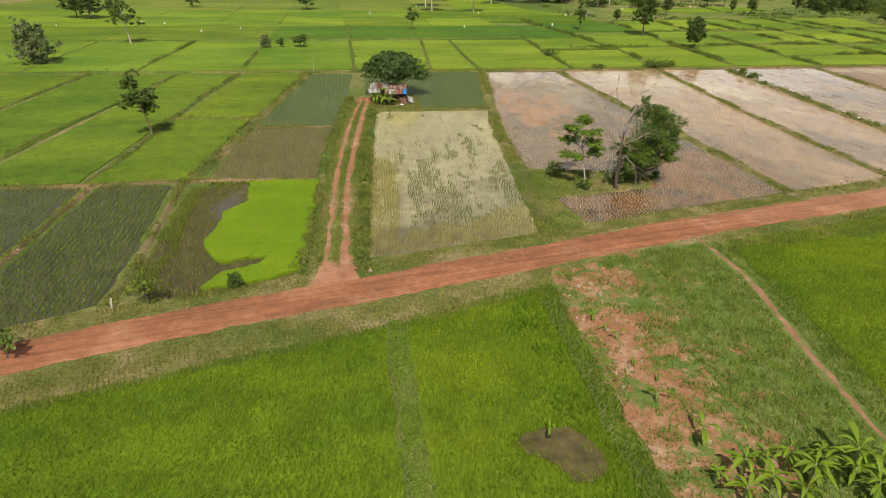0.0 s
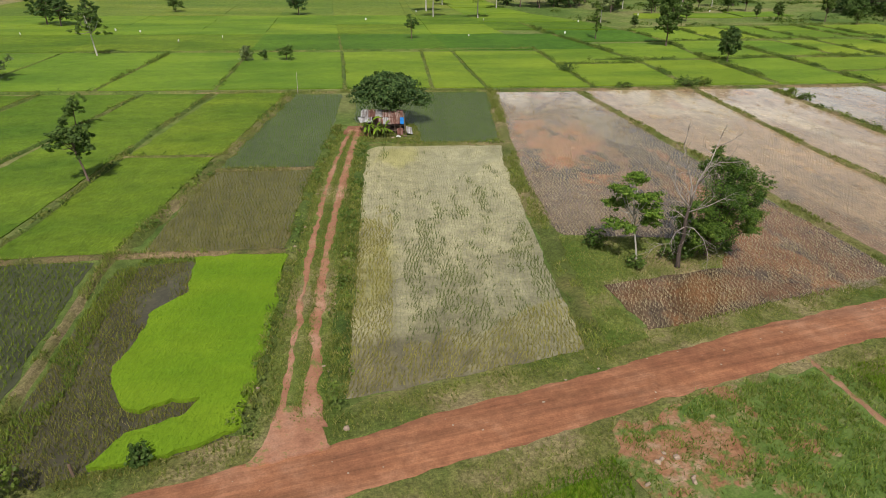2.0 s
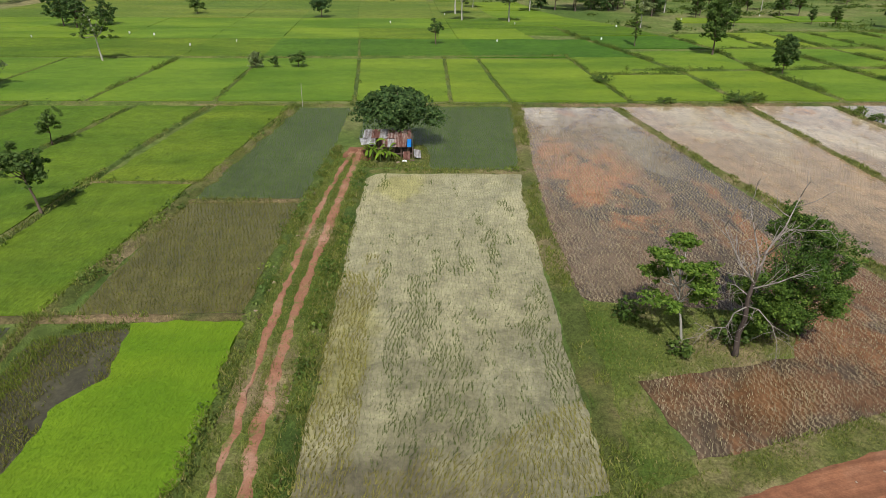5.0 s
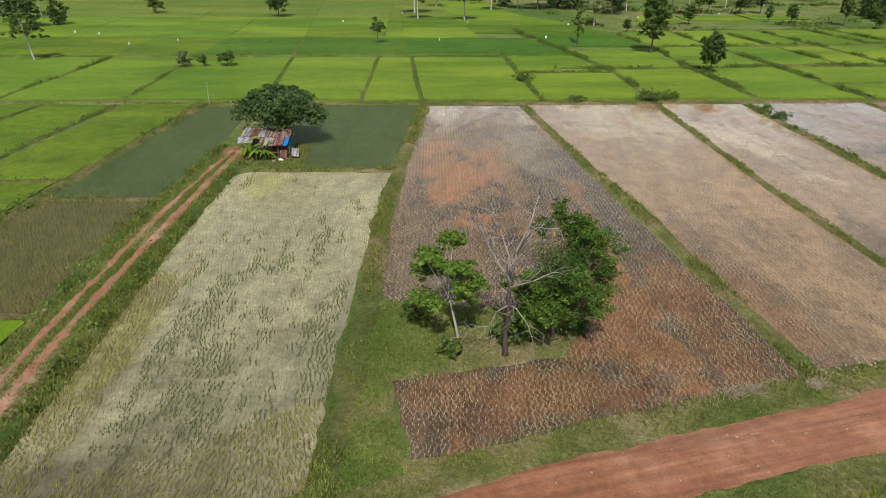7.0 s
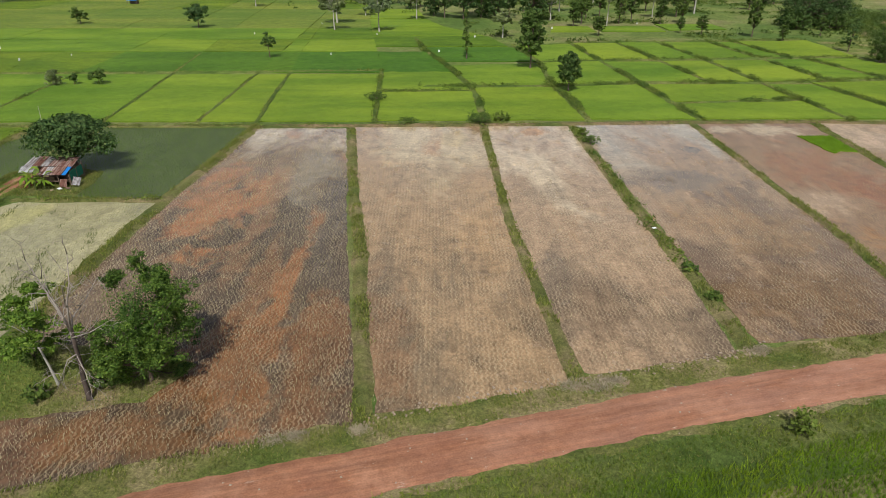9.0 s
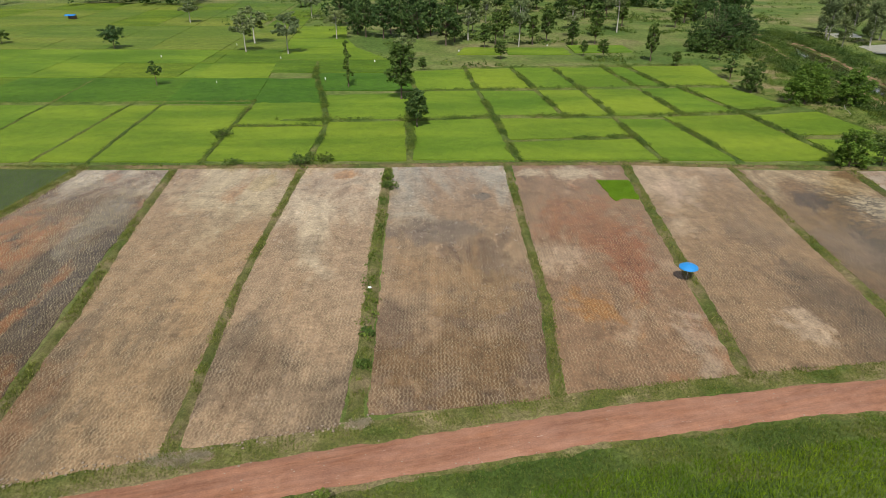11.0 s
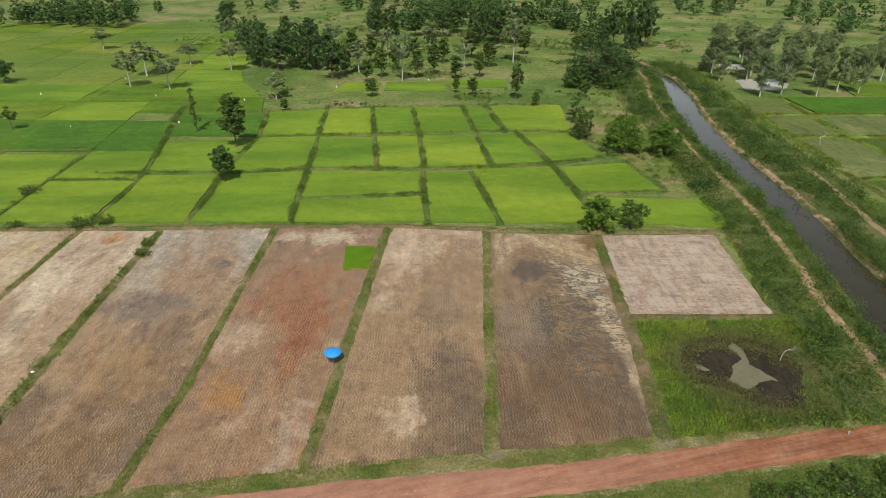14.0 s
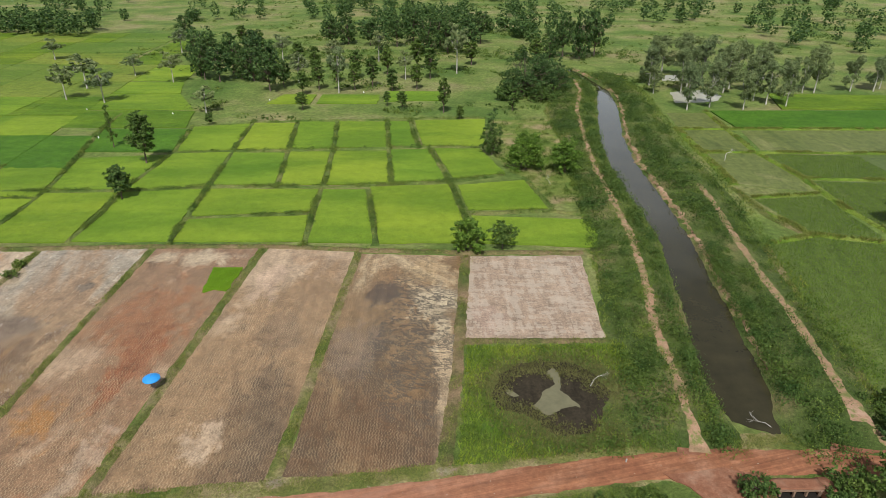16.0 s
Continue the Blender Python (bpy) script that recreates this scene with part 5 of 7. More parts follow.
# ---- canal ----
CANAL_L = [(180.6, 88.2), (179.6, 93.2), (181.8, 104.6), (183.0, 115.6), (186.0, 129.2), (187.8, 139.8), (187.9, 153.9), (187.9, 173.0), (190.0, 199.2), (194.4, 223.8), (203.0, 262), (206.4, 277), (204, 293), (200.3, 311)]
CANAL_R = [(185.6, 85.6), (188.0, 91), (189.4, 100.5), (191.2, 112.2), (192.2, 124), (194.2, 136.1), (195.4, 150.9), (195.8, 165.6), (196.4, 185.7), (199.4, 208.6), (207.0, 245), (209.8, 266), (210, 280), (207, 296), (203.5, 312)]
tagged(sheet("canal_water", CANAL_L + CANAL_R[::-1], 0.02, WATER, 0.5, 1.0, 2, 0.3), "still grey-brown water of the irrigation canal", "water", kind="structure")
PATH_L = [(173.8, 83), (174.4, 89), (176.3, 95.5), (177.4, 109), (180.4, 125), (182.6, 141), (183.6, 162), (184.4, 181), (187.0, 205.7), (191, 238), (198, 267), (199.5, 285), (196, 310)]
PATH_R = [(194.4, 82), (195.5, 87.8), (196.5, 92), (198.1, 101.8), (199.2, 110.6), (200.5, 125), (202.2, 138.6), (205.0, 157.1), (206.0, 173.2)]
CREST_R = PATH_R + [(207, 190), (208.5, 210), (214, 245), (217, 270), (214, 300)]


def reach(path, edge):
    """Crest line with the width that takes the bank down to the water's edge."""
    e = np.array(edge)
    return [(x, y, 2 * (abs(float(np.interp(y, e[:, 1], e[:, 0])) - x) + 0.35)) for x, y in path]


bank_l, bank_r = reach(PATH_L, CANAL_L), reach(CREST_R, CANAL_R)
tagged(ribbon("canal_bank", bank_l, 13, [(-1.5, 0.004), (-1.0, 0.25), (-0.45, 0.75), (-0.15, 0.9), (0.15, 0.9), (0.55, 0.6), (1, 0.0)], BANK_BED, 1.2, 0.5, 1, 0, 0.0, 5.0), "overgrown canal bank with weeds and shrubs", "canal bank", kind="structure")
tagged(ribbon("canal_bank", bank_r, 13, [(-1, 0.0), (-0.7, 0.6), (-0.35, 0.95), (-0.1, 1.1), (0.1, 1.1), (0.35, 0.6), (0.6, 0.004)], BANK_BED, 1.2, 0.5, 2, 0, 0.0, 5.0), "overgrown canal bank with weeds and red soil", "canal bank", kind="structure")
tagged(sheet("scrub_strip", [(172.4, 84), (173.0, 104), (172.6, 120), (172.4, 136), (178.6, 150), (178, 158), (170, 158), (167, 174), (162.5, 180), (159, 200), (162, 229), (186, 229), (183, 200), (181, 160), (179, 135), (174, 100)], 0.03, LAWN, 0.8, 1.2, 9), "weedy strip between fields and canal bank", "scrub land", kind="structure")
tagged(ribbon("bank_path", [(175.0, 82.4, 3.0), (175.2, 85.2, 1.4), (175.6, 90.4, 1.1)] + [(x, y, 1.7) for x, y in PATH_L[2:]], 1.7, [(-1, 0.84), (-0.6, 0.905), (0.6, 0.905), (1, 0.84)], PALE_SOIL, 0.5, 0.4, 1, 0.02, 0.0, 5.0), "pale trodden earth path along the canal", "path", kind="structure")
tagged(ribbon("bank_path", [(195.0, 82.2, 5.6), (195.6, 87.0, 3.0)] + [(x, y, 1.9) for x, y in PATH_R[2:]], 1.8, [(-1, 1.0), (-0.6, 1.105), (0.6, 1.105), (1, 1.0)], PALE_SOIL, 0.5, 0.45, 2, 0.02, 0.0, 5.0), "pale reddish earth path along the canal", "path", kind="structure")
tagged(ribbon("canal_edge", [(189.6, 98, 0.15), (190.6, 104, 0.7)] + [(x + 0.6, y) for x, y in CANAL_R[3:]], 0.95, [(-1, 0.02), (-0.3, 0.30), (0.4, 0.56), (1, 0.60)], PALE_SOIL, 0.7, 1.0, 8), "crumbling pale soil edge of the canal", "canal bank", kind="structure")
for k, (x, y, wide) in enumerate(((43.0, 62.0, 0.7), (57.9, 66.3, 1.3), (60.6, 66.9, 0.8), (72.2, 70.2, 0.9), (127.2, 78.6, 0.9), (145.8, 80.2, 1.0))):
    rough_disc = [(x + wide * math.cos(a) * 1.1, y + 0.26 * x / 100 * math.cos(a) + 0.55 * wide * math.sin(a)) for a in np.linspace(0, math.tau, 12, endpoint=False)]
    tagged(sheet("bare_soil", rough_disc, 0.085, DRY_SOIL, 0.7, 0.2, 30 + k, 0.09), "pale dry soil at the end of a bund", "soil", kind="structure")
tagged(sheet("bare_soil", [(172, 82.4), (176.6, 83), (180, 83.4), (176, 86.0), (174.4, 88)], 0.14, RED_SOIL, 0.4, 0.5, 1, 0.13), "bare red soil beside the road", "soil", kind="structure")
tagged(sheet("bare_soil", [(169.5, 79.6), (176.6, 80.4), (181, 79.8), (178.4, 77.6), (176.8, 75.4), (173.2, 75.2), (172, 77.6)], 0.21, RED_SOIL, 0.4, 0.5, 4, 0.2), "bare red soil beside the road", "soil", kind="structure")
tagged(sheet("bare_soil", [(190, 83), (198, 82.6), (197, 87), (195.4, 91), (193, 87)], 0.3, RED_SOIL, 0.4, 0.5, 2, 0.3), "bare red soil beside the road", "soil", kind="structure")

GROVE_PONDS = ([(232, 269), (247, 273), (250, 264), (245, 255), (239.5, 253), (229, 252)], [(239, 301), (250, 301), (247, 290), (236, 290)])
# wet grassland square with a dark pool
tagged(sheet("marsh_grass", [(148.4, 104.4), (171.8, 105), (172.6, 84), (158, 81.9), (146.2, 80.2)], 0.05, WEED_BED, 0.3, 0.7, 3), "lush marsh grass round a drying pool", "grass", kind="structure")
MARSH = [(153.4, 97.6), (155.3, 99.6), (159.5, 101.0), (163, 100), (165.8, 97.6), (167.6, 93.6), (166, 89), (163, 86.4), (158.8, 85.6), (157.2, 88.2), (154.6, 89.8), (152.2, 90.6), (152.0, 94)]
tagged(sheet("mud_flat", MARSH, 0.07, DARK_BED, 0.7, 0.4, 3, 0.05), "dark drying mud round the pool", "mud", kind="structure")
POOL_EDGE = [(160.6, 98.9), (161.0, 97.8), (161.1, 96.6), (160.7, 95.4), (160.7, 94.4), (161.6, 93.0), (162.7, 90.9), (161.4, 90.9), (160.3, 90.6), (159.3, 89.6), (158.1, 89.2), (157.4, 90.4), (156.7, 91.2), (157.7, 92.0), (158.2, 93.3), (159.4, 94.4), (160.2, 95.6), (160.2, 96.6), (159.4, 97.8)]
tagged(sheet("pool", POOL_EDGE, 0.08, POOL, 0.4, 0.25, 4, 0.05), "shallow greenish pool in dark mud", "pool", kind="structure")
tagged(sheet("pool", [(153.6, 94.6), (154.4, 94.0), (155.3, 93.0), (154.6, 92.7), (153.8, 93.2)], 0.08, POOL, 0.25, 0.25, 6, 0.05), "small puddle in dark mud", "pool", kind="structure")
for poly in GROVE_PONDS:
    tagged(sheet("pond", poly, 0.03, PALE_POND, 0.8, 1.0, 5, 0.2), "pale pond among eucalyptus trees", "pool", kind="structure")

# paddies beyond the canal
EAST = (
    ([(219, 220), (233.4, 219.4), (234, 238), (221, 238)], EAST_BED, "flooded olive paddy"),
    ([(218, 197), (231.2, 196.4), (234, 217), (218.4, 217)], EAST_BED, "flooded olive paddy reflecting the sky"),
    ([(234.2, 197.4), (300, 195), (310, 216.6), (236.8, 217)], EAST_BED, "flooded olive paddy reflecting the sky"),
    ([(216, 171), (218, 194), (231, 194.6), (233, 177), (231.4, 165.6)], EAST_BED, "flooded olive paddy"),
    ([(235.6, 175.4), (300, 172), (300, 192), (233.6, 194)], EAST_GREEN, "flooded green paddy"),
    ([(216, 161), (219.6, 143.6), (232.6, 140.6), (232.6, 163)], EAST_GREEN, "flooded green paddy"),
    ([(201.9, 100), (205.6, 123), (208.4, 137.6), (219.6, 141), (231, 137), (300, 130), (300, 95), (201.2, 90)], EAST_GREEN, "flooded dark green paddy with rows of rice"),
    ([(235, 156), (236.4, 143), (300, 138), (300, 170), (235.6, 173)], EAST_GREEN, "flooded green paddy"),
)
chunks = []
for k, (poly, material, label) in enumerate(EAST):
    bed(poly, material, label, 0.03, 40 + k)
    if k > 3:
        near = [(min(x, 258), y) for x, y in poly]
        chunks.append(blades(spread(near, 0.33, rng, 0.40, 0.35, 5), 0.26, 0.11, rng, 3, 0.03, 0.8))
blade_ob("eastern_rice", chunks, BLADE_EAST, "green young rice in rows beyond the canal", "rice")
rice_plot("rice_field", [(236.6, 219.6), (330, 219.6), (330, 242), (236.4, 240)], 0.35, RICE_DEEP, "deep green rice beyond the canal", 51, 3)
rice_plot("rice_field", [(262, 243), (340, 243), (340, 262), (268, 266)], 0.35, RICE_MID, "green rice behind the trees", 52, 3)
for pts, w in (([(234.8, 240), (233, 217), (232, 196), (234.2, 176), (233.8, 156), (235.4, 142), (245, 132)], 1.6), ([(217, 218.3), (330, 218.3)], 1.2), ([(217, 195.4), (300, 194)], 1.0), ([(215.6, 170), (216.8, 194), (218, 217)], 2.0), ([(214.8, 155), (219.4, 142), (209.6, 138.6)], 1.4), ([(219.6, 142.2), (231.6, 138.4), (300, 134)], 1.2), ([(232.6, 164.4), (216, 162)], 0.9), ([(234.6, 174.4), (300, 171)], 1.0)):
    bund(pts, w, 0.4, BUND_GREEN, 1.2, 30, 0.2, 0.45, label="grassy bund between paddies beyond the canal")
bund([(214.6, 169), (214.4, 160), (215, 150), (218, 143.5)], 1.6, 0.35, BUND, 1.2, 14, 0.6, 0.35)
bund([(200.6, 92), (201.4, 102), (204.8, 124), (207.6, 138)], 1.6, 0.35, BUND, 1.2, 18, 0.8, 0.35)

# banks, marsh and verges: grass and scrub
FAN_L = [(172.2, 82.4), (177.6, 82.6), (175.8, 85.6), (175.6, 89.4), (174.4, 89.2), (174.0, 85.4)]
FAN_R = [(191.6, 82.6), (197.6, 82.6), (197.4, 86.4), (196.8, 91.0), (195.2, 91.0), (194.4, 86.4)]


def on_bank(pts, lo, hi, n):
    """Places scattered over a bank, off its path, with their height on it."""
    line = along(pts, 1.0)
    k = rng.integers(0, len(line), n)
    s = rng.uniform(lo, hi, n)
    p = np.stack([line[k, 0] + s * line[k, 2] / 2, line[k, 1] + rng.uniform(-1, 1, n)], 1)
    keep = ~inside(ragged(P8, 0.3), p) & ~inside(ragged(FAN_L, 0.3), p) & ~inside(ragged(FAN_R, 0.3), p)
    for track, half in ((PATH_L, 0.55), (PATH_R, 0.85)):
        t = along(track, 1.0)
        edge = half + 0.6 * np.array([wob(x, y, 0.7, 5) for x, y in p])
        keep &= np.min(np.linalg.norm(p[:, None] - t[None], axis=2), axis=1) > edge
    return np.c_[p, 0.9 * (1 - np.abs(s)).clip(0) * np.clip(k / 5.0, 0, 1)][keep]


grassy = np.concatenate([on_bank(bank_l, -1.6, 0.98, 24000), on_bank(bank_r, -0.98, 0.9, 15000)])
thick = np.array([wob(x, y, 0.2, 3) + 0.5 * wob(x, y, 0.9, 5) > -0.3 for x, y, _ in grassy])
blade_ob("bank_grass", [blades(grassy[thick, :2], 0.5, 0.11, rng, 2, grassy[thick, 2], 0.8)], BANK_GRASS, "lush green grass on the canal banks", "grass")
scrubby = np.concatenate([on_bank(bank_l, -0.5, 0.80, 2600), on_bank(bank_l, -1.5, -0.5, 750), on_bank(bank_r, -0.82, 0.45, 2600)])
q = np.stack([rng.uniform(160, 186, 1500), rng.uniform(152, 229, 1500)], 1)
q = q[inside([(172.4, 150), (178.6, 151), (176, 158), (170, 158), (167, 174), (162.5, 180), (159, 200), (162, 229), (186, 229), (183, 200), (181, 160)], q)]
scrubby = np.concatenate([scrubby, np.c_[q, np.zeros(len(q))]])
dens = np.array([wob(x, y, 0.10, 4) + 0.7 * wob(x, y, 0.33, 6) for x, y, _ in scrubby])
verts = np.concatenate([clumps(scrubby[dens > -0.1][::3], 0.55, 0.6, 26, 0.22, 0.30), clumps(scrubby[dens > 0.04][::7], 1.1, 1.5, 130, 0.24, 0.32)])
tagged(mesh_ob("bank_scrub", raw_mesh("bank_scrub", verts, np.arange(len(verts)), 4), WEEDS), "dense green weeds and shrubs on the canal banks", "shrubs", kind="stuff")
q = []
for bank, n, lo, hi in ((bank_r, 470, -0.72, -0.10), (bank_r, 110, 0.14, 0.55), (bank_l, 320, 0.34, 0.70), (bank_l, 330, -1.4, -0.30)):
    line = along(bank, 1.0)
    k = rng.integers(0, min(len(line), 215), n)
    s = rng.uniform(lo, hi, n)
    q.append(np.c_[line[k, 0] + s * line[k, 2] / 2, line[k, 1] + rng.uniform(-0.5, 0.5, n), 0.8 * (1 - np.abs(s)).clip(0)])
q = np.concatenate(q)
q = q[~inside(ragged(P8, 0.3), q[:, :2]) & ((q[:, 0] > 171.8) & ((q[:, 1] > 91) | (q[:, 0] > 177)) | (q[:, 1] > 138)) & np.array([wob(x, y, 0.11, 9) + 0.7 * wob(x, y, 0.3, 12) > -0.21 - 0.006 * max(0, 110 - y) for x, y, _ in q])]
q = q[np.min([np.min(np.linalg.norm(q[:, None, :2] - along(t, 1.0)[None], axis=2), axis=1) for t in (PATH_L, PATH_R)], axis=0) > 1.3]
low = spread([(150, 72.4), (162, 76.4), (169.4, 77.4), (171.6, 75.6), (171, 72), (158, 69)], 1.7, rng, jitter=0.4)
brink = along(CANAL_R[1:6], 0.55)
brink = brink + np.stack([rng.uniform(0.6, 2.6, len(brink)), rng.uniform(-0.4, 0.4, len(brink))], 1)
q = np.concatenate([q, np.c_[brink, np.full(len(brink), 0.35)]])
damp = spread([(167.4, 85.4), (171.8, 84.6), (173.6, 90), (174, 101), (171, 103), (169.4, 96)], 1.25, rng, jitter=0.5)
low = np.concatenate([low, damp])
close = q[:, 1] < 145
verts = np.concatenate([clumps(q[close], 1.35, 1.9, 140, 0.25, 0.32), clumps(q[~close], 1.8, 2.3, 110, 0.36, 0.34), clumps(np.c_[low, np.full(len(low), 0.1)], 1.0, 1.1, 110, 0.24, 0.32)])
tagged(mesh_ob("bank_bushes", raw_mesh("bank_bushes", verts, np.arange(len(verts)), 4), BUSHY), "dense fresh green bushes along the canal's edge", "shrubs", kind="stuff")
p = spread([(149, 104), (171.8, 104.6), (172.4, 84.4), (158, 82.2), (147, 81)], 0.22, rng, jitter=0.5)
away = np.minimum(np.hypot((p[:, 0] - 157.2) / 3.8, (p[:, 1] - 94.4) / 3.7), np.hypot((p[:, 0] - 162.2) / 5.2, (p[:, 1] - 91.8) / 5.6))
away += 0.22 * np.array([wob(x, y, 0.3, 3) + 0.8 * wob(x, y, 0.8, 6) for x, y in p])
fade = rng.uniform(0, 1, len(p))
chunks = [blades(p[fade < (away - 1.45) / 0.85], 0.5, 0.10, rng, 2, 0.04, 0.7)]
blade_ob("marsh_stubble", [blades(p[~inside(POOL_EDGE, p) & (fade < (away - 0.62) / 0.45) & (fade > (away - 1.5) / 0.9)], 0.26, 0.08, rng, 6, 0.06, 0.9)], BLADE_BROWN, "withered brownish marsh weeds", "grass")
blade_ob("marsh_blades", chunks, BLADE_MARSH, "tall green marsh grass", "grass")
q = p[away > 1.6][::26]
bund_weeds.append(np.c_[q, np.full(len(q), 0.05)])

q = spread([(152.5, 83.0), (156, 84.6), (163, 85.2), (167, 84.8), (166, 83.2), (158, 82.6)], 0.7, rng, jitter=0.5)
bund_weeds.append(np.c_[q, np.full(len(q), 0.1)])
seats = np.concatenate(bund_weeds)
verts = clumps(seats, 0.50, 0.55, 16, 0.25, 0.32)
tagged(mesh_ob("bund_weeds", raw_mesh("bund_weeds", verts, np.arange(len(verts)), 4), WEEDS), "dark green leafy weeds on the bunds", "weeds", kind="stuff")
line = along(ROAD[1:], 0.3)
line = line[(line[:, 0] > -40) & (line[:, 0] < 205)]
way = np.gradient(line, axis=0)
way /= np.linalg.norm(way, axis=1)[:, None]
chunks = list(bund_grass)
for side, lo, hi, n in ((1, 2.1, 4.4, 26000), (-1, 2.1, 6.5, 34000)):
    k = rng.integers(0, len(line), n)
    s = lo + (hi - lo) * rng.uniform(0, 1, n) ** 0.8
    p = line[k] + np.stack([-way[k, 1], way[k, 0]], 1) * (side * s)[:, None]
    keep = np.array([wob(x, y, 0.5, 2) + 0.5 * wob(x, y, 1.6, 4) > -0.22 for x, y in p]) & ~((p[:, 0] > -7.2) & (p[:, 0] < -3.2) & (side > 0)) & ~((p[:, 0] > 168.5) & (p[:, 0] < 187) & (side < 0))
    chunks.append(blades(p[keep], 0.2, 0.055, rng, 2, 0.03, 0.9))
p = spread([(13.0, 12), (29.2, 12), (29.4, 30), (30.2, 42), (29.6, 50.6), (20, 48.6), (12.8, 45.6), (13.0, 38)], 0.24, rng, jitter=0.5)
p = p[np.abs(p[:, 0] - np.interp(p[:, 1], (8, 26.3, 32.7, 39, 44, 52.4), (26.5, 26.8, 27.2, 28.0, 28.5, 27.6))) > 0.42]
keep = np.array([wob(x, y, 0.35, 2) + 0.6 * wob(x, y, 1.3, 4) > -0.2 for x, y in p])
keep &= rng.uniform(0, 1, len(p)) < np.clip(0.16 + np.abs(p[:, 0] - 15.6) * 0.12 + 0.8 * np.array([wob(x, y, 0.25, 11) for x, y in p]), 0, 1)
chunks.append(blades(p[keep], 0.2, 0.06, rng, 2, 0.08, 0.9))
q = spread(WEEDY, 0.22, rng, 0.3, 0.3, 6)
strip = np.array([wob(x * 1.7, y * 0.35, 0.35, 6) + 0.4 * wob(x, y, 1.1, 2) for x, y in q])
q = q[((strip > -0.42) | (q[:, 0] < -19.4 - 0.06 * (q[:, 1] - 50))) & ~inside(LIME, q)]
chunks.append(blades(q[::2], 0.24, 0.05, rng, 3, 0.03, 0.6))
q = spread(WEEDY, 0.19, rng, 0.28, 0.25, 6)
strip = np.array([wob(x * 1.3, y * 0.35, 0.30, 12) + 0.5 * wob(x, y, 0.9, 2) for x, y in q])
q = q[(strip > -0.30) & ~inside(LIME, q)]
blade_ob("weedy_rice", [blades(q, 0.26, 0.045, rng, 4, 0.03, 0.6)], BLADE_THIN, "dark olive weedy rice standing in mud", "rice")
e = np.concatenate([spread([(-21.2, 44.6), (-19.6, 45), (-19.4, 52), (-20.4, 60), (-20.6, 68), (-22.4, 67.6), (-22.0, 56)], 0.2, rng, jitter=0.5), spread([(-21, 69.6), (-9, 69.8), (-9, 68.8), (-16, 68.6), (-21, 68.4)], 0.22, rng, jitter=0.5)])
e = e[[wob(x, y, 0.3, 2) > -0.2 for x, y in e]]
blade_ob("ditch_grass", [blades(e, 0.28, 0.06, rng, 4, 0.05, 0.8)], LUSH, "bright green grass along a wet ditch", "grass")
p = spread([(13.8, 53.4), (18, 55.4), (16.9, 62.6), (28.0, 65.0), (29.4, 67), (30, 69.3), (27, 70.6), (20, 71.6), (15.8, 72), (14.3, 66)], 0.2, rng, jitter=0.5)
chunks.append(blades(p, 0.2, 0.055, rng, 2, 0.05, 0.9))
p = spread(HUT_GROUND, 0.22, rng, jitter=0.5)
p = p[[wob(x, y, 0.5, 3) > -0.15 for x, y in p]]
chunks.append(blades(p, 0.3, 0.07, rng, 2, 0.05, 0.9))
q = spread([(12.8, 16), (29.2, 16), (29.4, 30), (30.2, 42), (29.6, 50.6), (20, 49), (12.8, 46)], 0.62, rng, jitter=0.6)
q = q[rng.uniform(0, 1, len(q)) < np.clip(0.12 + (np.abs(q[:, 0] - 15.4)) * 0.16 + np.array([wob(x, y, 0.3, 8) for x, y in q]), 0, 1)]
q = np.repeat(q, 14, 0) + rng.normal(0, 0.28, (14 * len(q), 2))
q = q[np.abs(q[:, 0] - np.interp(q[:, 1], (8, 26.3, 32.7, 39, 44, 52.4), (26.5, 26.8, 27.2, 28.0, 28.5, 27.6))) > 0.45]
blade_ob("rough_tufts", [blades(q, 0.27, 0.065, rng, 2, 0.08, 0.9)], ROUGH_TUFT, "grass tufts on the rough ground", "grass")
t = along([(-5.1, 48), (-5.5, 58), (-6.05, 69), (-6.0, 86), (-5.6, 97), (-5.0, 108)], 0.5)
k = rng.integers(0, len(t), 9000)
s = np.where(rng.uniform(0, 1, 9000) < 0.4, rng.normal(0, 0.22, 9000), rng.choice((-1.55, 1.5), 9000) + rng.normal(0, 0.4, 9000))
chunks.append(blades(t[k] + np.c_[s, rng.uniform(-0.3, 0.3, 9000)], 0.2, 0.06, rng, 2, 0.2, 0.9))
blade_ob("verge_blades", chunks, BLADE_GRASS, "tufts of green and dry grass on bunds and verges", "grass")

# ---- trees ----
def crown_points(blobs, r):
    """Places for leaves, and the way each faces: (centre, radii, count) per clump, thicker towards the outside, with a ragged skin of small tufts."""
    places, ways = [], []
    for c, rad, n in blobs:
        m = max(5, n // 26)
        d = r.normal(0, 1, (m, 3))
        d /= np.linalg.norm(d, axis=1)[:, None]
        hubs = d * (r.uniform(0.15, 1, m) ** 0.45 * np.clip(1 + 0.22 * r.normal(0, 1, m), 0.5, 1.3))[:, None]
        pick = r.integers(0, m, n)
        step = r.normal(0, 0.17, (n, 3)) * (1, 1, 0.75)
        places.append(np.asarray(c) + (hubs[pick] + step) * np.asarray(rad))
        ways.append(hubs[pick] * 0.7 + step * 3.0 + (0, 0, 0.35))
    w = np.concatenate(ways)
    return np.concatenate(places), w / (np.linalg.norm(w, axis=1)[:, None] + 1e-9)


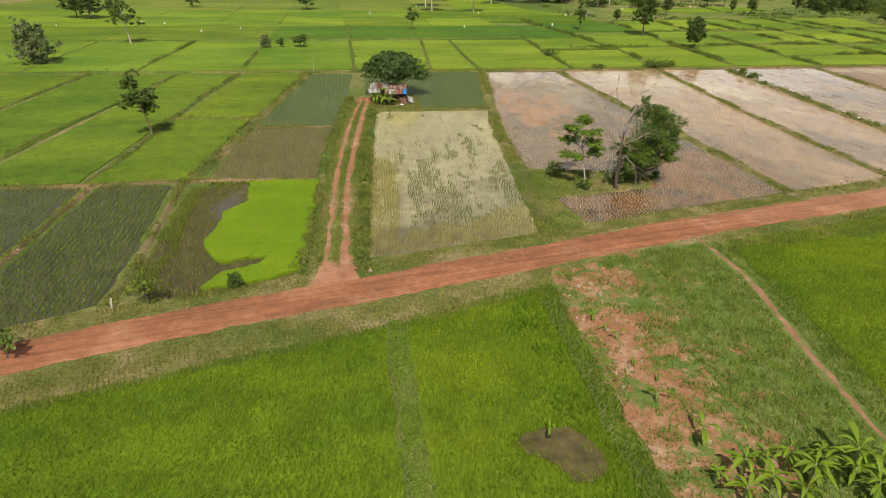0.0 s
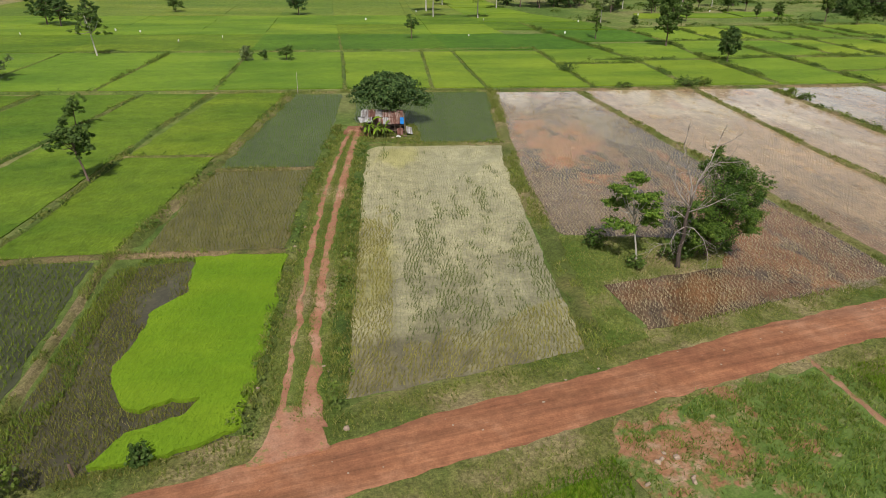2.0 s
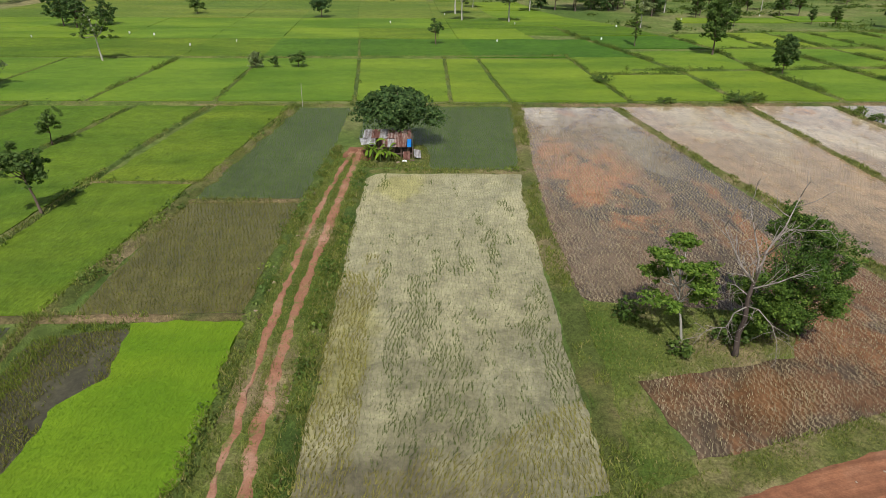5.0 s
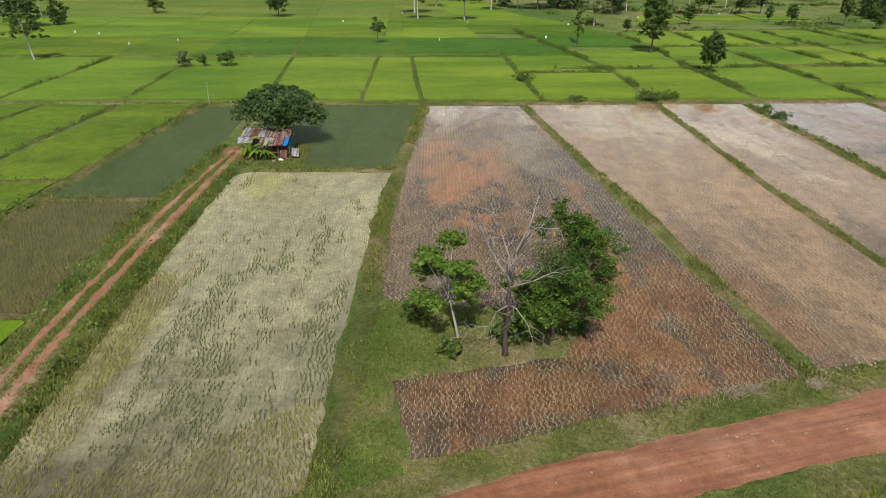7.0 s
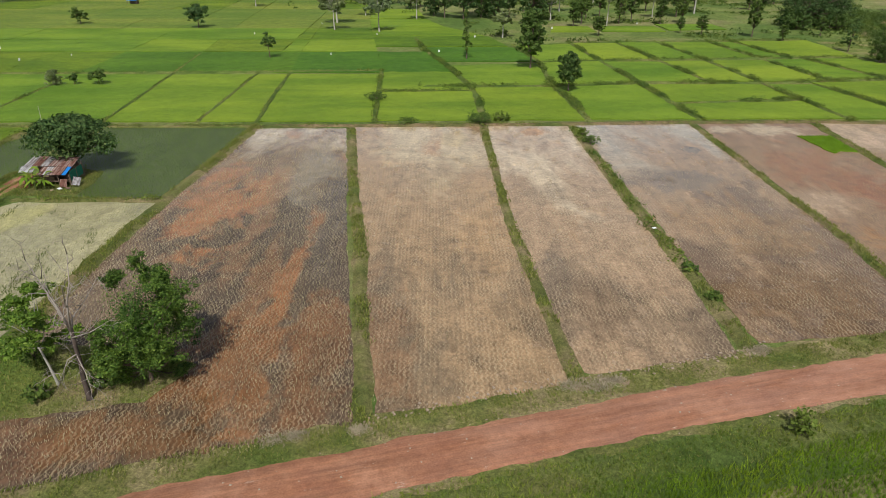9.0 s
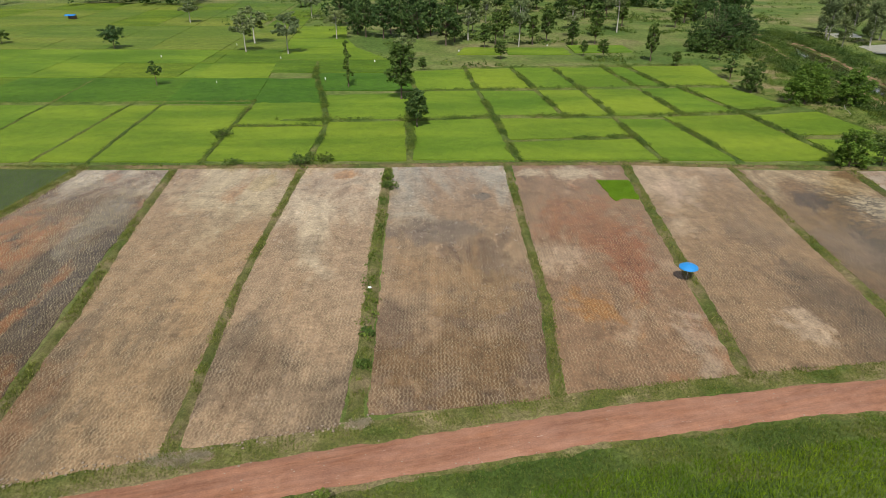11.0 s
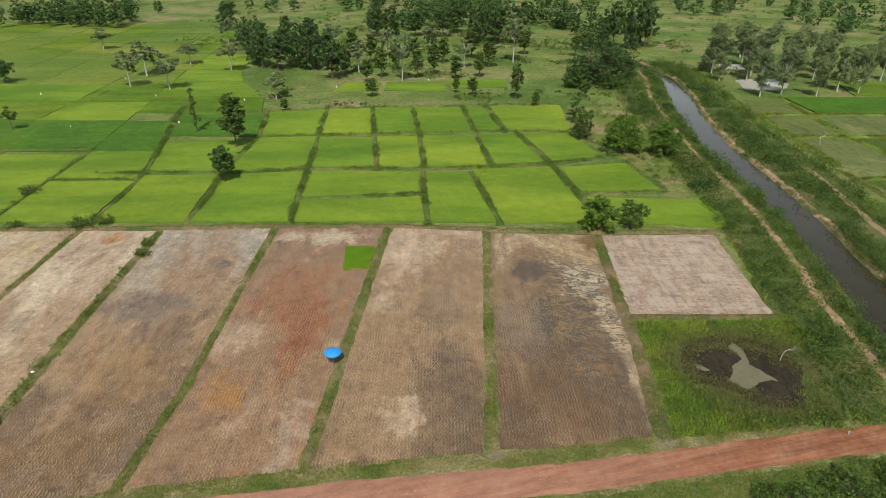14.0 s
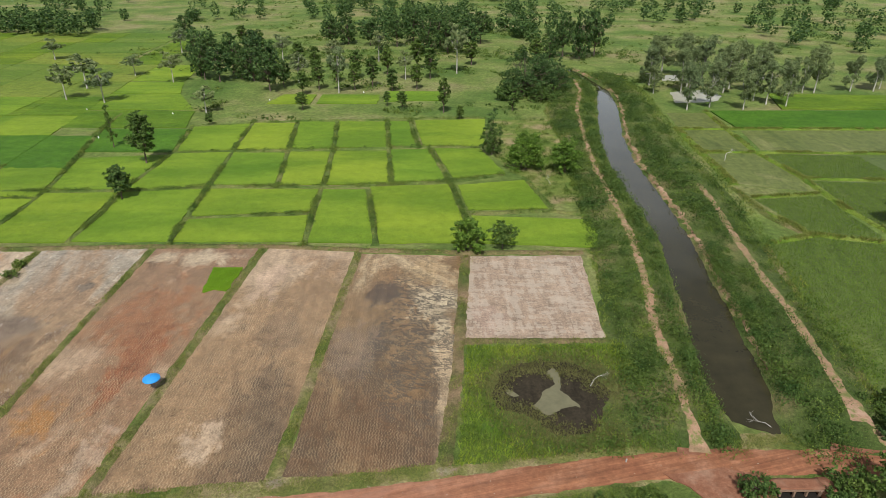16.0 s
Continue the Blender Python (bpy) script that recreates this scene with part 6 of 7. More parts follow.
def tree(name, at, label, height, width, style, leaf, bark, size, count, seed, group="", lean=(0.0, 0.0), category="tree"):
    """A tree with a bent, tapered trunk, limbs to each clump of the crown, and a crown of separate leaves."""
    r = np.random.default_rng(seed)
    ob = thing(name, at, label, category, group)
    w = width / 2
    blobs, fork = [], 0.45
    if style == "round":
        fork = 0.30
        for k in range(9):
            a, u = math.tau * k / 9 + r.uniform(-0.3, 0.3), r.uniform(0.35, 0.72)
            z = height * r.uniform(0.42, 0.80)
            s = w * r.uniform(0.42, 0.60)
            blobs.append(((w * u * math.cos(a), w * u * math.sin(a), z), (s, s, s * 0.85), count // 11))
        blobs.append(((0, 0, height * 0.66), (w * 0.62, w * 0.62, height * 0.30), count // 5))
    elif style == "bush":
        fork = 0.12
        for k in range(26):
            a, f = 2.4 * k + r.uniform(-0.5, 0.5), ((k * 11) % 26 + 0.5) / 26
            u = 0.92 * math.sin(math.pi * (0.20 + 0.66 * f)) * r.uniform(0.5, 1.05)
            z = height * (0.10 + 0.80 * f + r.uniform(-0.05, 0.05))
            s = w * r.uniform(0.20, 0.36)
            blobs.append(((w * u * math.cos(a), w * u * math.sin(a), z), (s, s, s * r.uniform(0.8, 1.3)), count // 32))
        blobs.append(((0, 0, height * 0.48), (w * 0.60, w * 0.60, height * 0.38), count // 5))
    elif style == "thicket":
        fork = 0.10
        for k in range(46):
            a, f = 2.4 * k + r.uniform(-0.5, 0.5), ((k * 17) % 46 + 0.5) / 46
            u = 1.02 * math.sin(math.pi * (0.24 + 0.60 * f)) * r.uniform(0.55, 1.12)
            z = height * (0.04 + 0.87 * f + r.uniform(-0.05, 0.05))
            s = w * r.uniform(0.15, 0.30)
            blobs.append(((w * u * math.cos(a), w * u * math.sin(a), z), (s, s, s * r.uniform(0.7, 1.2)), count // 56))
        for k in range(14):
            # long feathery sprays that stand out from the crown
            a, z = r.uniform(-0.9, 0.9) if k < 9 else r.uniform(0, math.tau), height * r.uniform(0.30, 0.78)
            blobs.append(((w * 1.0 * math.cos(a), w * 1.0 * math.sin(a), z), (w * 0.34, w * 0.28, w * 0.16), count // 120))
        blobs.append(((0, 0, height * 0.46), (w * 0.62, w * 0.62, height * 0.36), count // 6))
    elif style == "umbrella":
        fork = 0.34
        for k in range(24):
            a, u = math.tau * k / 24 * 5 + r.uniform(-0.3, 0.3), r.uniform(0.25, 0.86)
            z = height * (0.78 - 0.36 * u * u + r.uniform(-0.06, 0.06))
            s = w * r.uniform(0.28, 0.40)
            blobs.append(((w * u * math.cos(a), w * u * math.sin(a), z), (s, s, s * 0.72), count // 28))
        blobs.append(((0, 0, height * 0.56), (w * 0.80, w * 0.80, height * 0.26), count // 5))
    elif style == "tall":
        fork = 0.16
        for k in range(9):
            a, z = r.uniform(0, math.tau), height * (0.24 + 0.70 * k / 8)
            s = w * r.uniform(0.55, 0.85) * (1.0 - 0.35 * k / 8)
            blobs.append(((w * 0.35 * math.cos(a), w * 0.35 * math.sin(a), z), (s, s, height * 0.085), count // 9))
    elif style == "open":
        fork = 0.45
        for k in range(14):
            a, u = 2.4 * k + r.uniform(-0.3, 0.3), math.sqrt((k + 0.5) / 14)
            z = height * (0.70 + 0.24 * (1 - u * u) * (1 if k % 3 else -0.6) + r.uniform(-0.10, 0.06) - 0.10 * u)
            s = w * r.uniform(0.26, 0.44)
            blobs.append(((w * 0.8 * u * math.cos(a), w * 0.8 * u * math.sin(a), z), (s, s, s * 0.62), count // 14))
    elif style == "airy":
        fork = 0.40
        for k in range(15):
            a, tier = 2.4 * k + r.uniform(-0.4, 0.4), (0.50, 0.68, 0.82, 0.94)[k % 4]
            u = r.uniform(0.35, 0.95) * (1.2 - 0.55 * tier)
            s = w * r.uniform(0.24, 0.38)
            blobs.append(((w * u * math.cos(a), w * u * math.sin(a), height * (tier + r.uniform(-0.04, 0.03))), (s, s, s * 0.38), count // 15))
    elif style == "full":
        fork = 0.22
        for k in range(20):
            a, f = 2.4 * k + r.uniform(-0.3, 0.3), (k + 0.5) / 20
            z = height * (0.30 + 0.62 * f)
            u = 0.72 * math.sin(math.pi * (0.18 + 0.74 * f)) * r.uniform(0.55, 1.1)
            s = w * r.uniform(0.30, 0.44)
            blobs.append(((w * u * math.cos(a), w * u * math.sin(a), z), (s, s, s * 0.85), count // 22))
        blobs.append(((0, 0, height * 0.6), (w * 0.5, w * 0.5, height * 0.3), count // 8))
    elif style == "gum":
        fork = 0.32
        for k in range(8):
            a, u = math.tau * k / 8 * 3 + r.uniform(-0.4, 0.4), r.uniform(0.2, 0.7)
            z = height * r.uniform(0.30, 0.92)
            s = w * r.uniform(0.32, 0.5)
            blobs.append(((w * u * math.cos(a), w * u * math.sin(a), z), (s, s, s * 1.25), count // 8))
    lx, ly = lean
    blobs = [((c[0] + lx * c[2], c[1] + ly * c[2], c[2]), rad, n) for c, rad, n in blobs]
    bm = bmesh.new()
    base = max(0.04, 0.011 * height + 0.010 * width) * (0.7 if style == "airy" else 1)
    knee = Vector((lx * fork * height + r.uniform(-0.1, 0.1), ly * fork * height + r.uniform(-0.1, 0.1), fork * height))
    top = Vector((lx * 0.82 * height, ly * 0.82 * height, 0.82 * height))
    tube(bm, [(0, 0, -0.15), (0.02, 0, 0.15), knee * 0.5 + Vector((r.uniform(-0.1, 0.1), 0, 0)), knee, knee.lerp(top, 0.5), top], [base * 1.5, base * 1.05, base * 0.85, base * 0.7, base * 0.42, base * 0.14], 8)
    for c, rad, n in blobs:
        c = Vector(c)
        start = knee.lerp(top, min(0.75, max(0.0, r.uniform(-0.1, 0.5))))
        if start.z > c.z:
            start = knee
        mid = start.lerp(c, 0.55) + Vector((0, 0, -0.04 * height))
        tube(bm, [start, mid, c], [base * 0.5, base * 0.32, base * 0.10], 5)
    part("trunk", bm, bark, ob, smooth=True)
    at_, way_ = crown_points(blobs, r)
    v = leaf_cards(at_, size, r, 0.1, 0.24 if size < 0.26 else 0.32, way_)
    mesh_ob("crown", raw_mesh("crown", v, np.arange(len(v)), 4), leaf, ob)
    return ob


def twig_fan(bm, start, way, length, radius, depth, r):
    """Bare branches that fork a few times."""
    way = way.normalized()
    bend = Vector(r.normal(0, 0.42, 3))
    mid = start + way * length * 0.5 + bend * length * 0.34
    end = start + way * length + bend * length * 0.3
    tube(bm, [start, mid, end], [radius, radius * 0.75, radius * 0.45], 5)
    if depth:
        for _ in range(3):
            w = (way + Vector(r.normal(0, 0.55, 3))).normalized()
            twig_fan(bm, mid.lerp(end, r.uniform(0.2, 1.0)), w, length * r.uniform(0.45, 0.75), radius * 0.5, depth - 1, r)


# the three trees on the grassy spit
small = tree("tree", (21.3, 66.9, 0.08), "slim leafy tree with a pale leaning trunk on a grass spit", 7.4, 5.4, "airy", LEAF_TUFT, BARK_PALE, 0.25, 8500, 3, "trees on the spit", (-0.16, 0.02))
tree("tree", (27.7, 67.3, 0.08), "dense bushy green tree at the paddy's edge", 9.4, 6.0, "thicket", LEAF_BUSH, BARK, 0.17, 46000, 5, "trees on the spit", (0.03, 0.02))
dead = thing("dead_tree", (24.3, 65.3, 0.08), "bare dead tree with a dark trunk and grey branches", "tree", "trees on the spit")
r = np.random.default_rng(12)
bm = bmesh.new()
tube(bm, [(0, 0, -0.2), (0.02, 0, 0.3), (-0.06, 0.05, 1.6), (0.10, 0, 2.8), (0.02, 0.1, 4.2), (0.14, 0.05, 5.6)], [0.27, 0.19, 0.165, 0.15, 0.135, 0.11], 10)
part("trunk", bm, BARK_DARK, dead, "dark brown bark", True)
# limbs: heights along each, how far it reaches across and how deep it goes, and its thickness
for limb, depth, rad in ((((0.14, 5.4), (-0.7, 6.2), (-1.5, 7.4), (-2.3, 8.5)), 0.6, 0.105), (((0.14, 5.5), (0.0, 7.3), (-0.6, 8.9), (-1.2, 10.6)), -0.7, 0.10), (((0.14, 5.5), (0.45, 7.6), (1.1, 9.2), (1.5, 11.2)), 0.5, 0.10), (((0.4, 7.4), (1.6, 9.4), (3.1, 9.9)), -1.2, 0.06),
                         (((0.1, 5.0), (1.4, 5.6), (2.5, 6.1), (3.4, 6.2)), 1.0, 0.065), (((0.05, 4.4), (-0.8, 4.8), (-1.7, 4.5)), 1.2, 0.05), (((0.05, 3.7), (-0.5, 3.3), (-1.0, 2.4), (-1.7, 2.1), (-2.5, 1.5)), -1.3, 0.06), (((0.05, 3.7), (0.7, 3.8), (1.5, 3.0), (1.9, 2.0), (2.1, 1.2)), -1.5, 0.05), (((0.1, 5.2), (-0.4, 6.0), (0.6, 7.4), (0.9, 8.6)), 2.2, 0.07)):
    pts = []
    for k, (across, z) in enumerate(limb):
        deep = depth * k / (len(limb) - 1)
        pts.append(Vector((0.9 * across + 0.4 * deep, 0.9 * deep - 0.4 * across, z)) + Vector(r.normal(0, 0.08, 3)) * (k > 0))
    bm = bmesh.new()
    tube(bm, pts, [0.8 * rad * (1 - 0.75 * k / (len(pts) - 1)) for k in range(len(pts))], 6)
    for k in range(1, len(pts)):
        for f in (0.35, 0.65, 1.0):
            way = (pts[k] - pts[k - 1]).normalized() * 0.7 + Vector(r.normal(0, 0.6, 3)) + Vector((0, 0, 0.25 if limb[-1][1] > 5 else -0.5))
            twig_fan(bm, pts[k - 1].lerp(pts[k], f), way, r.uniform(0.7, 1.5), rad * 0.30, 1, r)
    part("branch", bm, BARK_DEAD, dead, "bare pale grey branch", True)

tree("tree", (0.3, 112.4, 0), "broad dark shade tree behind the hut", 8.4, 9.8, "umbrella", LEAF_DARK, BARK, 0.36, 24000, 8)
tree("tree", (-33.4, 89.2, 0.2), "slim open-crowned tree on a rice field bund", 7.6, 4.8, "open", LEAF_MID, BARK, 0.32, 4600, 31, "field trees", (-0.16, 0.0))
tree("tree", (-44.6, 112.6, 0.2), "small open-crowned tree on a rice field bund", 4.8, 3.3, "round", LEAF_MID, BARK, 0.34, 1500, 32, "field trees")
tree("tree", (-75.7, 146, 0), "broad grey-green bushy tree among rice fields", 9.5, 9.5, "bush", LEAF_GREY, BARK, 0.5, 5200, 33, "field trees")
tree("tree", (-66.2, 174.5, 0), "tall tree with a long pale trunk", 10.8, 8.0, "open", LEAF_MID, BARK_PALE, 0.5, 2000, 34, "field trees", (-0.1, 0))
tree("tree", (-31.2, 166.3, 0.2), "small bushy tree on a weedy bund", 3.5, 3.4, "bush", LEAF_GREY, BARK, 0.35, 1300, 35, "field trees")
tree("tree", (-22.8, 167.7, 0.2), "small round tree on a weedy bund", 3.2, 4.2, "round", LEAF_MID, BARK, 0.35, 1300, 36, "field trees")
tree("tree", (-27.6, 167.2, 0.2), "small round tree on a weedy bund", 2.3, 2.0, "round", LEAF_MID, BARK, 0.35, 600, 37, "field trees")
tree("tree", (-31.6, 258.6, 0), "round dark tree among rice fields", 8.2, 8.5, "round", LEAF_DARK, BARK, 0.55, 2600, 38, "field trees")
tree("tree", (-76.4, 269, 0), "small round tree among rice fields", 6.0, 6.0, "round", LEAF_MID, BARK, 0.55, 1500, 39, "field trees")
tree("tree", (6.0, 199.3, 0), "small open tree among rice fields", 6.8, 4.6, "open", LEAF_DARK, BARK, 0.42, 1100, 40, "field trees")
tree("tree", (75.0, 160.2, 0.3), "dense upright tree with a short trunk on a weedy bund", 7.6, 5.4, "full", LEAF_DARK, BARK, 0.42, 5200, 41, "field trees")
tree("tree", (70.6, 184.4, 0.3), "tall full-crowned tree with a bare lower trunk", 13.8, 7.6, "full", LEAF_MID, BARK, 0.55, 5600, 42, "field trees")
tree("tree", (56.2, 198.0, 0.3), "slim columnar tree beside the bund", 11.5, 2.8, "tall", LEAF_MID, BARK, 0.42, 1600, 43, "field trees")
tree("tree", (150.6, 134.6, 0.2), "dense round bushy tree by the bund", 6.8, 6.2, "bush", LEAF_TUFT, BARK, 0.34, 9000, 44, "bund trees")
tree("tree", (157.0, 135.8, 0.2), "small spreading tree by the bund", 4.8, 5.4, "round", LEAF_MID, BARK, 0.40, 2200, 45, "bund trees")
tree("tree", (159.4, 193.0, 0), "bushy tree at the field's edge", 8.2, 7.0, "bush", LEAF_MID, BARK, 0.36, 5600, 46, "canal trees")
tree("tree", (167.0, 181.0, 0), "dense broad bushy tree at the field's edge", 9.8, 10.8, "bush", LEAF_TUFT, BARK, 0.38, 17000, 47, "canal trees")
tree("tree", (176.4, 178.6, 0), "dense bushy tree beside the canal bank", 9.2, 7.4, "bush", LEAF_TUFT, BARK, 0.38, 10500, 48, "canal trees")
tree("tree", (160.6, 209, 0), "slim tree at the field's edge", 8.5, 4.0, "tall", LEAF_DARK, BARK, 0.5, 1300, 49, "canal trees")
tree("tree", (176.5, 262, 0), "huge broad dark tree near the canal", 16.5, 19.0, "thicket", LEAF_DARK, BARK, 0.46, 18000, 50, "canal trees")
tree("tree", (186.5, 266, 0), "dark tree near the canal", 13.0, 13.0, "thicket", LEAF_DARK, BARK, 0.45, 9000, 51, "canal trees")
tree("tree", (170, 255, 0), "low dense shrub near the canal", 6.0, 11.0, "bush", LEAF_MID, BARK, 0.6, 3000, 52, "canal trees")
tree("tree", (183, 254, 0), "low dense shrub near the canal", 5.5, 12.0, "bush", LEAF_MID, BARK, 0.6, 3000, 53, "canal trees")
tree("tree", (192.6, 75.6, 0), "leafy roadside tree beside the canal crossing", 7.0, 5.0, "round", LEAF_MID, BARK, 0.36, 3600, 54, "roadside trees")
tree("tree", (202.0, 89.0, 0), "leafy roadside tree beside the canal crossing", 5.5, 5.0, "bush", LEAF_MID, BARK, 0.36, 3000, 55, "roadside trees")
tree("tree", (198.8, 84.6, 0.2), "dense dark roadside shrub beside the canal crossing", 4.2, 4.4, "bush", LEAF_DARK, BARK, 0.36, 2600, 57, "roadside trees")
tree("tree", (239.6, 147.0, 0), "dark round tree on a paddy bund", 8.0, 7.0, "round", LEAF_DARK, BARK, 0.5, 2600, 56, "canal trees")
for k, (x, y, h, w, style) in enumerate(((-18.8, 43.0, 2.5, 2.4, "open"), (-25.6, 36.4, 2.6, 1.9, "round"), (-12.9, 45.3, 1.1, 1.5, "bush"), (71.1, 61.2, 2.0, 1.7, "bush"), (133.7, 67.4, 2.2, 4.0, "bush"), (156, 71.5, 1.8, 5, "bush"), (161.5, 73.6, 1.7, 5, "bush"), (166.5, 74.2, 1.6, 4, "bush"), (178.6, 76.6, 2.4, 4.6, "bush"), (188.8, 77.2, 2.8, 5.6, "bush"), (186.6, 75.0, 2.2, 4, "bush"), (55.5, 136.3, 1.6, 5.5, "bush"), (59.3, 137.6, 1.4, 3.5, "bush"), (36.8, 152.6, 1.5, 4.4, "bush"), (71.6, 124.5, 1.2, 2.6, "bush"), (71.0, 128, 1.6, 1.8, "bush"), (72.2, 78, 0.8, 1.5, "bush"), (72.0, 83.4, 0.7, 1.6, "bush"), (43.6, 136.0, 0.9, 3.2, "bush"), (24.6, 66.8, 1.5, 2.6, "bush"), (20.8, 65.4, 1.0, 1.8, "bush"), (18.4, 69.6, 1.7, 2.2, "bush"))):
    tree("sapling" if style != "bush" else "bush", (x, y, 0.1), "small leafy sapling with a thin trunk beside the road" if style != "bush" else "low green leafy bush on a bund or verge", h, w, style, LEAF_MID if k % 3 else WEEDS, BARK, 0.26, 500 if style != "bush" else int(260 + (150 if x < 175 else 420) * w), 70 + k, "bushes" if style == "bush" else "saplings", category="sapling" if style != "bush" else "bush")

# models for the trees farther off, each set out many times
def far_tree_copies(rows, models):
    for k, (x, y, h, w) in enumerate(rows):
        ob = models[k % len(models)]
        s, sz = w / ob["wide"], h / ob["high"]
        copy_thing(ob, pose(x, y, 0, 0, 0, (k * 137) % 360) @ Matrix.Diagonal((s, s, sz, 1)))


def model(label, h, w, style, leaf, bark, size, count, seed, at, group):
    ob = tree("tree", at, label, h, w, style, leaf, bark, size, count, seed, group)
    ob["high"], ob["wide"] = h, w
    return ob


GUM = [model("tall eucalyptus with a pale trunk and grey-green crown", 15, 8, "gum", LEAF_GREY, BARK_PALE, 0.48, 5200, 90 + k, at, "eucalyptus grove") for k, at in enumerate(((229.2, 242, 0), (238.4, 246, 0), (260, 250.4, 0)))]
far_tree_copies([(225.4, 267, 10, 7), (240.4, 305, 15, 11), (248.5, 242.4, 13, 7), (265, 246.4, 15, 7), (286.5, 268.5, 17, 9), (282, 268.4, 13, 6), (302, 271.6, 13, 8), (311, 271.7, 12, 8), (255, 318, 15, 12), (249, 283, 18, 11), (232, 290, 17, 10), (241, 276, 15, 8), (257, 275, 17, 9), (265, 288, 16, 9), (272, 262, 14, 7), (246, 262, 14, 8)], GUM)
far_tree_copies([(236, 268, 16, 9), (252, 268, 17, 10), (262, 270, 15, 8), (228, 281, 15, 9), (246, 296, 17, 10), (270, 280, 15, 8), (258, 256, 12, 7), (316, 276, 12, 7), (278, 292, 15, 9)], GUM)
OPEN = [model("open-crowned tree with a pale trunk in the fields", 13, 9, "open", LEAF_GREY, BARK_PALE, 0.85, 1900, 95 + k, at, "far field trees") for k, at in enumerate(((15.1, 252.6, 0), (30.1, 248.7, 0), (41.5, 282.1, 0)))]
far_tree_copies([(13.6, 270.5, 13.5, 12), (21.3, 294.9, 9, 8), (69.1, 236.1, 9.2, 8), (91.1, 279.9, 12.8, 9), (108.5, 265.5, 17, 8), (153, 303, 22, 11), (100, 312, 13, 9), (118, 330, 14, 8), (74, 330, 13, 9), (20, 352, 12, 10), (-30, 330, 10, 9), (-110, 258, 11, 8), (-140, 225, 12, 9), (132, 290, 12, 7)], OPEN)
DENSE = [model("dense dark tree of a small wood", 14, 11, style, LEAF_DARK, BARK, 0.78, 2900, 100 + k, at, "far woodland trees") for k, (style, at) in enumerate((("full", (59, 284.5, 0)), ("bush", (66, 290, 0)), ("full", (82.6, 268, 0))))]
far_tree_copies([(52, 288, 15, 9), (72, 286, 14, 11), (77, 292, 15, 10), (61, 297, 17, 12), (48, 296, 14, 10), (86, 276, 10, 8), (70, 300, 18, 11), (38, 322, 15, 10), (42, 328, 13, 9), (7.2, 394, 13, 11), (212, 338, 23, 13), (220, 344, 22, 13), (205, 344, 21, 11), (198, 340, 14, 11)], DENSE)
far_tree_copies([(90, 372, 15, 12), (98, 380, 16, 12), (110, 376, 14, 12), (124, 372, 16, 11), (140, 348, 20, 12), (150, 352, 18, 12), (160, 350, 17, 13), (146, 366, 19, 13), (132, 388, 18, 12), (168, 384, 17, 14), (118, 352, 12, 8), (-98.4, 229.4, 9, 9), (-104, 233, 10, 10), (-93, 236, 8, 7)], DENSE)
SLIM = [model("slim upright tree in the meadow", 12, 5, "full", LEAF_MID, BARK, 0.75, 1500, 110 + k, at, "far meadow trees") for k, at in enumerate(((100.4, 270, 0), (146.9, 237.1, 0)))]
far_tree_copies([(99.7, 240.2, 6.2, 4.6), (127.6, 246.1, 5.4, 3), (133, 242.2, 6.3, 4.4), (75.1, 221.1, 4, 3.2), (114, 270, 11, 5), (120, 276, 12, 6), (128, 268, 9, 5), (96, 262, 9, 5), (137, 272, 10, 5), (105, 284, 12, 6), (112, 292, 12, 6), (124, 300, 12, 6), (142, 292, 13, 7), (136, 312, 13, 8), (94, 300, 12, 6), (85, 312, 12, 7), (160, 322, 11, 7), (182, 318, 10, 6), (190, 330, 11, 8), (60, 345, 12, 8), (42, 380, 10, 7), (170, 240, 6, 4), (152, 228, 5, 3)], SLIM)

# woods at the edge of sight
r = np.random.default_rng(77)
pts, sizes = [], []
for x0, x1, y0, y1, n in ((-120, -55, 398, 450, 46), (-330, -130, 300, 420, 90), (-60, 90, 470, 640, 60), (80, 210, 400, 480, 80), (60, 230, 480, 700, 130), (20, 130, 330, 400, 22), (250, 470, 430, 640, 80), (300, 420, 380, 440, 16), (-300, -60, 460, 700, 90), (190, 260, 360, 420, 18), (330, 520, 300, 420, 40)):
    for _ in range(n):
        x, y = r.uniform(x0, x1), r.uniform(y0, y1)
        if wob(x, y, 0.018, 5) < -0.12:
            continue
        h, w = r.uniform(7, 15), r.uniform(6, 11)
        m = 130
        d = r.normal(0, 1, (m, 3))
        d /= np.linalg.norm(d, axis=1)[:, None]
        q = r.uniform(0.3, 1, m)[:, None] ** 0.5
        pts.append(np.array((x, y, h * 0.56)) + d * q * np.array((w / 2, w / 2, h * 0.46)))
v = leaf_cards(np.concatenate(pts), 1.7, r)
tagged(mesh_ob("far_woods", raw_mesh("far_woods", v, np.arange(len(v)), 4), LEAF_DARK), "dark green woods and tree groups beyond the fields", "woods", kind="stuff")
q = np.concatenate([np.stack([r.uniform(60, 240, 2600), r.uniform(228, 430, 2600)], 1), np.stack([r.uniform(-20, 480, 3600), r.uniform(300, 640, 3600)], 1)])
q = q[[wob(x, y, 0.03, 3) + 0.5 * wob(x, y, 0.12, 1) > 0.12 for x, y in q]]
q = q[~inside([(84, 246), (148, 246), (148, 270), (84, 270)], q) & ~inside(CANAL_L + CANAL_R[::-1], q) & ~inside([(214, 190), (350, 190), (350, 262), (214, 262)], q)]
v = clumps(np.c_[q, np.zeros(len(q))], 1.6, 1.2, 20, 0.8)
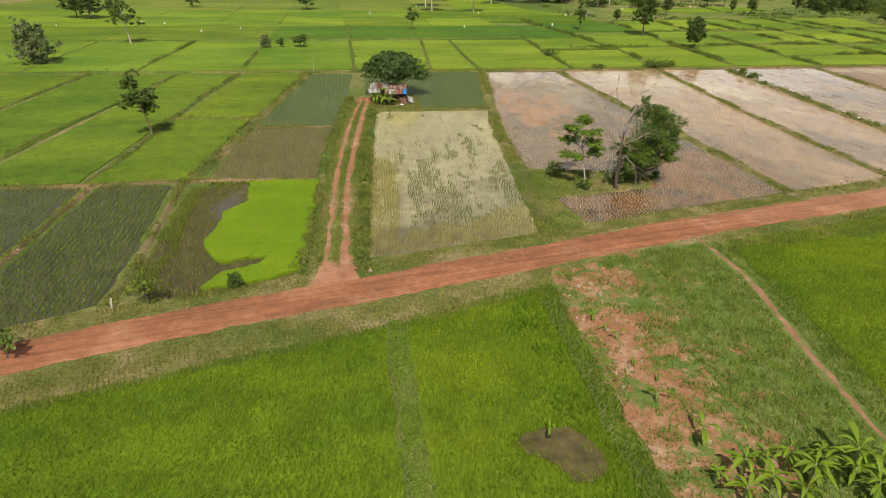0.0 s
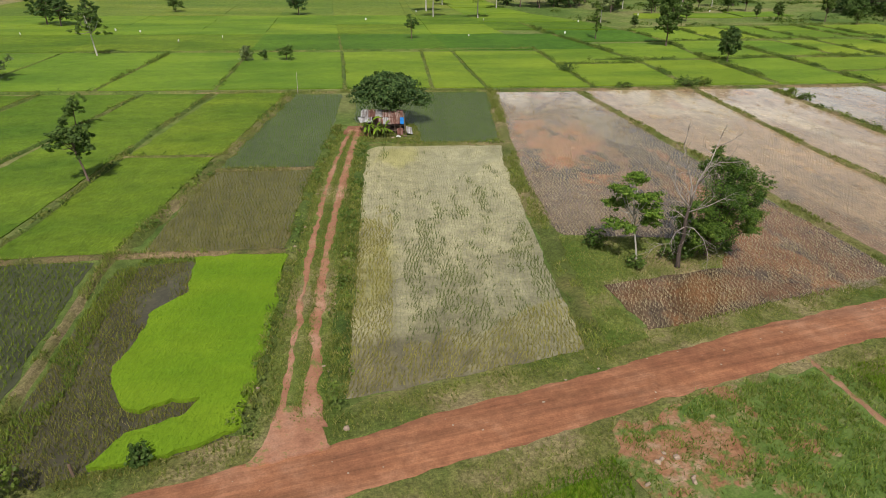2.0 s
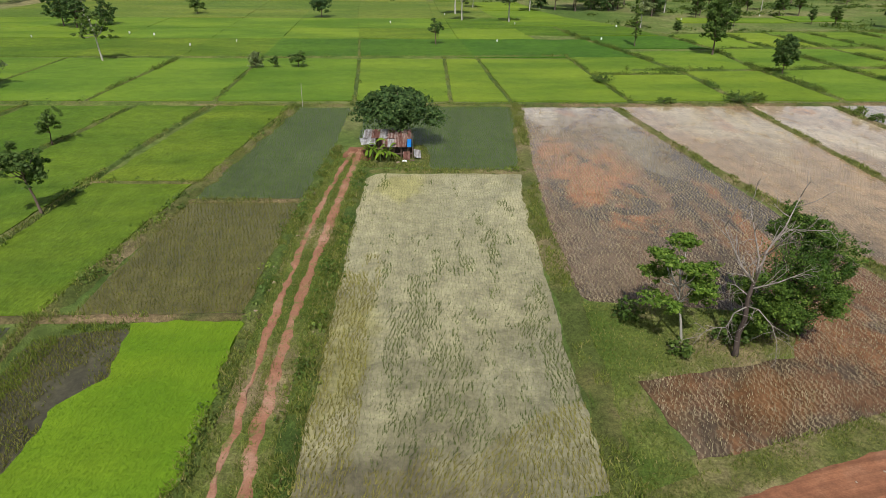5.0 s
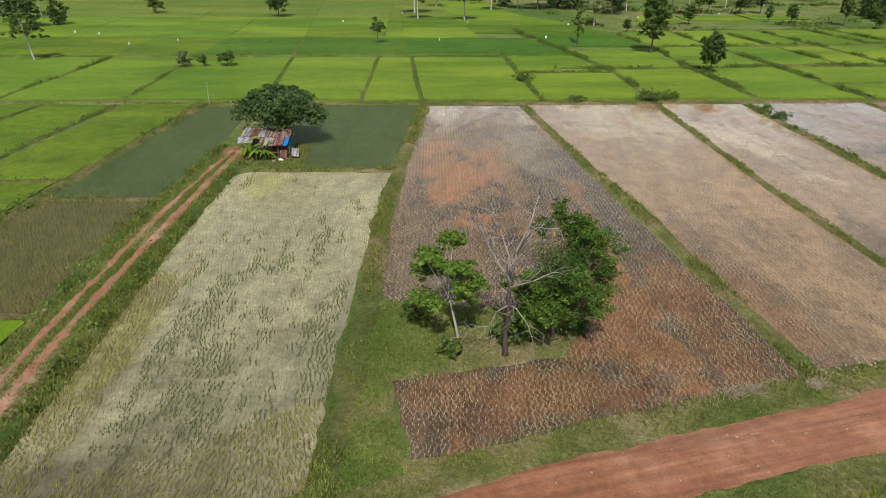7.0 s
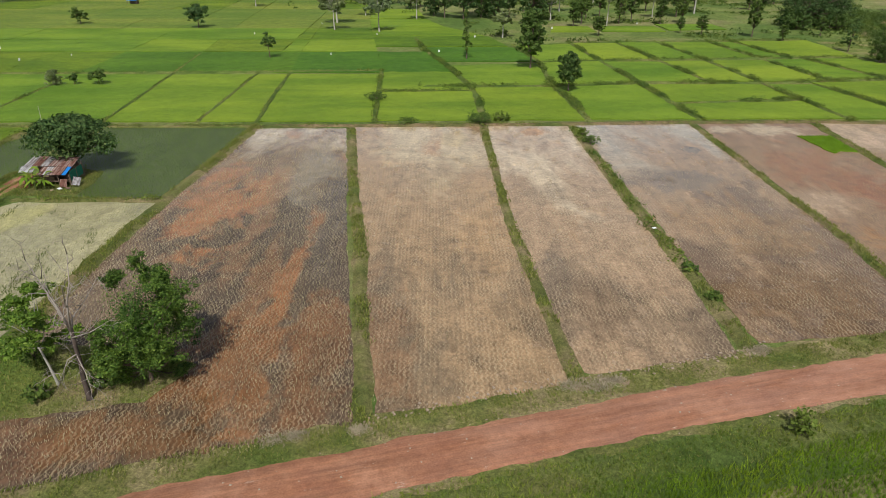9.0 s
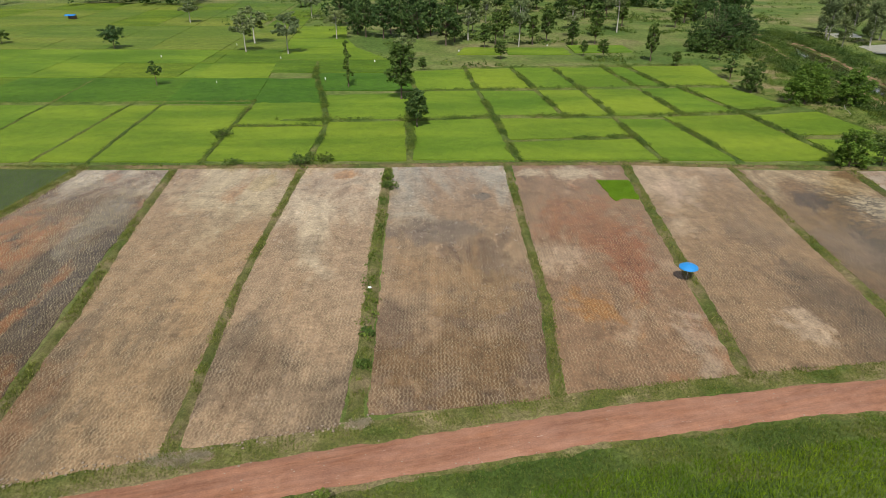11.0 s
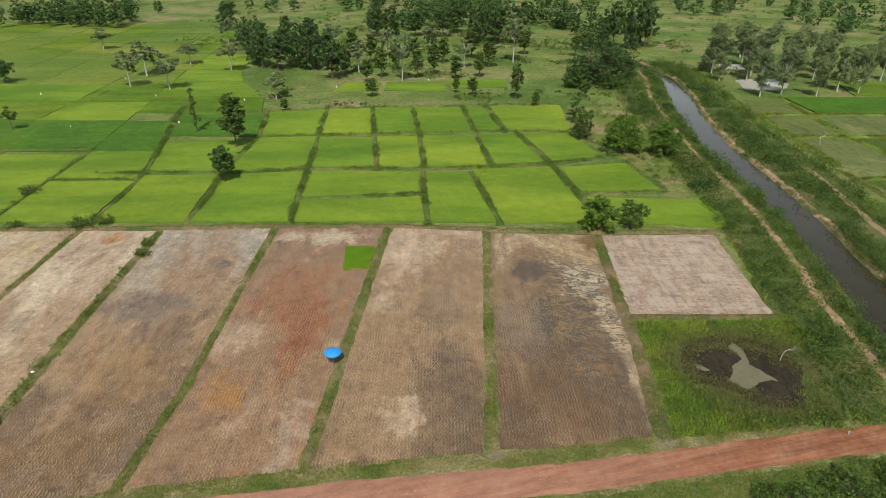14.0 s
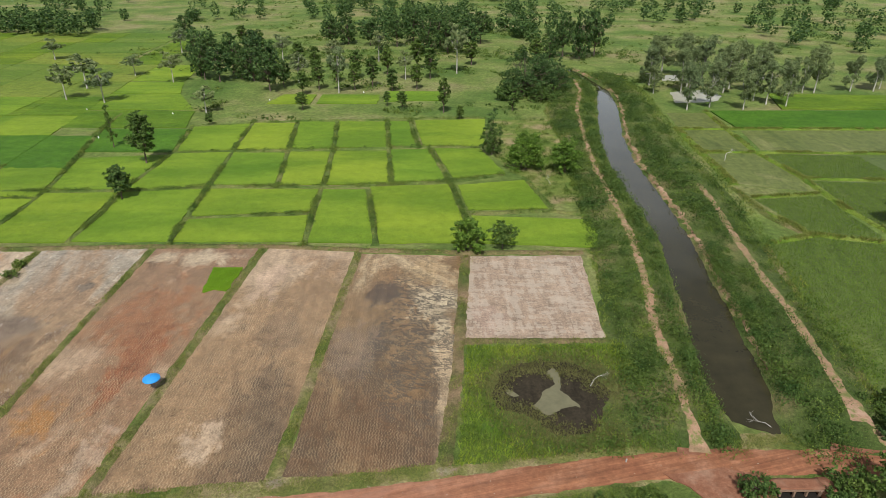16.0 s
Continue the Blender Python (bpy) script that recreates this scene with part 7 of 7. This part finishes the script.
tagged(mesh_ob("meadow_scrub", raw_mesh("meadow_scrub", v, np.arange(len(v)), 4), WEEDS), "scattered green scrub in the meadow", "scrub", kind="stuff")


# ---- banana plants ----
def banana(at, height, seed, group, leaves_n=8, reach=1.0):
    """A banana plant: sheathed stem and long arched leaves with a midrib and torn blades."""
    r = np.random.default_rng(seed)
    ob = thing("banana_plant", at, "banana plant with long arched bright green leaves", "banana plant", group, r.uniform(0, 360))
    bm = bmesh.new()
    tube(bm, [(0, 0, -0.1), (0.02, 0, height * 0.3), (0.03, 0.02, height * 0.62)], [0.13, 0.10, 0.06], 8)
    part("stem", bm, STALK, ob, smooth=True)
    for k in range(leaves_n):
        a = math.tau * k / leaves_n * 2.4 + r.uniform(-0.4, 0.4)
        ln, rise = reach * height * r.uniform(0.40, 0.85), r.uniform(0.1, 1.0) + 1.5 * (k % 3 == 0) * r.uniform(0.5, 1)
        out = Vector((math.cos(a), math.sin(a), 0))
        side = Vector((-math.sin(a), math.cos(a), 0))
        bm = bmesh.new()
        rows = []
        fold, broad, twist = r.uniform(-0.5, 0.5), r.uniform(0.09, 0.14), r.uniform(-0.7, 0.7)
        for i in range(9):
            u = i / 8
            c = Vector((0, 0, height * 0.55)) + out * ln * u * (0.85 + 0.1 * u) + Vector((0, 0, ln * (rise * u - (0.45 + 0.50 * rise) * u * u)))
            half = 0.03 if i < 2 else ln * broad * math.sin(math.pi * min(1, 0.10 + 0.88 * (u - 0.15) / 0.85)) ** 0.6
            tear = r.uniform(0.82, 1.0)
            wing = side * math.cos(twist * u) + Vector((0, 0, math.sin(twist * u)))
            rows.append([bm.verts.new(c + wing * half * tear + Vector((0, 0, half * fold))), bm.verts.new(c), bm.verts.new(c - wing * half * tear + Vector((0, 0, half * fold)))])
        for p0, p1 in zip(rows, rows[1:]):
            for j in (0, 1):
                bm.faces.new((p0[j], p0[j + 1], p1[j + 1], p1[j]))
        part("leaf", bm, LEAF_BANANA, ob)
    return ob


for k, (x, y, h) in enumerate(((15.8, 23.0, 2.2), (17.4, 23.4, 2.6), (18.2, 22.2, 2.4), (19.8, 23.6, 2.8), (20.6, 22.6, 3.0), (21.6, 23.3, 3.0), (22.6, 22.4, 2.8), (23.4, 23.4, 3.0), (24.6, 23.0, 2.8), (16.6, 21.6, 2.4), (25.4, 22.0, 2.8), (19.2, 21.2, 2.8), (23.0, 21.2, 2.8), (26.2, 23.2, 2.6), (18.8, 23.9, 2.0), (22.0, 24.0, 2.4), (24.2, 21.6, 2.6))):
    banana((x, y, 0.06), h * (0.62 + 0.05 * (k * 7 % 5)), 200 + k, "banana clump", 12, 0.78)
for k, (x, y, h) in enumerate(((-2.6, 106.0, 2.6), (-1.6, 105.6, 2.4), (-0.6, 105.8, 2.2), (-3.2, 106.6, 2.2))):
    banana((x, y, 0.04), h * 0.95, 230 + k, "bananas beside the hut", 14, 0.9)
for k, (x, y, h) in enumerate(((14.0, 38.6, 0.9), (14.5, 37.2, 0.8), (14.9, 36.0, 0.9), (15.0, 33.0, 0.8), (15.2, 29.4, 1.2), (16.4, 26.0, 1.6), (16.0, 31.4, 0.7), (8.0, 26.6, 0.9))):
    banana((x, y, 0.5 if k == 7 else 0.08), h, 250 + k, "young banana plants", 5)


# ---- hut ----
def tin_sheet(parent, material, length, width, m, waves=7, label="", name="roof_sheet"):
    """A corrugated sheet, lying along x with its ribs along y, 2 mm thick at least."""
    bm = bmesh.new()
    n = waves * 4
    rows = []
    for z in (0.0, -0.012):
        for j in (0, 1):
            rows.append([bm.verts.new(((i / n - 0.5) * width, (j - 0.5) * length, z + 0.025 * math.sin(math.tau * i / 4))) for i in range(n + 1)])
    for a, b, flip in ((rows[0], rows[1], False), (rows[2], rows[3], True)):
        for i in range(n):
            f = (a[i], a[i + 1], b[i + 1], b[i])
            bm.faces.new(f[::-1] if flip else f)
    for a, b in ((rows[0], rows[2]), (rows[3], rows[1])):
        for i in range(n):
            bm.faces.new((b[i], b[i + 1], a[i + 1], a[i]))
    bmesh.ops.transform(bm, matrix=m, verts=bm.verts)
    return part(name, bm, material, parent, label)


hut = thing("field_hut", (-0.35, 108.0, 0.02), "small stilted field hut with patched rusty tin roofs", "hut")
for x in (-3.0, -0.9, 1.2, 2.6):
    for y, h in ((-1.4, 1.9), (0.4, 2.5), (2.0, 2.7)):
        bm = bmesh.new()
        tube(bm, [(x, y, -0.15), (x + 0.02, y, h * 0.5), (x, y, h)], [0.07, 0.06, 0.05], 7)
        part("post", bm, BOARDS, hut)
bm = bmesh.new()
box(bm, (5.6, 3.2, 0.10), pose(-0.2, 0.4, 0.75))
part("platform", bm, BOARDS, hut)
for k in range(9):
    bm = bmesh.new()
    box(bm, (0.60, 0.03, 1.5), pose(-2.7 + 0.62 * k, 1.9 + 0.012 * (k % 2), 1.55))
    part("wall_board", bm, BOARDS, hut)
for k in range(5):
    bm = bmesh.new()
    box(bm, (0.5, 0.03, 0.75 + 0.05 * (k % 3)), pose(-1.9 + 0.53 * k, -0.9 + 0.01 * (k % 2), 0.95))
    part("rail_board", bm, BOARDS, hut)
for k, (x, y, z, s) in enumerate(((-2.2, 0.6, 0.9, 0.5), (0.4, 0.9, 0.95, 0.6), (1.5, 0.2, 0.9, 0.5))):
    bm = bmesh.new()
    box(bm, (s, s * 0.8, s * 0.6), pose(x, y, z + s * 0.05, 0, 0, 17 * k))
    bmesh.ops.bevel(bm, geom=bm.edges[:], offset=0.03, segments=2, affect="EDGES")
    part("bundle", bm, BOARDS, hut)
bm = bmesh.new()
box(bm, (0.03, 3.0, 1.5), pose(2.62, 0.4, 1.5))
part("side_wall", bm, GREEN_NET, hut, "green mesh side wall")
hut.scale = (1.0, 1.0, 0.84)
# back roof
for k in range(6):
    m = pose(-3.0 + 0.98 * k, 1.25, 2.95 + (0.06 if k % 2 else 0.04) - 0.03 * k, 12 + (k % 3), -2 + k % 2, 1.5 * (k % 3 - 1))
    tin_sheet(hut, (GREY_TIN, RUST_TIN, GREY_TIN, RUST_TIN, RUST_TIN, RUST_TIN)[k], 2.5, 1.05, m, label=("weathered grey tin sheet", "rusted tin sheet")[k in (1, 3, 4, 5)])
for k in range(5):
    m = pose(-0.75 + 0.74 * k, -0.95, 2.27 + (0.05 if k % 2 else 0.03), 17, 0, 0.8 * (k % 3 - 1))
    tin_sheet(hut, (RUST_TIN, GREY_TIN, RUST_TIN, RUST_TIN, BLUE_SHEET)[k], 1.9, 0.80 if k < 4 else 0.5, m, 5, ("rusted tin sheet", "weathered grey tin sheet", "rusted tin sheet", "rusted tin sheet", "bright blue sheet at the roof's end")[k])
for k, (x, y, z, rx, ry, rz) in enumerate(((-3.3, -0.5, 2.42, 14, -4, 12), (-2.4, -0.6, 2.48, 15, 2, 6))):
    tin_sheet(hut, GREY_TIN, 1.7, 0.95, pose(x, y, z, rx, ry, rz), label="weathered grey tin sheet")
tin_sheet(hut, GREY_TIN, 1.4, 0.9, pose(3.2, -1.1, 0.75, 38, 18, 20), label="loose grey tin sheet leaning on the hut", name="leaning_sheet")
tin_sheet(hut, RUST_TIN, 1.2, 0.85, pose(1.9, -1.75, 0.70, 60, 0, 4), label="rusted tin sheet", name="leaning_sheet")
for k, (x, y, s, mat) in enumerate(((1.3, 105.6, 0.5, WHITE_RAG), (0.6, 105.2, 0.4, STONE), (-3.9, 110.6, 0.3, WHITE_RAG), (2.2, 105.9, 0.45, BOARDS), (71.4, 92.4, 0.34, WHITE_RAG))):
    bm = bmesh.new()
    bmesh.ops.create_icosphere(bm, subdivisions=2, radius=s * 0.5)
    for v_ in bm.verts:
        v_.co = Vector((v_.co.x * 1.4, v_.co.y, v_.co.z * 0.6)) * (1 + 0.25 * noise.noise(v_.co * 4 + Vector((k, 0, 0))))
    ob = tagged(part("sack", bm, mat, None), "lumpy old sack lying beside the hut" if x < 50 else "small white sack lying on a paddy bund", "sack", "clutter beside the hut" if x < 50 else "")
    ob.location = (x, y, s * 0.24 if x < 50 else 0.42)

# shed far off among the fields
shed = thing("shed", (-88.0, 341.0, 0.0), "small far shed with a bright blue tin roof", "shed")
shed.scale = (0.62, 0.62, 0.75)
for x, y in ((-3.2, -2.0), (3.2, -2.0), (-3.2, 2.0), (3.2, 2.0)):
    bm = bmesh.new()
    box(bm, (0.16, 0.16, 2.4), pose(x, y, 1.1))
    part("post", bm, BOARDS, shed)
bm = bmesh.new()
box(bm, (6.4, 0.08, 2.2), pose(0, 2.0, 1.1))
part("back_wall", bm, BOARDS, shed)
for side, y in ((1, -1.35), (-1, 1.35)):
    tin_sheet(shed, BLUE_SHEET, 3.0, 7.4, pose(0, y, 2.75, side * 14, 0, 0), 30, "bright blue tin sheet")

# ---- umbrella, posts and small things ----
umbrella = thing("sun_umbrella", (108.0, 94.3, 0.26), "large blue sun umbrella standing on a paddy bund", "umbrella")
bm = bmesh.new()
rings = []
for rr, z in ((0.0, 2.12), (0.35, 2.06), (0.75, 1.92), (1.08, 1.72), (1.12, 1.60)):
    rings.append([bm.verts.new((rr * math.cos(math.tau * k / 16) * (1.0 if k % 2 == 0 else 0.975), rr * math.sin(math.tau * k / 16) * (1.0 if k % 2 == 0 else 0.975), z)) for k in range(16)] if rr else [bm.verts.new((0, 0, z))])
for k in range(16):
    bm.faces.new((rings[0][0], rings[1][k], rings[1][(k + 1) % 16]))
for a, b in zip(rings[1:], rings[2:]):
    for k in range(16):
        bm.faces.new((a[k], b[k], b[(k + 1) % 16], a[(k + 1) % 16]))
part("canopy", bm, UMBRELLA_BLUE, umbrella, "bright blue cloth canopy")
bm = bmesh.new()
tube(bm, [(0, 0, -0.3), (0, 0, 1.0), (0, 0, 2.2)], [0.025, 0.022, 0.018], 8)
part("pole", bm, GREY_TIN, umbrella)
for k in range(8):
    a = math.tau * k / 8
    bm = bmesh.new()
    tube(bm, [(0, 0, 2.09), (0.74 * math.cos(a), 0.74 * math.sin(a), 1.89), (1.10 * math.cos(a), 1.10 * math.sin(a), 1.59)], [0.008, 0.008, 0.006], 5)
    part("rib", bm, GREY_TIN, umbrella)

flags = [(-76.2, 212.6), (-68.5, 209.6), (-53.1, 191.8), (-43.7, 198.2), (21.5, 199.7), (49.2, 204.2), (60.2, 231), (-7.6, 238), (30.4, 236), (-98, 205), (9.5, 262), (118, 262), (86.6, 250)]
for k, (x, y) in enumerate(flags):
    ob = thing("bird_scarer", (x, y, 0.0), "thin stake with a white rag standing in rice", "scarecrow", "bird scarers in the rice")
    bm = bmesh.new()
    tube(bm, [(0, 0, -0.2), (0.02, 0, 0.7), (0, 0.02, 1.3)], [0.03, 0.025, 0.02], 6)
    part("stake", bm, BOARDS, ob)
    bm = bmesh.new()
    box(bm, (0.36, 0.10, 0.55), pose(0.05, 0, 1.12, 4, 8, 30 * k))
    bmesh.ops.subdivide_edges(bm, edges=bm.edges, cuts=2, use_grid_fill=True)
    for v_ in bm.verts:
        v_.co += Vector(noise.noise_vector(v_.co * 5 + Vector((k, 0, 0)))) * 0.09
    part("rag", bm, WHITE_RAG, ob, "white cloth rag")
for x, y, h, lean_, mat in ((-21.3, 42.5, 0.95, 6, CONCRETE), (-16.0, 44.6, 0.95, -3, BOARDS), (166.0, 81.5, 0.6, 4, CONCRETE)):
    bm = bmesh.new()
    vs = box(bm, (0.13, 0.13, h), pose(0, 0, h / 2 - 0.1))
    bmesh.ops.bevel(bm, geom=bm.edges[:], offset=0.012, segments=1, affect="EDGES")
    ob = tagged(part("marker_post", bm, mat, None), "short square marker post beside the road", "post", "marker posts")
    ob.matrix_basis = pose(x, y, 0.05, 0, lean_, 20)
bm = bmesh.new()
tube(bm, [(0, 0, -0.3), (0.02, 0, 1.8), (0.05, 0.02, 3.6)], [0.045, 0.04, 0.03], 7)
pole = tagged(part("pole", bm, BARK_PALE, None), "thin bare wooden pole at a field corner", "pole")
pole.location = (-16.0, 133.8, 0.1)

drift = thing("dead_branch", (166.0, 95.6, 0.3), "bleached fallen branch in the marsh", "branch", "fallen branches")
bm = bmesh.new()
twig_fan(bm, Vector((-1.2, -0.9, 0)), Vector((0.8, 0.7, 0.18)), 2.0, 0.06, 2, np.random.default_rng(4))
part("limb", bm, BARK_PALE, drift)
copy_thing(drift, pose(183.6, 87.4, 0.15, 0, 0, 130))
copy_thing(drift, pose(221.4, 189.6, 0.3, 0, 0, 20) @ Matrix.Diagonal((1.6, 1.6, 1.6, 1)))
copy_thing(drift, pose(171.0, 171.0, 0.4, 0, 0, 70))

# timber crossing beside the road, raised above flat ground to fit the camera's view
crossing = thing("timber_crossing", (183.0, 76.5, 0.0), "old timber and earth culvert with dark openings beside the road", "culvert")
for k in range(4):
    bm = bmesh.new()
    box(bm, (0.24, 0.24, 1.15), pose(-2.1 + 1.4 * k, -0.1 * (k % 2), 0.45, 3, 2 * k - 3, 6 * k))
    bmesh.ops.bevel(bm, geom=bm.edges[:], offset=0.02, segments=1, affect="EDGES")
    part("post", bm, TIMBER, crossing)
bm = bmesh.new()
box(bm, (4.9, 0.22, 0.18), pose(0, -0.05, 1.04, 0, 0.6, 1))
bmesh.ops.bevel(bm, geom=bm.edges[:], offset=0.02, segments=1, affect="EDGES")
part("beam", bm, TIMBER, crossing)
# wall and floor in near black, standing in for the openings' shade
bm = bmesh.new()
box(bm, (5.0, 0.12, 1.0), pose(0, 1.35, 0.48))
part("back_wall", bm, OPENING_DARK, crossing, "near-black wall painted for the shade in the openings")
bm = bmesh.new()
box(bm, (4.7, 1.9, 0.1), pose(0, 0.3, 0.17))
part("mud_bed", bm, OPENING_DARK, crossing, "near-black floor painted for the shade in the openings")
bm = bmesh.new()
box(bm, (5.2, 1.6, 0.14), pose(0, 0.78, 1.10, -3, 0, 0))
bmesh.ops.subdivide_edges(bm, edges=bm.edges, cuts=5, use_grid_fill=True)
for v_ in bm.verts:
    v_.co.z += 0.08 * noise.noise(v_.co * 1.3)
part("earth_deck", bm, RED_SOIL, crossing, "trodden red earth", True)
for k in (-1, 1):
    bm = bmesh.new()
    bmesh.ops.create_icosphere(bm, subdivisions=3, radius=1.0)
    for v_ in bm.verts:
        v_.co = Vector((v_.co.x * 1.3, v_.co.y * 1.7, v_.co.z * 1.1)) * (1 + 0.15 * noise.noise(v_.co * 2))
    bmesh.ops.translate(bm, vec=(3.3 * k, 0.9, 0.0), verts=bm.verts)
    part("earth_shoulder", bm, RED_SOIL, crossing, "sloping red earth", True)

# dried clods and straw heaped where the paddies meet the verge, and stones worn out of the road
r = np.random.default_rng(41)
lump = bmesh.new()
bmesh.ops.create_icosphere(lump, subdivisions=1, radius=1.0)
ball = np.array([v_.co[:] for v_ in lump.verts])
ball_faces = np.array([[v_.index for v_ in f.verts] for f in lump.faces])
lump.free()


def lumps(name, places, sizes, material, label, category):
    """Many small uneven lumps in one mesh."""
    verts, faces = [], []
    for k, ((x, y, z), size) in enumerate(zip(places, sizes)):
        v = ball * (1 + r.normal(0, 0.22, (len(ball), 1))) * size * np.array((1, r.uniform(0.6, 1.2), r.uniform(0.35, 0.7)))
        a = r.uniform(0, math.tau)
        v = v @ np.array(((math.cos(a), math.sin(a), 0), (-math.sin(a), math.cos(a), 0), (0, 0, 1)))
        verts.append(v + (x, y, z))
        faces.append(ball_faces + k * len(ball))
    ob = mesh_ob(name, raw_mesh(name, np.concatenate(verts), np.concatenate(faces), 3), material)
    return tagged(ob, label, category, kind="stuff")


edge = along([(42.4, 62.0), (44.4, 63.4), (57.6, 67.2), (59.4, 67.0), (64.0, 68.4), (71.2, 70.0), (74.0, 71.2)], 0.15)
k = r.integers(0, len(edge), 150)
spots = np.c_[edge[k] + r.normal(0, 0.28, (150, 2)), np.full(150, 0.09)]
lumps("soil_clods", spots, r.uniform(0.05, 0.15, 150), CLOD, "pale dried clods of soil along the paddy's edge", "soil")
line = along(ROAD[3:18], 0.2)
way = np.gradient(line, axis=0)
way /= np.linalg.norm(way, axis=1)[:, None]
k = r.integers(0, len(line), 520)
off = np.where(r.uniform(0, 1, 520) < 0.5, r.normal(0, 0.9, 520), r.choice((-1.75, 1.75), 520) + r.normal(0, 0.35, 520)).clip(-2.3, 2.3)
spots = np.c_[line[k] + np.stack([-way[k, 1], way[k, 0]], 1) * off[:, None], 0.15 - 0.035 * np.abs(off)]
spots = spots[(spots[:, 0] > 30) & (spots[:, 0] < 140) | (r.uniform(0, 1, 520) < 0.35)]
lumps("road_stones", spots, r.uniform(0.03, 0.10, len(spots)), CLOD, "small pale stones worn out of the dirt road", "stones")
heaps = [(43.0, 62.0, 0.7), (57.4, 66.4, 0.9), (72.4, 70.3, 0.8), (60.0, 66.8, 0.9), (127.2, 78.6, 0.8), (145.6, 80.2, 0.9), (37.6, 61.2, 0.9), (39.0, 61.6, 0.7), (58.0, 66.6, 0.8), (59.2, 66.2, 0.8), (61.0, 66.9, 0.5), (73.0, 70.6, 0.5)]
chunks = []
for x, y, wide in heaps:
    p = np.stack([x + r.normal(0, 0.5 * wide, 240), y + r.normal(0, 0.35 * wide, 240)], 1)
    chunks.append(blades(p, 0.12, 0.05, r, 2, 0.08, 2.4))
blade_ob("dry_straw", chunks, BLADE_DRY, "heaps of dry grey straw on the verge", "straw")

r = np.random.default_rng(5)
stone_v = bmesh.new()
bmesh.ops.create_icosphere(stone_v, subdivisions=1, radius=0.16)
for v_ in stone_v.verts:
    v_.co *= 1 + 0.35 * noise.noise(v_.co * 9)
stone_me = bpy.data.meshes.new("stone")
stone_v.to_mesh(stone_v and stone_me)
stone_v.free()
stone_me.materials.append(STONE)
spots = [(-2.3, 47.2), (-8.3, 66), (-8.0, 74), (-7.6, 84), (-3.6, 68), (71.4, 93.0), (-23.0, 58), (-33.2, 53)]
for k in range(46):
    if k < len(spots):
        x, y = spots[k]
    elif k < 28:
        x, y = r.uniform(12.8, 17), r.uniform(24, 45)
    else:
        x, y = (-8.2 if k % 2 else -3.7) + r.uniform(-0.4, 0.4), r.uniform(50, 100)
    ob = tagged(new("stone", stone_me), "pale clod of stone lying on the ground", "stone", "loose stones")
    ob.matrix_basis = pose(x, y, 0.12 if 0 < k < 8 or k >= 28 else 0.1, 0, 0, 40 * k) @ Matrix.Diagonal((*(r.uniform(0.6, 1.5, 3)), 1))
